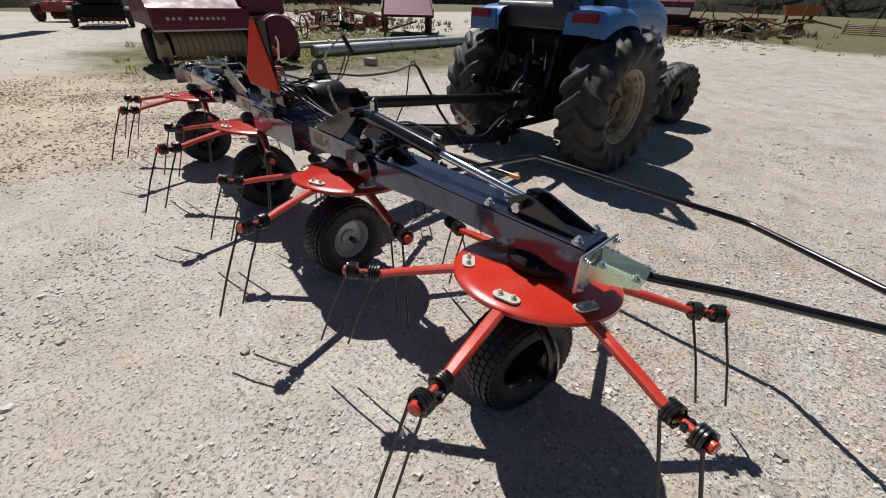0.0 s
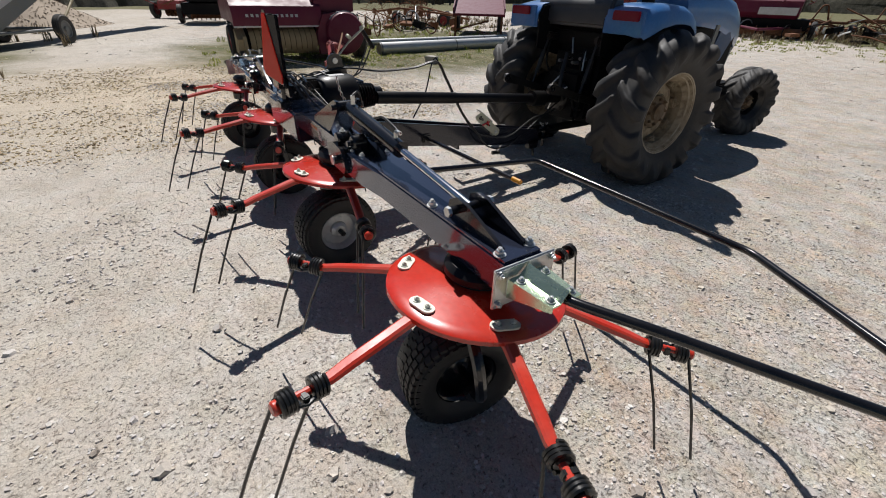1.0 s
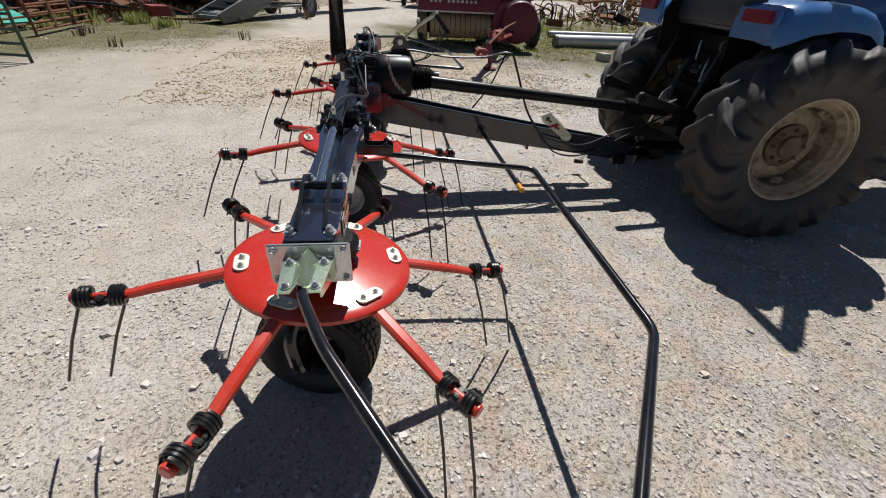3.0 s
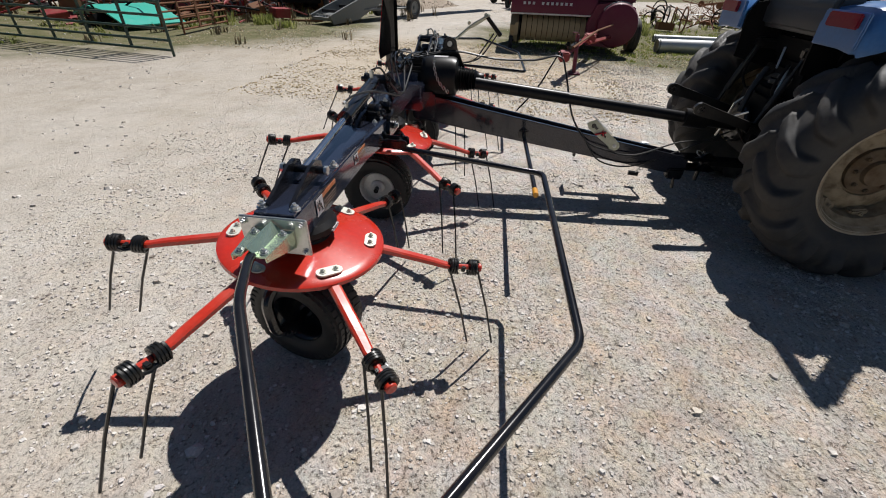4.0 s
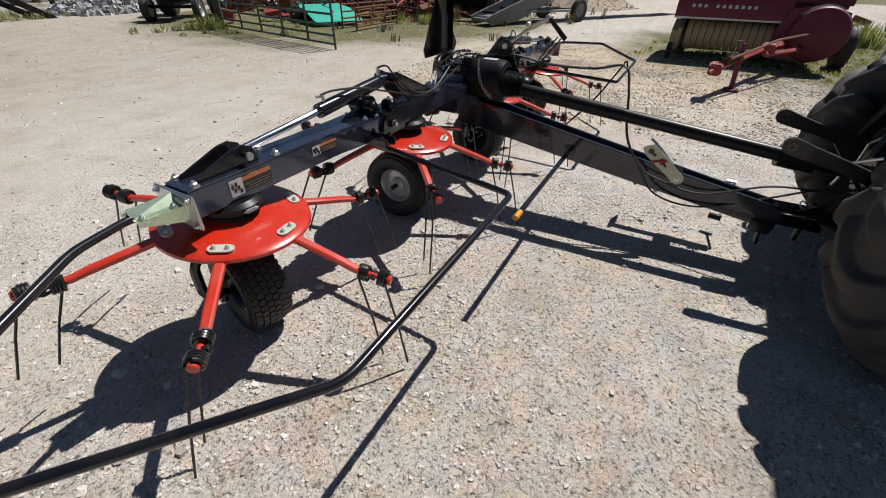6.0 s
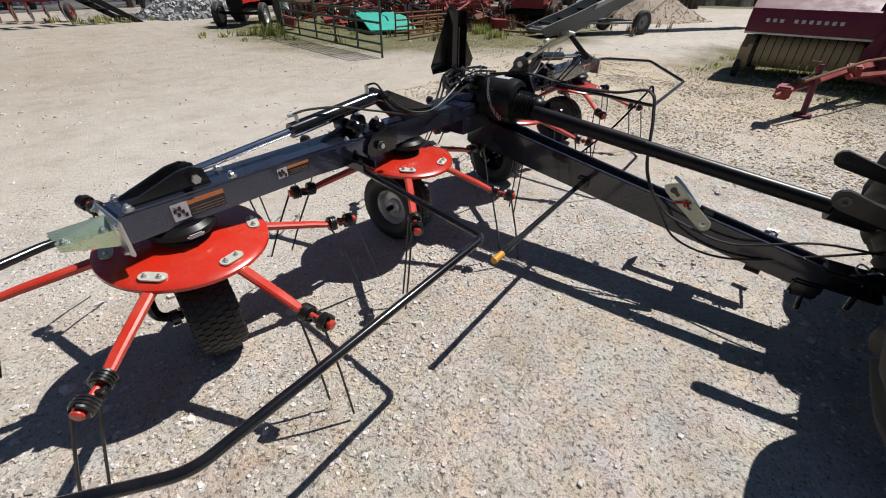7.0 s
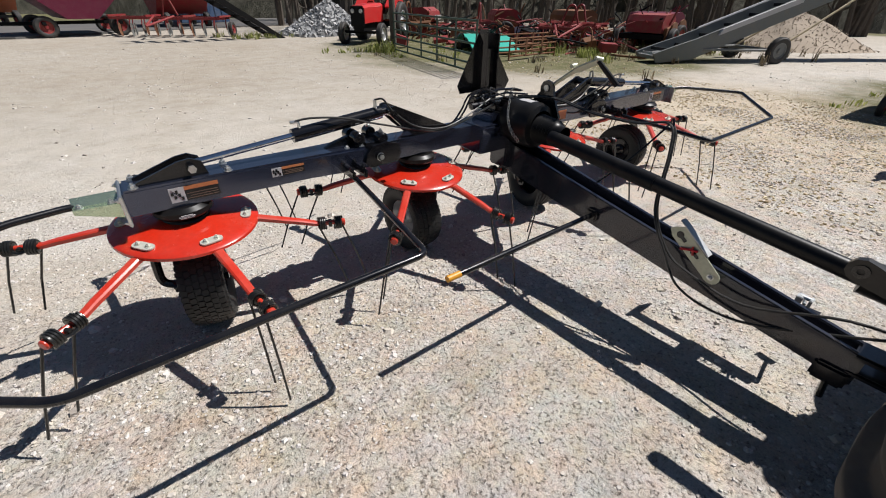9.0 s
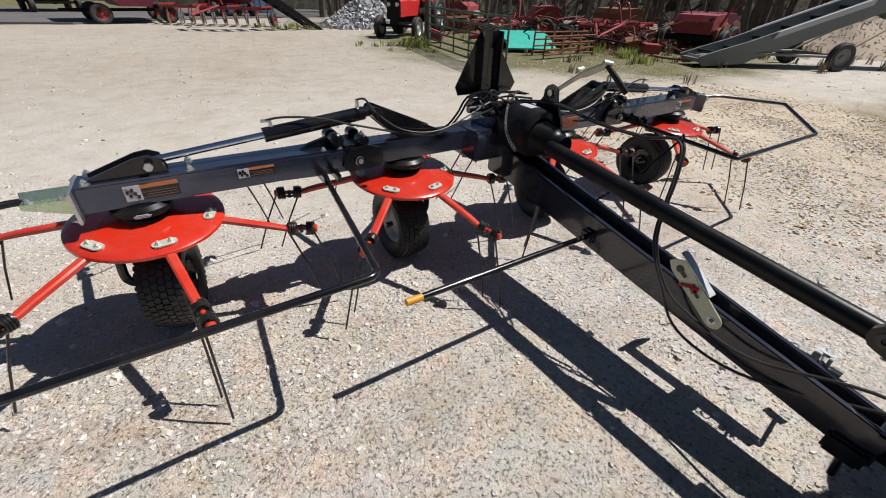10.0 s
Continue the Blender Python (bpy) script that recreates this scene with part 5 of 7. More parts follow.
part("side_screen", prism(bm_new(), [(1.42, 0.84), (1.66, 0.86), (1.76, 1.05), (1.70, 1.13), (1.50, 1.15)], 0.276, 0.288, "x"), SHED_BLUE, tractor, "dark blue side screen")
part("front_strut", prism(bm_new(), [(1.80, 0.78), (1.85, 0.78), (1.90, 0.98), (1.86, 0.98)], 0.25, 0.262, "x"), GREY_STEEL, tractor, "worn grey strut")
# three-point linkage, levers, hoses
for s in (-1, 1):
    rod = part("lift_rod", tube(bm_new(), [(s * 0.30, -0.46, 0.66), (s * 0.285, -0.33, 1.10)], 0.012, 10), WORN_BLACK, tractor, "thin black lift rod")
    part("turnbuckle", tube(bm_new(), [(s * 0.296, -0.42, 0.78), (s * 0.290, -0.37, 0.96)], 0.021, 10), WORN_BLACK, rod)
    part("fork_end", box(bm_new(), (s * 0.30 - 0.03, -0.49, 0.63), (s * 0.30 + 0.03, -0.44, 0.70), 0.01), WORN_BLACK, rod)
    part("knuckle", box(bm_new(), (s * 0.285 - 0.028, -0.36, 1.07), (s * 0.285 + 0.028, -0.30, 1.13), 0.012), WORN_BLACK, rod, "scuffed knuckle")
    bm = box(bm_new(), (s * 0.285 - 0.028, -0.33, 1.06), (s * 0.285 + 0.028, 0.02, 1.12), 0.014)
    part("lift_arm", bm, WORN_BLACK, tractor, "black lift arm")
    part("check_chain", tube(bm_new(), curve([(s * 0.30, -0.55, 0.68), (s * 0.24, -0.42, 0.55), (s * 0.20, -0.28, 0.52)]), 0.009, 6), WORN_BLACK, tractor)
bm = bm_new()
lathe(bm, [(0.0, 0.0), (0.125, 0.0), (0.135, 0.015), (0.135, 0.035), (0.11, 0.05), (0.0, 0.05)], 28, Matrix.Translation((0, -0.43, 0.62)) @ FORWARD)
for k in range(8):
    bolt(bm, (0.118 * math.cos(k * math.pi / 4), -0.43, 0.62 + 0.118 * math.sin(k * math.pi / 4)), 0.009, -0.012, axis="y")
part("shaft_shield", bm, WORN_BLACK, tractor, "black power take-off housing")
part("top_link", tube(bm_new(), [(0.0, -0.36, 0.98), (0.03, -0.42, 0.84), (0.05, -0.44, 0.70)], 0.02, 10), WORN_BLACK, tractor, "black top link hanging down")
for x in (0.306, -0.262):
    bm = bm_new()
    outline = [(-0.10, 0.53), (-0.62, 0.685), (-0.72, 0.705)] + [(-0.805 + 0.040 * math.cos(a), 0.762 + 0.040 * math.sin(a)) for a in [radians(v) for v in (265, 230, 195, 160, 125, 90, 60)]] + [(-0.72, 0.775), (-0.62, 0.745), (-0.10, 0.59)]
    prism(bm, outline, x - 0.014, x + 0.014, "x")
    ear = part("lower_link", bm, WORN_BLACK, tractor, "black lower link arm with a ball end")
    bm = bm_new()
    lathe(bm, [(0.010, -0.019), (0.022, -0.019), (0.022, 0.019), (0.010, 0.019)], 14, Matrix.Translation((x, -0.805, 0.762)) @ ACROSS, True)
    part("link_ball", bm, BLACK, ear)
rnd = random.Random(8)
for k in range(3):
    x = -0.20 + 0.19 * k
    bm = tube(bm_new(), curve([(x, -0.27, 0.72 + 0.03 * k), (x + rnd.uniform(-0.05, 0.05), -0.38, 0.86 + 0.03 * rnd.random()), (x + rnd.uniform(-0.06, 0.06), -0.34, 1.02 + rnd.uniform(-0.1, 0.12))]), 0.009, 6)
    part("linkage_rod", bm, TRACTOR_BLACK, tractor)
for pts, r in ([[(x, -0.27, z), (x, -0.35, z + 0.01)], 0.014] for x, z in ((-0.10, 0.90), (-0.02, 0.93), (0.06, 0.90), (0.14, 0.94))):
    part("coupler", tube(bm_new(), pts, r, 8), GREY_STEEL, tractor, "scuffed hydraulic coupler")
for pts in ([(0.17, -0.33, 1.02), (0.20, -0.36, 0.86)], [(-0.02, -0.30, 1.10), (0.02, -0.32, 0.98)], [(0.02, -0.52, 0.52), (0.06, -0.50, 0.66), (0.12, -0.42, 0.72)], [(-0.10, -0.44, 0.62), (-0.02, -0.46, 0.74), (0.04, -0.40, 0.84)]):
    part("control_rod", tube(bm_new(), pts, 0.007, 6), STEEL, tractor, "thin bright control rod")


# ---- baler ----
baler = thing("hay_baler", Matrix.Translation((-9.9, 3.0, 0)), "faded maroon square hay baler with khaki pickup bands", "baler")


def plain_wheel(name, parent, r, w, at, tyre=OLD_RUBBER, rim=OLD_RED, label="black tyre on a painted rim"):
    """A smooth farm wheel with a few grooves, its axle along x."""
    bm = bm_new()
    lathe(bm, tyre_profile(r, w, r * 0.6), 32, ACROSS)
    for k in (-0.25, 0.0, 0.25):
        lathe(bm, [(r + 0.002, w * (k - 0.08)), (r + 0.010, w * (k - 0.06)), (r + 0.010, w * (k + 0.06)), (r + 0.002, w * (k + 0.08))], 32, ACROSS)
    wh = part(name, bm, tyre, parent, label, at=at)
    bm = bm_new()
    for s in (-1, 1):
        lathe(bm, [(r * 0.62, s * w * 0.36), (r * 0.58, s * w * 0.38), (r * 0.52, s * w * 0.2), (r * 0.2, s * w * 0.16), (r * 0.16, s * w * 0.4), (0, s * w * 0.4)], 24, ACROSS)
    part("rim", bm, rim, wh)
    return wh


bm = bm_new()
prism(bm, [(-1.75, 1.30), (-1.20, 1.36), (-0.25, 1.28), (0.06, 1.10), (0.12, 0.92), (0.10, 0.73), (0.02, 0.72), (-0.05, 0.80), (-1.75, 0.80)], -1.30, 0.50, "y")
part("roof_hood", bm, MAROON, baler, "maroon curved feeder hood", sharp=40)
part("hood_edge", box(bm_new(), (0.085, -1.30, 0.715), (0.115, 0.50, 0.745), 0.006), GALVANISED, baler, "pale worn edge strip")
bm = bm_new()
for k in range(11):
    if k == 3:
        continue
    y = -1.02 + 0.098 * k
    m = Matrix.Translation((0.122, y, 0.93)) @ Matrix.Rotation(radians(-7), 4, "Y")
    box(bm, (-0.003, -0.026, -0.026), (0.003, 0.026, 0.026), 0, m)
lettering = part("lettering", bm, GALVANISED, baler, "row of pale worn letter blocks")
tagged(lettering, kind="stuff")
# pickup: a dark drum behind curved bands
bm = bm_new()
lathe(bm, [(0, -1.06), (0.17, -1.06), (0.17, 0.38), (0, 0.38)], 24, Matrix.Translation((-0.24, 0, 0.44)) @ FORWARD)
box(bm, (-1.6, -1.15, 0.55), (-0.2, 0.45, 0.80), 0.02)
part("pickup_drum", bm, TRACTOR_BLACK, baler)
BANDS = bm_new()
arc = [(-0.24 + 0.275 * math.cos(radians(a)), 0.44 + 0.265 * math.sin(radians(a))) for a in range(100, -131, -15)]
inner = [(-0.24 + 0.262 * math.cos(radians(a)), 0.44 + 0.252 * math.sin(radians(a))) for a in range(100, -131, -15)]
prism(BANDS, arc + inner[::-1], -0.052, 0.052, "y")
band_mesh = mesh_of(BANDS, BAND, "stripper_band")
for k in range(12):
    place("stripper_band", band_mesh, baler, "khaki curved stripper band", Matrix.Translation((0, -0.98 + 0.117 * k, 0)))
bm = bm_new()
for k in range(13):
    y = -1.035 + 0.117 * k
    for a in (20, -25, -60):
        c = Vector((-0.24, y, 0.44))
        d = Vector((math.cos(radians(a)), 0, math.sin(radians(a))))
        tube(bm, [c + d * 0.16, c + d * 0.30 + Vector((0.0, 0, -0.02))], 0.004, 4)
tagged(part("pickup_tines", bm, RUST, baler), kind="stuff")
bm = bm_new()
prism(bm, [(-0.55, 0.20), (0.0, 0.16), (0.10, 0.30), (0.06, 0.55), (-0.25, 0.72), (-0.55, 0.72)], -1.17, -1.10, "y")
prism(bm, [(-0.45, 0.22), (0.02, 0.20), (0.06, 0.5), (-0.25, 0.68)], -1.28, -1.17, "y")
part("end_shield", bm, BAND, baler, "khaki end shield")
plain_wheel("gauge_wheel", baler, 0.145, 0.09, pose(-0.02, -1.24, 0.145, 0, 0, 90))
bm = bm_new()
box(bm, (-3.2, 0.42, 0.30), (0.02, 1.18, 1.02), 0.04)
box(bm, (-1.2, 0.35, 0.95), (-0.02, 1.30, 1.32), 0.05)
prism(bm, [(0.38, 0.18), (1.0, 0.14), (1.30, 0.30), (1.40, 0.62), (1.28, 0.92), (0.95, 1.02), (0.5, 0.95), (0.36, 0.62)], 0.02, 0.16, "x")
part("bale_chamber", bm, MAROON, baler, "maroon sheet bale chamber", sharp=40)
bm = bm_new()
lathe(bm, [(0.0, 0.14), (0.30, 0.14), (0.40, 0.11), (0.425, 0.06), (0.425, 0.0), (0.41, 0.0)], 40, Matrix.Translation((0.16, 0.97, 0.585)) @ ACROSS)
fly = part("flywheel_shield", bm, MAROON, baler, "round maroon flywheel shield")
part("rim_strip", tube(bm_new(), [(0.20, 0.97 + 0.435 * math.cos(radians(a)), 0.585 + 0.435 * math.sin(radians(a))) for a in range(60, 150, 10)], 0.012, 6), GALVANISED, fly)
bm = bm_new()
for a, b, k in (((0.10, 0.62, 0.42), (1.25, 0.26, 0.46), 0.06), ((1.25, 0.26, 0.46), (3.2, -0.35, 0.37), 0.055), ((0.10, 0.95, 0.36), (1.6, 0.25, 0.40), 0.04)):
    a, b = Vector(a), Vector(b)
    tube(bm, [a, a.lerp(b, 0.5), b], k, 4)
tube(bm, [(3.1, -0.32, 0.38), (3.45, -0.40, 0.36)], 0.022, 8)
box(bm, (1.15, 0.20, 0.38), (1.5, 0.38, 0.52), 0.02)
draw = part("drawbar", bm, OLD_RED, baler, "maroon drawbar with a jack")
bm = bm_new()
tube(bm, [(2.52, -0.05, 0.02), (2.50, -0.10, 0.62)], 0.035, 10)
box(bm, (2.40, -0.15, 0.0), (2.64, 0.05, 0.025), 0.006)
tube(bm, [(2.50, -0.12, 0.6), (2.62, -0.12, 0.66), (2.62, -0.20, 0.66)], 0.01, 6)
part("jack_leg", bm, MAROON, draw)
part("hitch_plate", box(bm_new(), (3.0, -0.42, 0.30), (3.3, -0.26, 0.44), 0.02), OLD_RED, draw)
part("shaft_guard", tube(bm_new(), [(2.3, -0.02, 0.50), (2.9, -0.24, 0.46), (3.1, -0.30, 0.54)], 0.035, 8), TRACTOR_BLACK, draw)
part("drive_shaft", tube(bm_new(), [(0.2, 0.9, 0.60), (1.7, 0.35, 0.62), (3.0, -0.2, 0.48)], 0.018, 8), RUST, draw)
plain_wheel("drive_wheel", baler, 0.34, 0.22, pose(-0.55, 1.52, 0.34, 0, 0, 90))
plain_wheel("drive_wheel", baler, 0.34, 0.26, pose(-1.4, -1.15, 0.34, 0, 0, 90))

# ---- pipes and block ----
def pipe(name, a, b, r, label, flange=True):
    a, b = Vector(a), Vector(b)
    d = (b - a).normalized()
    ob = thing(name, Matrix.Translation((a.x, a.y, 0)), label, "pipe", "pipes on the grass")
    o = Vector((a.x, a.y, 0))
    side, up = frame_of(d)
    bm = bm_new()
    n = 24
    rings = [[bm.verts.new(p - o + rr * (math.cos(2 * math.pi * j / n) * side + math.sin(2 * math.pi * j / n) * up)) for j in range(n)] for p, rr in ((a, r), (b, r), (b, r * 0.93), (a, r * 0.93))]
    for p, q in zip(rings, rings[1:] + rings[:1]):
        for j in range(n):
            bm.faces.new((p[j], p[(j + 1) % n], q[(j + 1) % n], q[j]))
    body = part("pipe_body", bm, GALVANISED, ob)
    L = (b - a).length
    if flange:
        for k in (0.02, L * 0.42, L * 0.75):
            c = a + d * k - o
            bm = bm_new()
            tube(bm, [c, c + d * 0.03], r * 1.06, 24)
            part("band", bm, GREY_STEEL, ob)
    return ob


pipe("steel_pipe", (-10.52, 5.12, 0.150), (-11.0, 10.9, 0.150), 0.145, "thick galvanised grain pipe lying on grass")
pipe("thin_pipe", (-12.6, 5.6, 0.09), (-12.9, 11.6, 0.09), 0.085, "thin galvanised pipe lying behind a thick pipe")
blk = thing("concrete_block", pose(-8.80, 5.70, 0, 0, 0, 25), "small grey concrete block on the grass", "block")
bm = bm_new()
box(bm, (-0.13, -0.10, 0.0), (0.13, 0.10, 0.15), 0.01)
part("block", bm, CONCRETE, blk)


# ---- old implements ----
def rake(at, seed, label, material=RUST, wheels=5, group=""):
    """A wheel rake: a bent frame, tall tined wheels, a drawbar."""
    rnd = random.Random(seed)
    ob = thing("hay_rake", at, label, "hay rake", group)
    bm = bm_new()
    tube(bm, fillet([(-2.2, 0.2, 0.55), (-0.5, 0, 0.75), (1.8, 0.3, 0.6), (2.6, 1.2, 0.4)], 0.3), 0.045, 8)
    tube(bm, [(-0.5, 0, 0.75), (-0.4, 1.8, 0.4)], 0.035, 8)
    tube(bm, [(0.9, 0.1, 0.7), (-0.4, 1.8, 0.4)], 0.03, 8)
    tube(bm, [(-1.6, 0.1, 0.6), (-1.5, 0.3, 0.05)], 0.03, 8)
    part("frame", bm, material, ob)
    for k in range(wheels):
        bm = bm_new()
        r = 0.62
        tube(bm, [(0.42 * math.cos(a), 0, 0.42 * math.sin(a)) for a in [i * 2 * math.pi / 20 for i in range(21)]], 0.012, 5)
        for i in range(20):
            a = i * 2 * math.pi / 20
            tube(bm, [(0.1 * math.cos(a), 0, 0.1 * math.sin(a)), (0.45 * math.cos(a), 0, 0.45 * math.sin(a)), (r * math.cos(a + 0.14), -0.05, r * math.sin(a + 0.14))], 0.007, 4)
        lathe(bm, [(0, -0.03), (0.12, -0.03), (0.12, 0.03), (0, 0.03)], 12, FORWARD)
        part("tined_wheel", bm, material, ob, at=pose(-2.0 + k * 0.95, -0.1 + rnd.uniform(-0.1, 0.1), 0.58, 0, 0, rnd.uniform(20, 50)))
    plain_wheel("wheel", ob, 0.3, 0.14, pose(-1.5, 0.9, 0.3, 0, 0, 80))
    plain_wheel("wheel", ob, 0.3, 0.14, pose(1.4, 0.9, 0.3, 0, 0, 100))
    return ob


def harrow(at, seed, label, material=OLD_RED, n=9, group="", discs=True):
    """A disc harrow or cultivator: a box frame on wheels over a row of discs or shanks."""
    rnd = random.Random(seed)
    ob = thing("disc_harrow" if discs else "cultivator", at, label, "farm implement", group)
    L = n * 0.24
    bm = bm_new()
    for y in (-0.5, 0.0, 0.5):
        box(bm, (-L / 2, y - 0.04, 0.62), (L / 2, y + 0.04, 0.70), 0.006)
    for x in (-L / 2, -L / 6, L / 6, L / 2):
        box(bm, (x - 0.04, -0.55, 0.70), (x + 0.04, 0.55, 0.77), 0.006)
    tube(bm, [(-0.4, -0.5, 0.74), (0, -1.9, 0.45)], 0.04, 8)
    tube(bm, [(0.4, -0.5, 0.74), (0, -1.9, 0.45)], 0.04, 8)
    tube(bm, fillet([(-0.3, 0, 0.75), (-0.1, 0, 1.35), (0.1, 0, 1.35), (0.3, 0, 0.75)], 0.1), 0.035, 8)
    part("frame", bm, material, ob)
    for k in range(n):
        x = -L / 2 + (k + 0.5) * L / n
        y = 0.3 if k % 2 else -0.3
        bm = bm_new()
        if discs:
            lathe(bm, [(0, 0.0), (0.12, 0.012), (0.24, 0.045), (0.245, 0.05), (0.12, 0.02), (0, 0.008)], 20, ACROSS)
            part("disc", bm, GREY_STEEL if k % 3 else RUST, ob, at=pose(x, y, 0.24, 0, 0, 18))
            bm = bm_new()
            tube(bm, [(x, y, 0.24), (x - 0.04, y + 0.08, 0.45), (x, y + 0.1, 0.64)], 0.022, 6)
            part("shank", bm, material, ob)
        else:
            tube(bm, curve([(x, y, 0.66), (x, y + 0.22, 0.52), (x, y + 0.18, 0.25), (x, y - 0.02, 0.03)]), 0.022, 6)
            part("shank", bm, material, ob)
    for x in (-L / 2 - 0.15, L / 2 + 0.15):
        plain_wheel("wheel", ob, 0.27, 0.16, pose(x, 0.2, 0.27))
    return ob


def old_machine(at, seed, label, body, w=2.2, d=1.4, h=1.25, group="", name="old_harvester"):
    """A boxy sheet-metal machine with a roller, shields, hitch and two wheels."""
    rnd = random.Random(seed)
    ob = thing(name, at, label, "farm machine", group)
    bm = bm_new()
    prism(bm, [(-d * 0.45, h * 0.50), (d * 0.30, h * 0.46), (d * 0.46, h * 0.60), (d * 0.42, h * 0.86), (d * 0.2, h), (-d * 0.35, h * 0.96), (-d * 0.45, h * 0.8)], -w * 0.34, w * 0.42, "x")
    part("hood", bm, body, ob, sharp=30)
    bm = bm_new()
    box(bm, (-w * 0.48, -d * 0.42, 0.36), (w * 0.46, d * 0.34, h * 0.46), 0.02)
    part("chassis", bm, TRACTOR_BLACK, ob)
    bm = bm_new()
    prism(bm, [(-d * 0.3, 0.30), (d * 0.5, 0.24), (d * 0.56, 0.42), (d * 0.3, h * 0.7), (-d * 0.3, h * 0.62)], w * 0.43, w * 0.5, "x")
    part("side_shield", bm, body if seed % 2 else RUST, ob)
    bm = bm_new()
    lathe(bm, [(0, -w * 0.44), (0.16, -w * 0.44), (0.16, w * 0.44), (0, w * 0.44)], 16, Matrix.Translation((0, d * 0.5, 0.28)) @ ACROSS)
    for k in range(8):
        x = -w * 0.42 + w * 0.84 * k / 7
        lathe(bm, [(0.16, x - 0.02), (0.23, x - 0.015), (0.23, x + 0.015), (0.16, x + 0.02)], 16, Matrix.Translation((0, d * 0.5, 0.28)) @ ACROSS)
    part("roller", bm, RUST, ob)
    for x in (-w * 0.3, w * 0.3):
        part("drawbar", tube(bm_new(), [(x, d * 0.4, 0.45), (0, d * 0.5 + 1.5, 0.40)], 0.05, 8), body, ob)
    for k in range(9):
        x, y = rnd.uniform(-w / 2, w / 2), rnd.uniform(-d / 2, d / 2)
        bm = tube(bm_new(), [(x, y, h * rnd.uniform(0.4, 0.9)), (x + rnd.uniform(-0.7, 0.7), y + rnd.uniform(-0.4, 0.4), h * rnd.uniform(0.7, 1.25))], rnd.uniform(0.015, 0.035), 6)
        part("frame_bar", bm, rnd.choice((RUST, TRACTOR_BLACK, body)), ob)
    bm = bm_new()
    lathe(bm, [(0, 0), (0.26, 0), (0.28, 0.02), (0.28, 0.07), (0, 0.08)], 20, Matrix.Translation((w * 0.5, 0.05, h * 0.55)) @ ACROSS)
    part("pulley", bm, RUST, ob)
    part("panel", box(bm_new(), (-w * 0.32, d * 0.468, h * 0.55), (w * 0.1, d * 0.51, h * 0.72), 0.01), GALVANISED, ob, "pale scuffed panel")
    for s in (-1, 1):
        plain_wheel("wheel", ob, 0.36, 0.2, pose(s * (w / 2 + 0.14), -d * 0.1, 0.36))
    return ob


rake(pose(-19.5, 10.6, 0, 0, 0, 25), 3, "rusty wheel rake standing in grass", RUST, 4, "old machines behind the pipes")
rake(pose(-22.5, 13.0, 0, 0, 0, -10), 5, "rusty wheel rake half hidden by weeds", RUST, 3, "old machines behind the pipes")
# maroon wagon with a sloping deck
wagon = thing("hay_elevator", pose(-15.2, 11.6, 0, 0, 0, -36), "faded maroon wagon with a sloping sheet deck", "wagon")
bm = bm_new()
prism(bm, [(-2.2, 1.55), (2.0, 0.72), (2.05, 0.80), (-2.1, 1.75)], -0.95, 0.95, "y")
for y in (-0.95, 0.91):
    prism(bm, [(-2.2, 1.55), (2.0, 0.70), (2.05, 0.98), (-2.1, 1.95)], y, y + 0.04, "y")
part("deck", bm, MAROON, wagon, "maroon sheet deck")
for x, y in ((1.85, -0.85), (1.85, 0.85)):
    bm = bm_new()
    box(bm, (x - 0.04, y - 0.04, 0.0), (x + 0.04, y + 0.04, 0.76), 0.006)
    part("leg", bm, RUST, wagon)
bm = bm_new()
tube(bm, [(1.85, -0.85, 0.25), (0.2, 0.4, 0.5)], 0.03, 6)
tube(bm, [(1.85, 0.85, 0.15), (2.9, 1.3, 0.05)], 0.03, 6)
part("brace", bm, RUST, wagon)
for y in (-0.9, 0.9):
    plain_wheel("wheel", wagon, 0.36, 0.2, pose(-0.9, y, 0.36, 0, 0, 90))
# machines along the grass verge on the tractor's far side
old_machine(pose(-10.4, 24.5, 0, 0, 0, 200), 11, "dark maroon old harvester at the field edge", MAROON, 3.4, 1.8, 1.7, "machines at the field edge")
harrow(pose(-9.3, 27.2, 0, 0, 0, 15), 12, "rusty disc harrow at the field edge", RUST, 9, "machines at the field edge")
harrow(pose(-8.3, 31.6, 0, 0, 0, 70), 13, "rusty spring cultivator at the field edge", RUST, 10, "machines at the field edge", False)
harrow(pose(-6.4, 33.6, 0, 0, 0, 95), 14, "rusty cultivator lying in dry grass", RUST, 9, "machines at the field edge", False)
old_machine(pose(-16.5, 21.5, 0, 0, 0, 160), 15, "dark red old forage machine", OLD_RED, 3.0, 1.6, 1.5, "machines at the field edge")
orange = thing("orange_hopper", pose(-11.5, 58, 0, 0, 0, 20), "faded orange hopper far out in the field", "hopper")
bm = bm_new()
prism(bm, [(-1.6, 1.5), (-1.1, 0.6), (1.1, 0.6), (1.6, 1.5)], -1.0, 1.0, "y")
part("bin", bm, ORANGE_PAINT, orange)
for s in (-1, 1):
    plain_wheel("wheel", orange, 0.4, 0.2, pose(s * 1.0, 0, 0.4))
bench = thing("panel_stack", pose(-3.6, 38.0, 0, 0, 0, 5), "low stack of rusty fence panels", "fence panel")
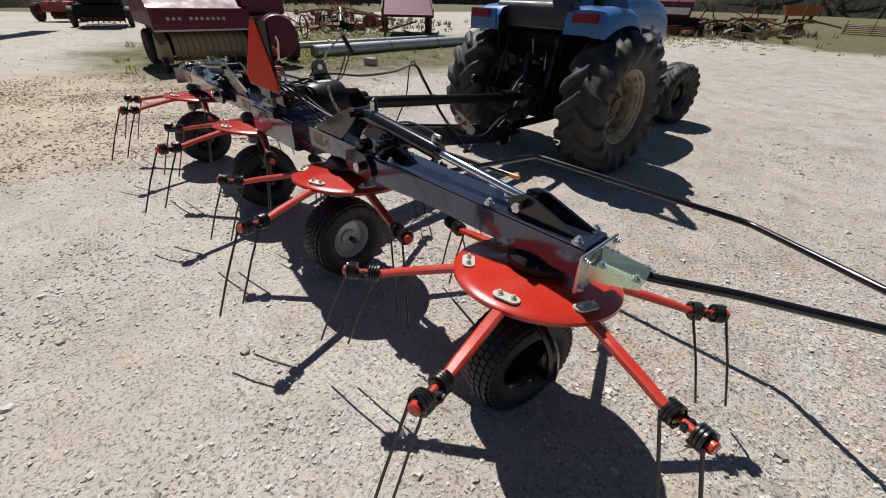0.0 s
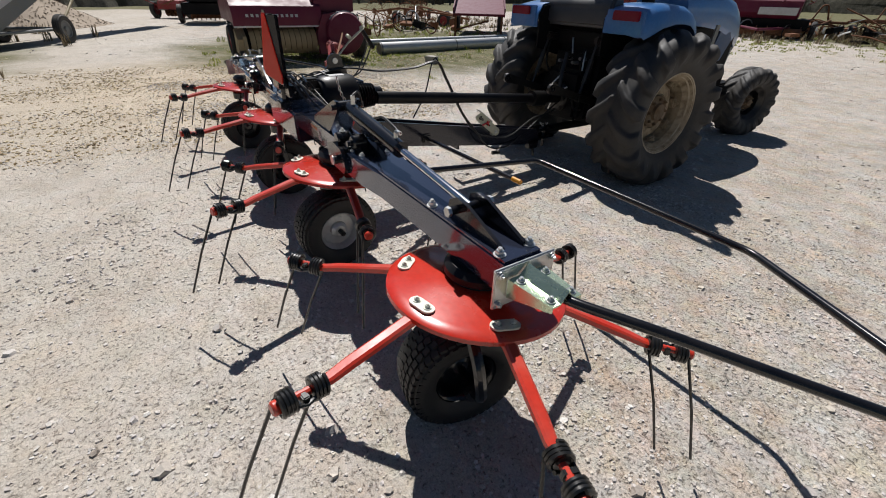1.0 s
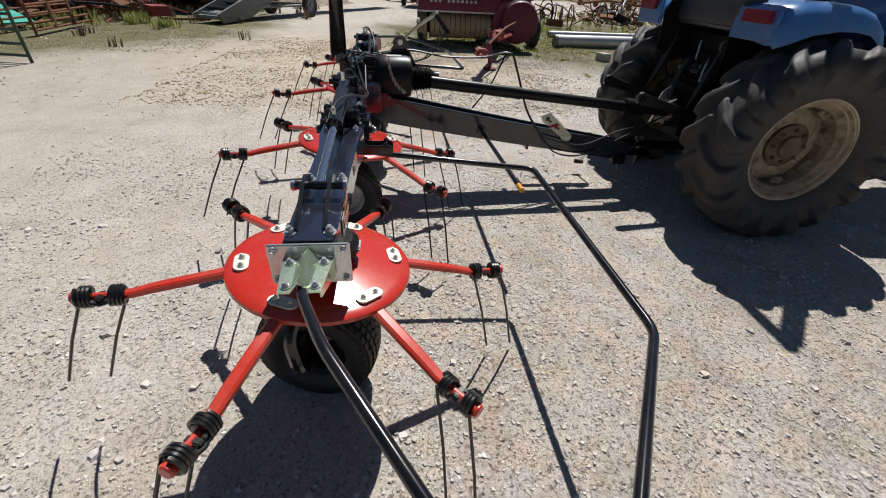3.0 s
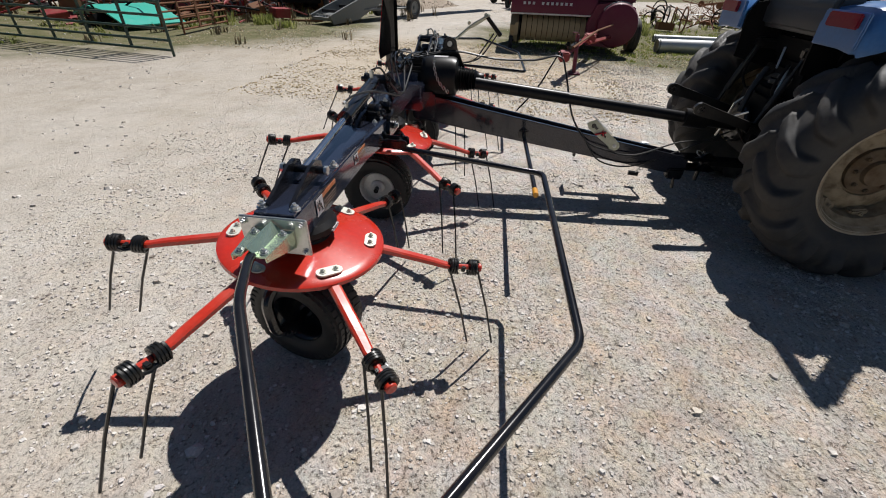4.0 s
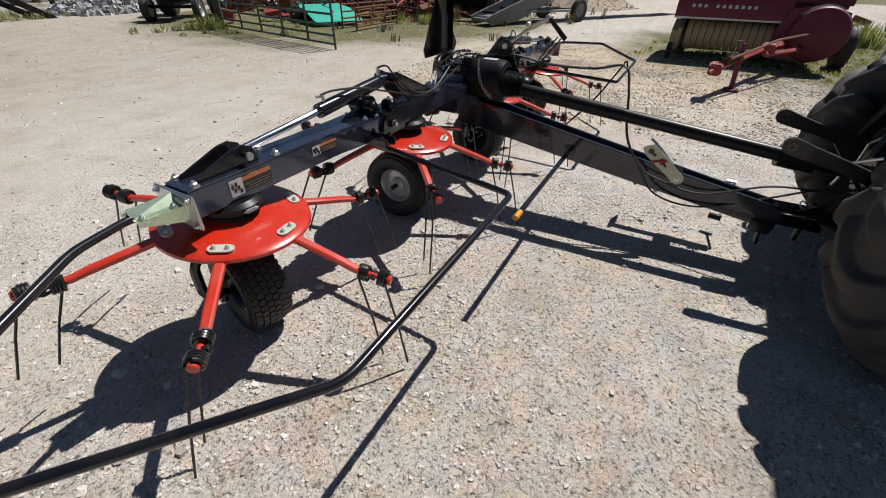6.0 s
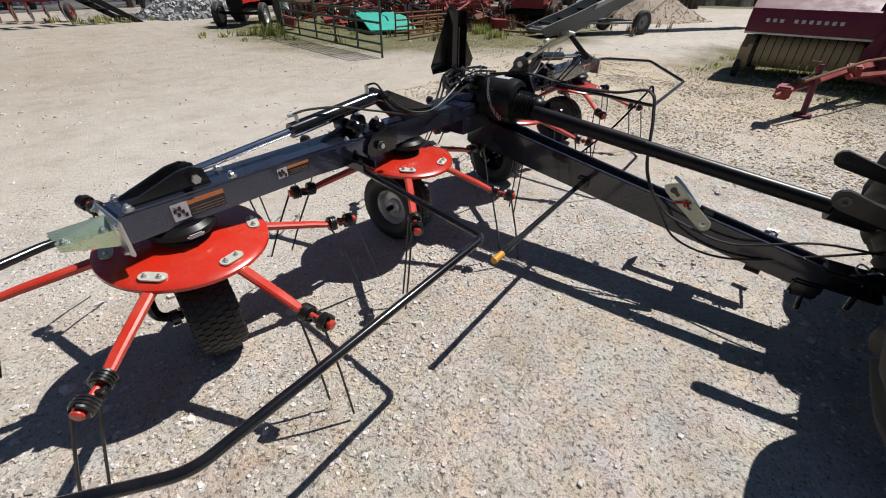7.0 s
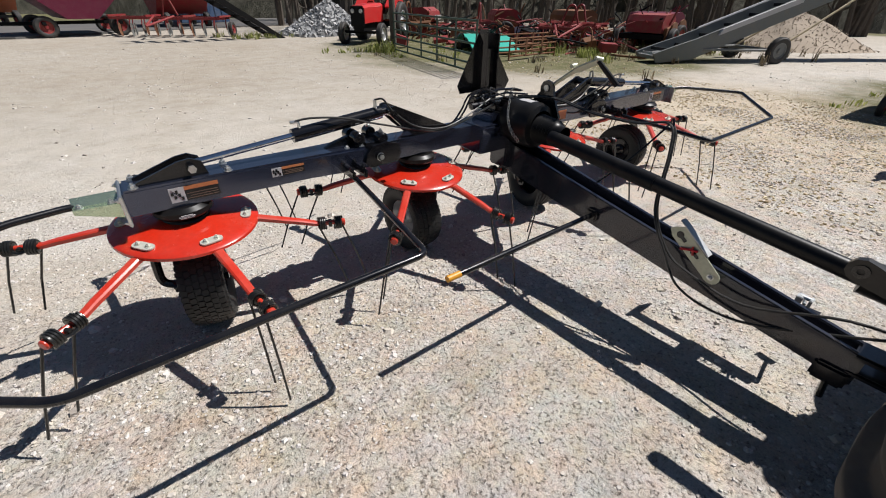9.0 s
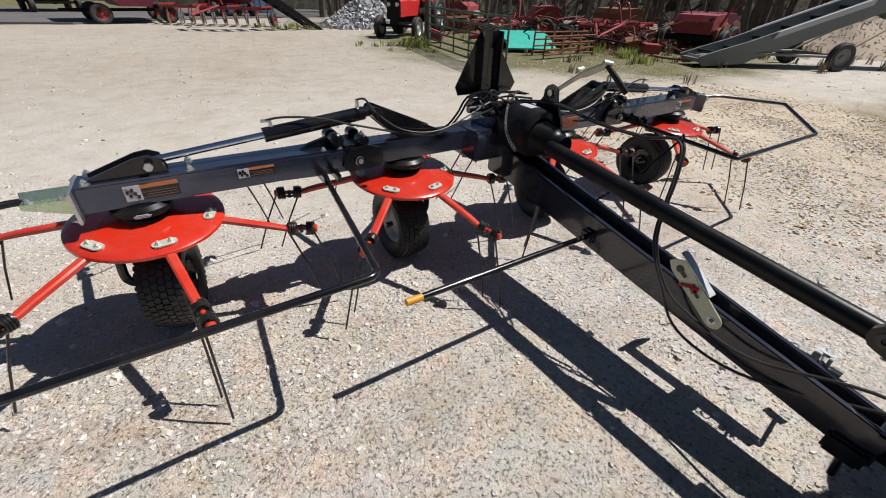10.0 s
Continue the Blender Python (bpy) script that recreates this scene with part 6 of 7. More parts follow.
for k in range(6):
    bm = bm_new()
    tube(bm, [(-1.4, -0.3 + 0.1 * k, 0.04 + 0.1 * k), (1.4, -0.3 + 0.1 * k, 0.04 + 0.1 * k)], 0.03, 6)
    for x in (-1.3, 0, 1.3):
        tube(bm, [(x, -0.3 + 0.1 * k, 0.0), (x, -0.3 + 0.1 * k, 0.45 + 0.08 * k)], 0.02, 6)
    part("rail", bm, RUST if k < 5 else GALVANISED, bench)

# ---- conveyor and earth pile ----
conveyor = thing("conveyor", pose(-12.95, -3.85, 0, 0, 0, 157), "grey steel belt conveyor raised over two wheels", "conveyor")
SL = math.tan(radians(19))
bm = bm_new()
for y in (-0.42, 0.36):
    prism(bm, [(-0.2, 0.02), (0.9, 0.10), (13.0, 0.15 + 12.5 * SL), (13.0, 0.45 + 12.5 * SL), (0.9, 0.62), (0.3, 0.45), (-0.35, 0.25)], y, y + 0.06, "y")
prism(bm, [(-0.3, 0.12), (0.9, 0.25), (13.0, 0.25 + 12.5 * SL), (13.0, 0.30 + 12.5 * SL), (0.9, 0.32), (-0.3, 0.20)], -0.36, 0.36, "y")
part("trough", bm, GREY_STEEL, conveyor, "grey steel trough")
bm = bm_new()
for k in range(16):
    x = 0.1 + 0.75 * k
    box(bm, (x, -0.35, 0.30 + max(0, x - 0.6) * SL), (x + 0.04, 0.35, 0.38 + max(0, x - 0.6) * SL))
tagged(part("belt_flights", bm, RUBBER, conveyor), kind="stuff")
part("side_panel", prism(bm_new(), [(1.5, 0.40 + 0.9 * SL), (3.9, 0.38 + 3.3 * SL), (3.95, 0.54 + 3.3 * SL), (1.6, 0.56 + 0.9 * SL)], -0.50, -0.44, "y"), WHITE, conveyor, "white painted side panel")
part("side_panel", prism(bm_new(), [(1.5, 0.40 + 0.9 * SL), (3.9, 0.38 + 3.3 * SL), (3.95, 0.54 + 3.3 * SL), (1.6, 0.56 + 0.9 * SL)], 0.43, 0.49, "y"), WHITE, conveyor, "white painted side panel")
bm = bm_new()
tube(bm, [(3.35, -0.75, 0.33), (3.35, 0.75, 0.33)], 0.05, 8)
for s in (-1, 1):
    tube(bm, [(3.35, s * 0.7, 0.34), (1.2, s * 0.40, 0.35)], 0.035, 8)
part("undercarriage", bm, GREY_STEEL, conveyor)
for s in (-1, 1):
    part("prop", tube(bm_new(), [(3.35, s * 0.72, 0.36), (7.4, s * 0.40, 0.25 + 6.9 * SL)], 0.03, 8), BAND, conveyor, "pale prop pole")
part("tow_bar", tube(bm_new(), [(-0.25, 0.0, 0.10), (-0.5, 1.0, 0.06), (-0.55, 1.5, 0.05)], 0.03, 8), RUST, conveyor)
for k in range(5):
    part("foot_slat", box(bm_new(), (-0.22 + 0.01 * k, -0.34 + 0.14 * k, 0.10), (-0.18 + 0.01 * k, -0.24 + 0.14 * k, 0.27), 0.005), GALVANISED, conveyor, "pale worn slat")
for s in (-1, 1):
    plain_wheel("wheel", conveyor, 0.34, 0.18, pose(3.35, s * 0.80, 0.34, 0, 0, 90), rim=GREY_STEEL)


def heap(name, label, category, at, rx, ry, h, material, seed, chips, size):
    """A loose pile: a lumpy mound with many pieces lying on it."""
    rnd = random.Random(seed)
    bm = bm_new()
    n, rings = 36, 12
    grid = []
    for i in range(rings + 1):
        f = i / rings
        row = []
        for j in range(n):
            a = 2 * math.pi * j / n
            k = 1 + 0.22 * noise.noise((math.cos(a) * 1.3, math.sin(a) * 1.3, seed))
            x, y = rx * f * k * math.cos(a), ry * f * k * math.sin(a)
            z = h * (1 - f) ** 1.15 * (1 + 0.25 * noise.noise((x * 0.7, y * 0.7, seed))) - 0.05 * f + 0.08 * noise.noise((x * 2.5, y * 2.5, seed + 5)) * (1 - f)
            row.append(bm.verts.new((x, y, z)))
        grid.append(row)
    for a, b in zip(grid, grid[1:]):
        for j in range(n):
            bm.faces.new((a[j], a[(j + 1) % n], b[(j + 1) % n], b[j]))
    for _ in range(chips):
        f, a = rnd.random() ** 0.55, rnd.uniform(0, 2 * math.pi)
        k = 1 + 0.22 * noise.noise((math.cos(a) * 1.3, math.sin(a) * 1.3, seed))
        x, y = rx * f * k * math.cos(a), ry * f * k * math.sin(a)
        z = h * (1 - f) ** 1.15 * (1 + 0.25 * noise.noise((x * 0.7, y * 0.7, seed))) - 0.05 * f
        s = size * rnd.uniform(0.5, 1.6)
        r = bmesh.ops.create_cube(bm, size=s, matrix=Matrix.Translation((x, y, z + 0.02)) @ Euler((rnd.uniform(0, 3), rnd.uniform(0, 3), rnd.uniform(0, 3))).to_matrix().to_4x4())
        for v in r["verts"]:
            v.co += Vector((rnd.uniform(-1, 1), rnd.uniform(-1, 1), rnd.uniform(-1, 1))) * s * 0.2
    ob = part(name, bm, material, at=at)
    return tagged(ob, label, category, kind="stuff")


heap("earth_pile", "wide heap of tan earth and gravel", "earth pile", pose(-22.8, -3.9, 0), 2.9, 2.6, 1.3, EARTH, 21, 1600, 0.022)
heap("stone_pile", "heap of grey crushed stone", "stone pile", pose(-8.7, -17.6, 0), 2.3, 1.7, 1.35, GREY_CHIP, 22, 1500, 0.11)

# dark loader by the earth pile
old_machine(pose(-23.5, 2.3, 0, 0, 0, 80), 31, "black and red old loader beside an earth heap", TRACTOR_BLACK, 1.6, 2.0, 1.7, name="old_loader")
old_machine(pose(-27.0, 1.2, 0, 0, 0, 60), 32, "weathered red old mower", OLD_RED, 1.4, 1.0, 0.8, name="old_mower")
old_machine(pose(-36.0, 3.0, 0, 0, 0, 70), 33, "dark green old mower", GATE_GREEN, 3.0, 1.5, 1.3, name="old_mower")
old_machine(pose(-33.0, 6.5, 0, 0, 0, 60), 34, "dark red old harvester at the yard's far side", MAROON, 2.4, 1.8, 1.8)

# ---- gate, panels, red tractor ----
def gate(name, a, b, h, bars, uprights, material, label, lean=0.0):
    a, b = Vector((*a, 0)), Vector((*b, 0))
    L = (b - a).length
    ang = math.degrees(math.atan2(b.y - a.y, b.x - a.x))
    ob = thing(name, pose(a.x, a.y, 0, lean, 0, ang), label, "gate")
    for k in range(bars):
        z = 0.10 + (h - 0.13) * (k / (bars - 1)) ** 1.12
        part("bar", tube(bm_new(), [(0, 0, z), (L, 0, z)], 0.023, 8), material, ob)
    for k in range(uprights):
        x = L * k / (uprights - 1)
        bm = bm_new()
        end = k in (0, uprights - 1)
        if end:
            tube(bm, [(x, 0, 0.0), (x, 0, h)], 0.024, 8)
        else:
            box(bm, (x - 0.040, -0.034, 0.08), (x + 0.040, -0.022, h), 0.003)
        part("upright", bm, material, ob)
    return ob


gate("field_gate", (-6.75, -4.35), (-7.55, -9.35), 1.12, 6, 6, GATE_GREEN, "dark green tubular steel farm gate standing open")
post = thing("gate_post", pose(-7.65, -9.6, 0), "weathered grey wooden gate post", "post")
part("post", lathe(bm_new(), [(0.10, 0.0), (0.095, 0.9), (0.09, 1.9), (0.06, 1.95), (0, 1.95)], 14), BARK, post)
gate("rusty_panel", (-9.4, -6.1), (-11.5, -6.3), 0.58, 4, 4, RUST, "low rusty corral panel leaning by weeds")
gate("rusty_panel", (-9.7, -6.9), (-11.8, -6.9), 0.62, 4, 4, RUST, "rusty corral panel behind another")
sheet = thing("teal_sheet", pose(-10.7, -8.7, 0, 0, 0, 65), "bent teal painted sheet lying on scrap", "metal sheet")
bm = bm_new()
prism(bm, [(-1.5, 0.22), (-0.5, 0.46), (0.5, 0.40), (1.5, 0.12), (1.5, 0.08), (0.5, 0.36), (-0.5, 0.42), (-1.5, 0.17)], -0.75, 0.75, "y")
part("sheet", bm, TEAL, sheet, sharp=20)
for k, (x, y, rz, lab, mat) in enumerate(((-13.6, -7.6, 120, "weathered red disc harrow in weeds", OLD_RED), (-15.6, -8.8, 100, "weathered red cultivator behind a gate", OLD_RED), (-12.3, -11.0, 60, "rusty red disc harrow behind a gate", OLD_RED), (-10.4, -13.2, 30, "rusty cultivator beyond a gate", RUST))):
    harrow(pose(x, y, 0, 0, 0, rz), 40 + k, lab, mat, 8, "old machines beyond the gate", k % 2 == 0)
for k, (x, y, rz, lab, mat, w) in enumerate(((-15.9, -6.0, 100, "red old baler with a scuffed panel", OLD_RED, 1.6), (-18.8, -7.6, 90, "dark red old baler among weeds", MAROON, 2.4), (-14.5, -12.0, 60, "red old forage machine beyond the gate", OLD_RED, 2.0), (-17.8, -11.0, 75, "rust-brown old harvester by the trees", RUST, 2.6), (-12.6, -15.5, 40, "rust-red old harvester by the trees", OLD_RED, 2.4))):
    old_machine(pose(x, y, 0, 0, 0, rz), 50 + k, lab, mat, w, 1.3, 1.15, "old machines beyond the gate")

def scrap(name, label, spots, material, seed):
    """Tangled bars, hoops and bent plates of dismantled machines."""
    rnd = random.Random(seed)
    bm = bm_new()
    for cx, cy, sx, sy, count, tall in spots:
        for _ in range(count):
            x, y, a = rnd.gauss(cx, sx), rnd.gauss(cy, sy), rnd.uniform(0, 6.28)
            z, k, L = rnd.uniform(0.03, tall), rnd.random(), rnd.uniform(0.4, 1.5)
            d = Vector((math.cos(a), math.sin(a), rnd.uniform(-0.5, 0.5)))
            if k < 0.6:
                p = Vector((x, y, z))
                q = p + d * L
                q.z = max(0.03, q.z)
                tube(bm, [p, p.lerp(q, 0.5) + Vector((0, 0, 0.08 * rnd.random())), q], rnd.uniform(0.012, 0.035), 5)
            elif k < 0.8:
                r = rnd.uniform(0.15, 0.38)
                tube(bm, [(x + r * math.cos(b) * math.cos(a), y + r * math.cos(b) * math.sin(a), r + 0.02 + r * math.sin(b)) for b in [i * math.pi / 7 for i in range(15)]], 0.025, 5)
            else:
                box(bm, (-0.25, -0.18, 0.0), (0.25, 0.18, rnd.uniform(0.05, 0.30)), 0.01, Matrix.Translation((x, y, z * 0.5)) @ Euler((rnd.uniform(-0.3, 0.3), rnd.uniform(-0.3, 0.3), a)).to_matrix().to_4x4())
    return tagged(part(name, bm, material), label, "scrap metal", kind="stuff")


BEYOND = [(-13.6, -7.2, 0.8, 0.8, 26, 0.5), (-12.2, -10.2, 1.2, 1.0, 34, 0.6), (-15.4, -9.8, 1.4, 1.2, 40, 0.7), (-16.8, -6.6, 0.7, 0.8, 18, 0.5)]
VERGE = [(-17.5, 9.0, 1.6, 2.0, 26, 0.5), (-10.2, 25.6, 1.6, 1.6, 26, 0.7), (-8.6, 29.5, 1.0, 1.8, 22, 0.4)]
scrap("scrap_metal", "rusty tangled bars and hoops of dismantled machines", BEYOND + VERGE, RUST, 141)
scrap("scrap_metal", "red painted broken machine parts in weeds", BEYOND, OLD_RED, 142)
scrap("scrap_metal", "black greasy machine parts lying about", BEYOND + VERGE, TRACTOR_BLACK, 143)
scrap("scrap_metal", "pale sheet and pipe offcuts in the scrap", [(cx, cy, sx, sy, count // 5, tall) for cx, cy, sx, sy, count, tall in BEYOND + VERGE], GALVANISED, 144)

red = thing("red_tractor", pose(-8.75, -12.9, 0, 0, 0, 42), "bright red old tractor with a grey grille", "tractor")
bm = bm_new()
rows = []
for x, w, z0, z1 in ((0.0, 0.30, 0.72, 1.32), (1.2, 0.28, 0.72, 1.28), (1.7, 0.26, 0.70, 1.24)):
    rows.append([bm.verts.new((x, y, z)) for y, z in ((-w, z0), (-w, z1 - 0.08), (-w + 0.08, z1), (w - 0.08, z1), (w, z1 - 0.08), (w, z0))])
for a, b in zip(rows, rows[1:]):
    for j in range(5):
        bm.faces.new((a[j], a[j + 1], b[j + 1], b[j]))
    bm.faces.new((a[5], a[0], b[0], b[5]))
bm.faces.new(rows[0]), bm.faces.new(rows[-1])
part("bonnet", bm, BRIGHT_RED, red, "bright red bonnet")
bm = bm_new()
box(bm, (1.70, -0.24, 0.62), (1.78, 0.24, 1.22), 0.02)
box(bm, (-0.9, -0.18, 0.45), (1.7, 0.18, 0.74), 0.02)
tube(bm, [(1.35, -0.7, 0.42), (1.35, 0.7, 0.42)], 0.05, 8)
tube(bm, [(-0.6, -0.75, 0.62), (-0.6, 0.75, 0.62)], 0.09, 10)
part("chassis", bm, TRACTOR_BLACK, red)
for y in (-0.15, 0.15):
    part("headlamp", lathe(bm_new(), [(0, 0), (0.07, 0), (0.06, 0.02), (0, 0.03)], 12, Matrix.Translation((1.78, y, 1.08)) @ ACROSS), GALVANISED, red)
part("seat", box(bm_new(), (-0.8, -0.25, 0.95), (-0.35, 0.25, 1.3), 0.05), PLASTIC, red)
for s in (-1, 1):
    plain_wheel("front_wheel", red, 0.36, 0.2, pose(1.35, s * 0.72, 0.36, 0, 0, 90), rim=GALVANISED)
    plain_wheel("rear_wheel", red, 0.68, 0.36, pose(-0.6, s * 0.78, 0.68, 0, 0, 90), rim=GALVANISED)
    part("fender", prism(bm_new(), [(-1.25, 1.15), (-0.9, 1.45), (-0.3, 1.45), (0.05, 1.2), (0.0, 1.15), (-0.35, 1.38), (-0.85, 1.38), (-1.2, 1.1)], s * 0.6 - 0.2, s * 0.6 + 0.2, "y"), BRIGHT_RED, red)

# far corner: stairs, cultivators, hoppers, blue container
stairs = thing("metal_stairs", pose(-6.1, -16.7, 0, 0, 0, 12), "dark scrap steel stairs lying at a heap", "stairs")
for y in (-0.5, 0.5):
    bm = bm_new()
    prism(bm, [(0, 0.0), (0.3, 0.0), (4.2, 2.3), (4.2, 2.6)], y - 0.03, y + 0.03, "y")
    part("stringer", bm, TRACTOR_BLACK, stairs)
for k in range(10):
    part("tread", box(bm_new(), (0.25 + 0.38 * k, -0.47, 0.16 + 0.222 * k), (0.50 + 0.38 * k, 0.47, 0.19 + 0.222 * k)), TRACTOR_BLACK, stairs)
harrow(pose(-2.5, -19.0, 0, 0, 0, 147), 61, "weathered red row cultivator with bright discs", OLD_RED, 18, "machines by the road")
for x, y, rz, mat, lab in ((0.7, -21.0, 105, MAROON, "dark red gravity wagon"), (4.6, -28.5, 20, ORANGE_PAINT, "faded orange gravity wagon"), (-3.5, -25.5, 10, OLD_RED, "weathered red gravity wagon")):
    wg = thing("gravity_wagon", pose(x, y, 0, 0, 0, rz), lab + " parked at the road", "wagon", "wagons at the road")
    bm = bm_new()
    prism(bm, [(-0.5, 0.62), (0.5, 0.62), (1.5, 1.5), (1.5, 2.2), (-1.5, 2.2), (-1.5, 1.5)], -1.2, 1.2, "x")
    part("bin", bm, mat, wg)
    bm = bm_new()
    box(bm, (-1.1, -1.3, 0.42), (1.1, -1.18, 0.54), 0.01), box(bm, (-1.1, 1.18, 0.42), (1.1, 1.3, 0.54), 0.01), box(bm, (-0.06, -2.4, 0.40), (0.06, 1.3, 0.52), 0.01)
    part("running_gear", bm, TRACTOR_BLACK, wg)
    for sx in (-1, 1):
        for sy in (-1, 1):
            plain_wheel("wheel", wg, 0.36, 0.22, pose(sx * 0.95, sy * 1.2, 0.36))
crate = thing("blue_container", pose(-4.9, -28.5, 0, 0, 0, 15), "dark blue steel container at the yard's edge", "container")
for k in range(14):
    part("wall_panel", box(bm_new(), (-1.4 + 0.2 * k, -0.72 if k % 2 else -0.69, 0.1), (-1.2 + 0.2 * k, 0.72 if k % 2 else 0.69, 1.5)), SHED_BLUE, crate)

# ---- road strip, woods, weeds, distance ----
def smooth_pad(name, pts, z, material, label):
    bm = bm_new()
    prism(bm, pts, -0.05, z, "z")
    return tagged(part(name, bm, material), label, "road", kind="structure")


ASPHALT = paint("old_asphalt", (0.11, 0.105, 0.10), 0.7, dirty=0.5, dirt=(0.22, 0.2, 0.18), grain=30, patch=0.6, relief=0.4)
smooth_pad("road", [(30, -24.0), (2.6, -19.6), (-4.0, -23.4), (-40, -33.0), (-40, -36.5), (30, -30)], 0.065, ASPHALT, "old grey asphalt lane past the yard")


def woods(name, label, centre, spread, count, seed, tall):
    """Bare trees: tapered, leaning trunks with limbs and twigs."""
    rnd = random.Random(seed)
    bm = bm_new()
    for _ in range(count):
        x, y = centre[0] + rnd.uniform(-1, 1) * spread[0], centre[1] + rnd.uniform(-1, 1) * spread[1]
        h, r = tall * rnd.uniform(0.6, 1.3), rnd.uniform(0.07, 0.24)
        lean = Vector((rnd.uniform(-0.09, 0.09), rnd.uniform(-0.09, 0.09), 0))
        pts = [Vector((x, y, -0.1)) + lean * (h * k / 5) + Vector((rnd.uniform(-0.1, 0.1), rnd.uniform(-0.1, 0.1), h * k / 5)) for k in range(6)]
        tube(bm, pts, r, 7, r_end=r * 0.15)
        for _ in range(7):
            k = rnd.uniform(0.12, 0.95)
            p = pts[int(k * 5)].lerp(pts[min(5, int(k * 5) + 1)], (k * 5) % 1)
            d = Vector((rnd.uniform(-1, 1), rnd.uniform(-1, 1), rnd.uniform(0.2, 0.9))).normalized()
            L = rnd.uniform(0.8, 2.6)
            q = p + d * L + Vector((0, 0, 0.2 * L))
            tube(bm, [p, p.lerp(q, 0.5) + Vector((0, 0, -0.06 * L)), q], r * 0.3, 4, r_end=r * 0.05)
            for _ in range(3):
                s = p.lerp(q, rnd.uniform(0.3, 0.95))
                tube(bm, [s, s + Vector((rnd.uniform(-0.6, 0.6), rnd.uniform(-0.6, 0.6), rnd.uniform(0.0, 0.6)))], r * 0.1, 3, r_end=r * 0.03)
    return tagged(part(name, bm, BARK), label, "woods", kind="stuff")


woods("bare_woods", "belt of bare grey-brown trees in early spring", (-20.5, -24.0), (12.0, 7.0), 110, 71, 9)
woods("bare_woods", "belt of bare trees behind old machines", (-31.0, -12.0), (5.0, 8.0), 90, 72, 9)
woods("bare_woods", "far belt of bare trees beyond the field", (-60.0, 14.0), (6.0, 26.0), 110, 73, 9)
woods("bare_woods", "far tree line beyond the field", (-20.0, 104.0), (55.0, 7.0), 130, 74, 10)


def brush_material():
    m, nt, p = node_material("far_brush")
    pos = nt.nodes.new("ShaderNodeNewGeometry").outputs["Position"]
    stretch = nt.nodes.new("ShaderNodeMapping")
    stretch.inputs["Scale"].default_value = (1.0, 1.0, 0.22)
    nt.links.new(pos, stretch.inputs["Vector"])
    n = texture(nt, "ShaderNodeTexNoise", 1.6, 9, stretch.outputs[0], Roughness=0.75).outputs["Fac"]
    nt.links.new(ramp(nt, n, [(0.3, (0.02, 0.022, 0.014)), (0.5, (0.065, 0.06, 0.042)), (0.72, (0.15, 0.14, 0.11))]), p.inputs["Base Color"])
    p.inputs["Roughness"].default_value = 1.0
    bump(nt, p, n, 0.8, 0.3)
    return m


BRUSH = brush_material()


def brush_bank(name, pts, h, seed, label):
    """A bank of undergrowth: a ragged, lumpy ridge."""
    bm = bm_new()
    rows = []
    n = 70
    for i in range(n + 1):
        f = i / n * (len(pts) - 1)
        a, b = Vector(pts[int(min(f, len(pts) - 2))]), Vector(pts[int(min(f, len(pts) - 2)) + 1])
        p = a.lerp(b, f - int(min(f, len(pts) - 2)))
        d = (b - a).normalized()
        s = Vector((-d.y, d.x))
        row = []
        for k, (off, zz) in enumerate(((-2.4, -0.2), (-1.6, 0.4), (-0.9, 0.75), (-0.3, 0.95), (0.3, 1.0), (1.2, 0.7), (2.4, -0.2))):
            j = noise.noise((i * 0.9, k * 0.8, seed))
            q = p + s * (off + 0.7 * j)
            row.append(bm.verts.new((q.x, q.y, max(-0.2, h * zz * (1 + 0.45 * noise.noise((i * 0.55, k * 0.5, seed + 3)))))))
        rows.append(row)
    for a, b in zip(rows, rows[1:]):
        for j in range(6):
            bm.faces.new((a[j], a[j + 1], b[j + 1], b[j]))
    return tagged(part(name, bm, BRUSH, sharp=20), label, "undergrowth", kind="stuff")


brush_bank("undergrowth", [(2, -48), (-14, -33), (-27, -25), (-38, -14), (-42, -4), (-52, 8)], 2.6, 3, "dark tangled undergrowth below bare woods")
brush_bank("undergrowth", [(-52, 8), (-64, 26), (-72, 60), (-60, 100), (0, 108), (60, 104)], 3.4, 9, "dark far hedge at the field's end")
brush_bank("undergrowth", [(2, -48), (30, -52), (70, -40), (95, 10), (90, 70), (60, 104)], 3.0, 15, "dark hedge closing the yard behind")


def weeds(name, label, spots, seed, material=LEAF):
    """Tufts of narrow leaves."""
    rnd = random.Random(seed)
    verts, faces = [], []
    for cx, cy, rx, ry, count, tall in spots:
        for _ in range(count):
            x, y = rnd.gauss(cx, rx), rnd.gauss(cy, ry)
            for _ in range(14):
                a, h, w = rnd.uniform(0, 6.28), tall * rnd.uniform(0.4, 1.2), rnd.uniform(0.006, 0.016)
                bx, by = x + rnd.gauss(0, 0.06), y + rnd.gauss(0, 0.06)
                out = rnd.uniform(0.1, 0.6) * h
                s, c = math.sin(a), math.cos(a)
                i = len(verts)
                verts += [(bx - s * w, by + c * w, -0.02), (bx + s * w, by - c * w, -0.02), (bx + c * out * 0.4 + s * w, by + s * out * 0.4 - c * w, h * 0.6), (bx + c * out * 0.4 - s * w, by + s * out * 0.4 + c * w, h * 0.6), (bx + c * out, by + s * out, h)]
                faces += [(i, i + 1, i + 2, i + 3), (i + 3, i + 2, i + 4)]
    me = bpy.data.meshes.new(name)
    me.from_pydata(verts, [], faces)
    me.materials.append(material)
    return tagged(new(name, me), label, "weeds", kind="stuff")


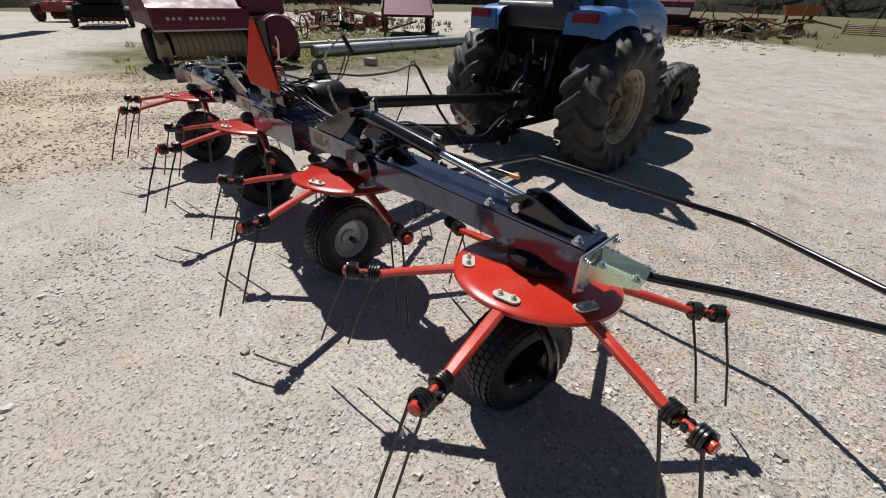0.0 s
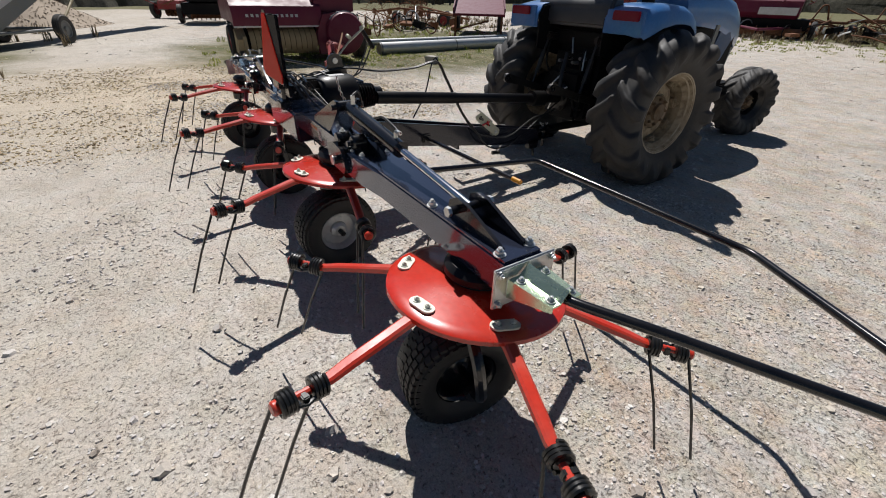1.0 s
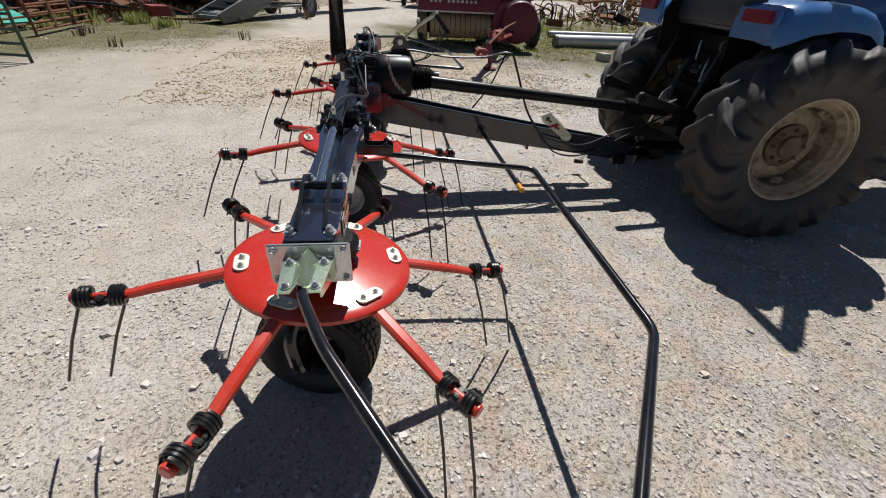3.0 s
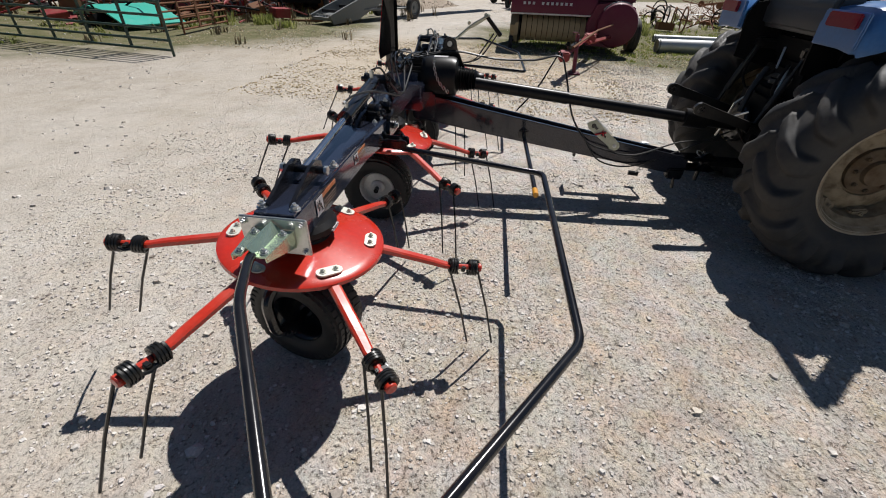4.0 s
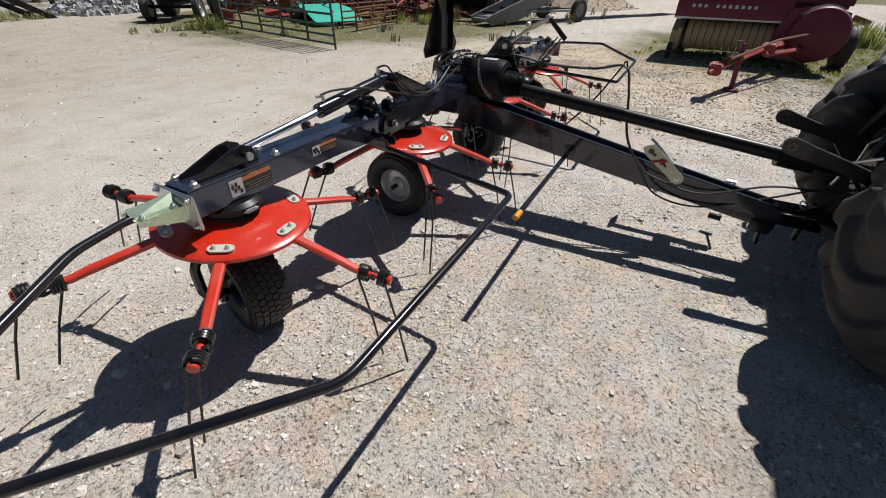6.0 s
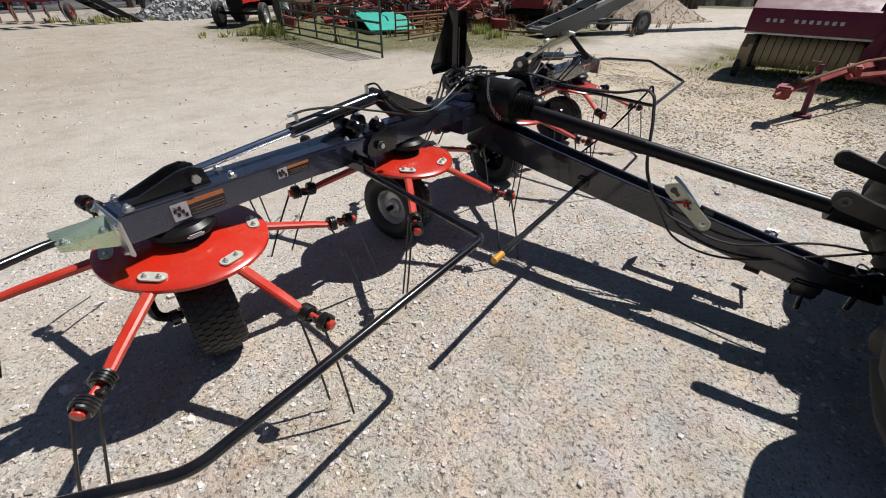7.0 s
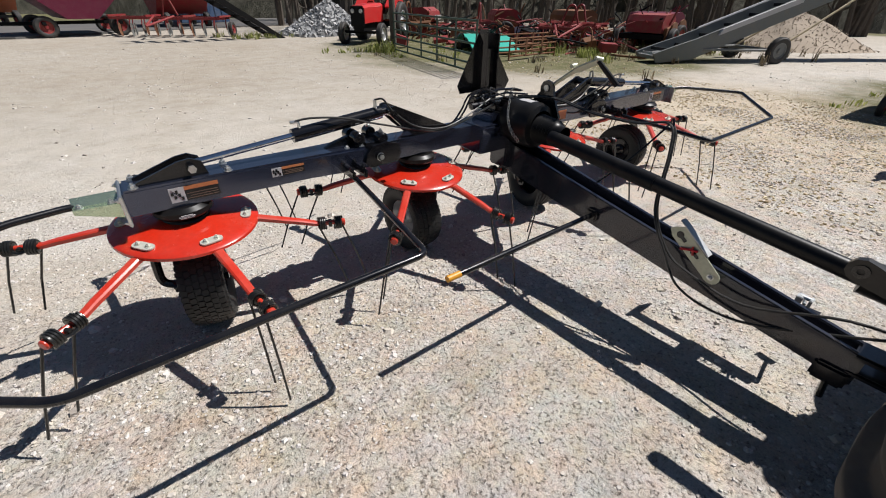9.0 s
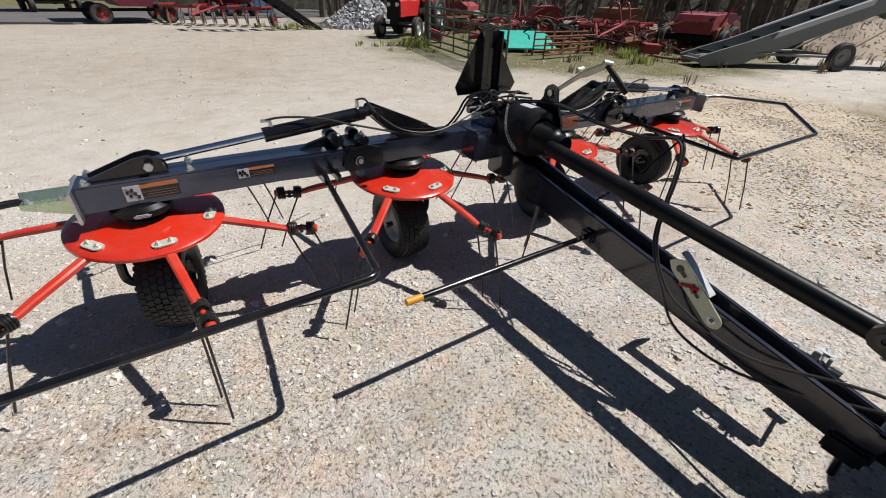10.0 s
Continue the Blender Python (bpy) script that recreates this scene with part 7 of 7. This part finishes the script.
weeds("weeds", "ragged green and straw weed tufts at the yard's edges", [(-12.2, -5.6, 0.16, 0.16, 14, 0.27), (-11.6, -4.6, 0.14, 0.14, 9, 0.20), (-12.2, -7.0, 0.2, 0.2, 13, 0.28), (-7.3, -9.5, 0.2, 0.2, 16, 0.34), (-6.4, -9.9, 0.5, 0.3, 14, 0.14), (-12.0, -9.0, 1.8, 1.4, 200, 0.10), (-5.2, -17.0, 0.8, 0.5, 30, 0.2), (-12.4, 7.5, 1.4, 2.6, 420, 0.05), (-11.0, 4.2, 0.9, 1.2, 160, 0.05), (-14.4, 5.4, 0.25, 0.25, 30, 0.45), (-17.5, 9.5, 2.5, 2.5, 160, 0.14), (-8.2, 21.5, 2.0, 2.5, 260, 0.07), (-18.0, -7.2, 1.5, 1.6, 80, 0.3)], 81)
weeds("dead_weeds", "brown dead stems tangled round old machines", [(-19.5, 11.5, 2.4, 3.0, 110, 0.16), (-22.0, 14.5, 2.0, 2.5, 110, 0.25), (-12.0, 24.5, 3.0, 2.0, 200, 0.25), (-8.0, 30.5, 1.2, 3.0, 200, 0.3), (-14.5, -8.5, 2.5, 2.5, 200, 0.2), (-18.0, -8.0, 2.5, 2.5, 200, 0.35)], 82, DEAD)


def gravel(name, label, areas, material, seed):
    """Loose angular chips lying on the ground, as one sheet of pieces."""
    rng = np.random.default_rng(seed)
    # a five-sided stump with a smaller top, half sunk in the fines
    turn = np.arange(5) * 2 * math.pi / 5
    base = np.concatenate([np.stack((w * np.cos(turn + t), w * np.sin(turn + t), np.full(5, z)), 1) for w, z, t in ((1.15, -0.7, 0.0), (0.72, 0.62, 0.25))])
    quads = np.array([(i, (i + 1) % 5, 5 + (i + 1) % 5, 5 + i) for i in range(5)])
    vs = []
    for x0, x1, y0, y1, count, lo, hi, even in areas:
        # clustered: the chips gather in drifts and leave bare fines between
        pos = np.stack((rng.uniform(x0, x1, count * 2), rng.uniform(y0, y1, count * 2)), 1)
        drift = np.array([noise.noise((x * 0.9, y * 0.9, 5.0)) + 0.6 * noise.noise((x * 3.1, y * 3.1, 8.0)) for x, y in pos])
        pos = pos[np.argsort(-(drift + rng.normal(0, even, count * 2)))[:count]]
        size = lo + (hi - lo) * rng.random(count) ** 3.4
        v = base[None] * (1 + rng.uniform(-0.38, 0.28, (count, 10, 3)))
        v = v * size[:, None, None] * np.stack((np.ones(count), rng.uniform(0.6, 1.0, count), rng.uniform(0.4, 0.8, count)), 1)[:, None, :]
        a, b = rng.uniform(0, 6.28, count), rng.uniform(-0.42, 0.42, count)
        cb, sb, ca, sa = np.cos(b)[:, None], np.sin(b)[:, None], np.cos(a)[:, None], np.sin(a)[:, None]
        y1_, z1_ = v[:, :, 1] * cb - v[:, :, 2] * sb, v[:, :, 1] * sb + v[:, :, 2] * cb
        x2_, y2_ = v[:, :, 0] * ca - y1_ * sa, v[:, :, 0] * sa + y1_ * ca
        h = np.array([ground_height(x, y) for x, y in pos])
        vs.append(np.stack((x2_ + pos[:, :1], y2_ + pos[:, 1:], z1_ + (h + size * 0.10)[:, None]), 2).reshape(-1, 3))
    verts = np.concatenate(vs)
    n = len(verts) // 10
    first = np.arange(n) * 10
    faces = (quads[None] + first[:, None, None]).reshape(-1, 4).tolist() + (np.arange(5, 10)[None] + first[:, None]).tolist()
    me = bpy.data.meshes.new(name)
    me.from_pydata(verts.tolist(), [], faces)
    me.materials.append(material)
    return tagged(new(name, me), label, "gravel", kind="stuff")


gravel("gravel", "loose pale limestone chips strewn over the yard", [(-2.9, 1.4, -1.2, 3.9, 260, 0.012, 0.034, 0.8), (-2.9, 1.4, -1.2, 3.9, 15000, 0.0035, 0.013, 0.5), (-4.8, 1.4, -1.4, 4.0, 14000, 0.003, 0.014, 0.4), (-10.0, 1.4, -1.5, 6.5, 15000, 0.004, 0.018, 0.3), (-8.5, -4.8, 0.0, 4.5, 7000, 0.007, 0.022, 0.3), (-24.0, 2.0, -16.0, 20.0, 5000, 0.012, 0.032, 0.3), (-8.0, 2.0, -14.0, -1.4, 1200, 0.006, 0.026, 0.8)], CHIP, 91)
gravel("straw_litter", "dry straw-coloured litter drifted over the gravel", [(-10.6, -4.6, -2.0, 3.6, 15000, 0.005, 0.024, 0.5), (-12.5, -8.5, 3.5, 8.0, 3000, 0.008, 0.026, 0.4), (-13.0, -8.0, -6.0, -2.5, 2500, 0.008, 0.024, 0.4)], STRAW, 92)
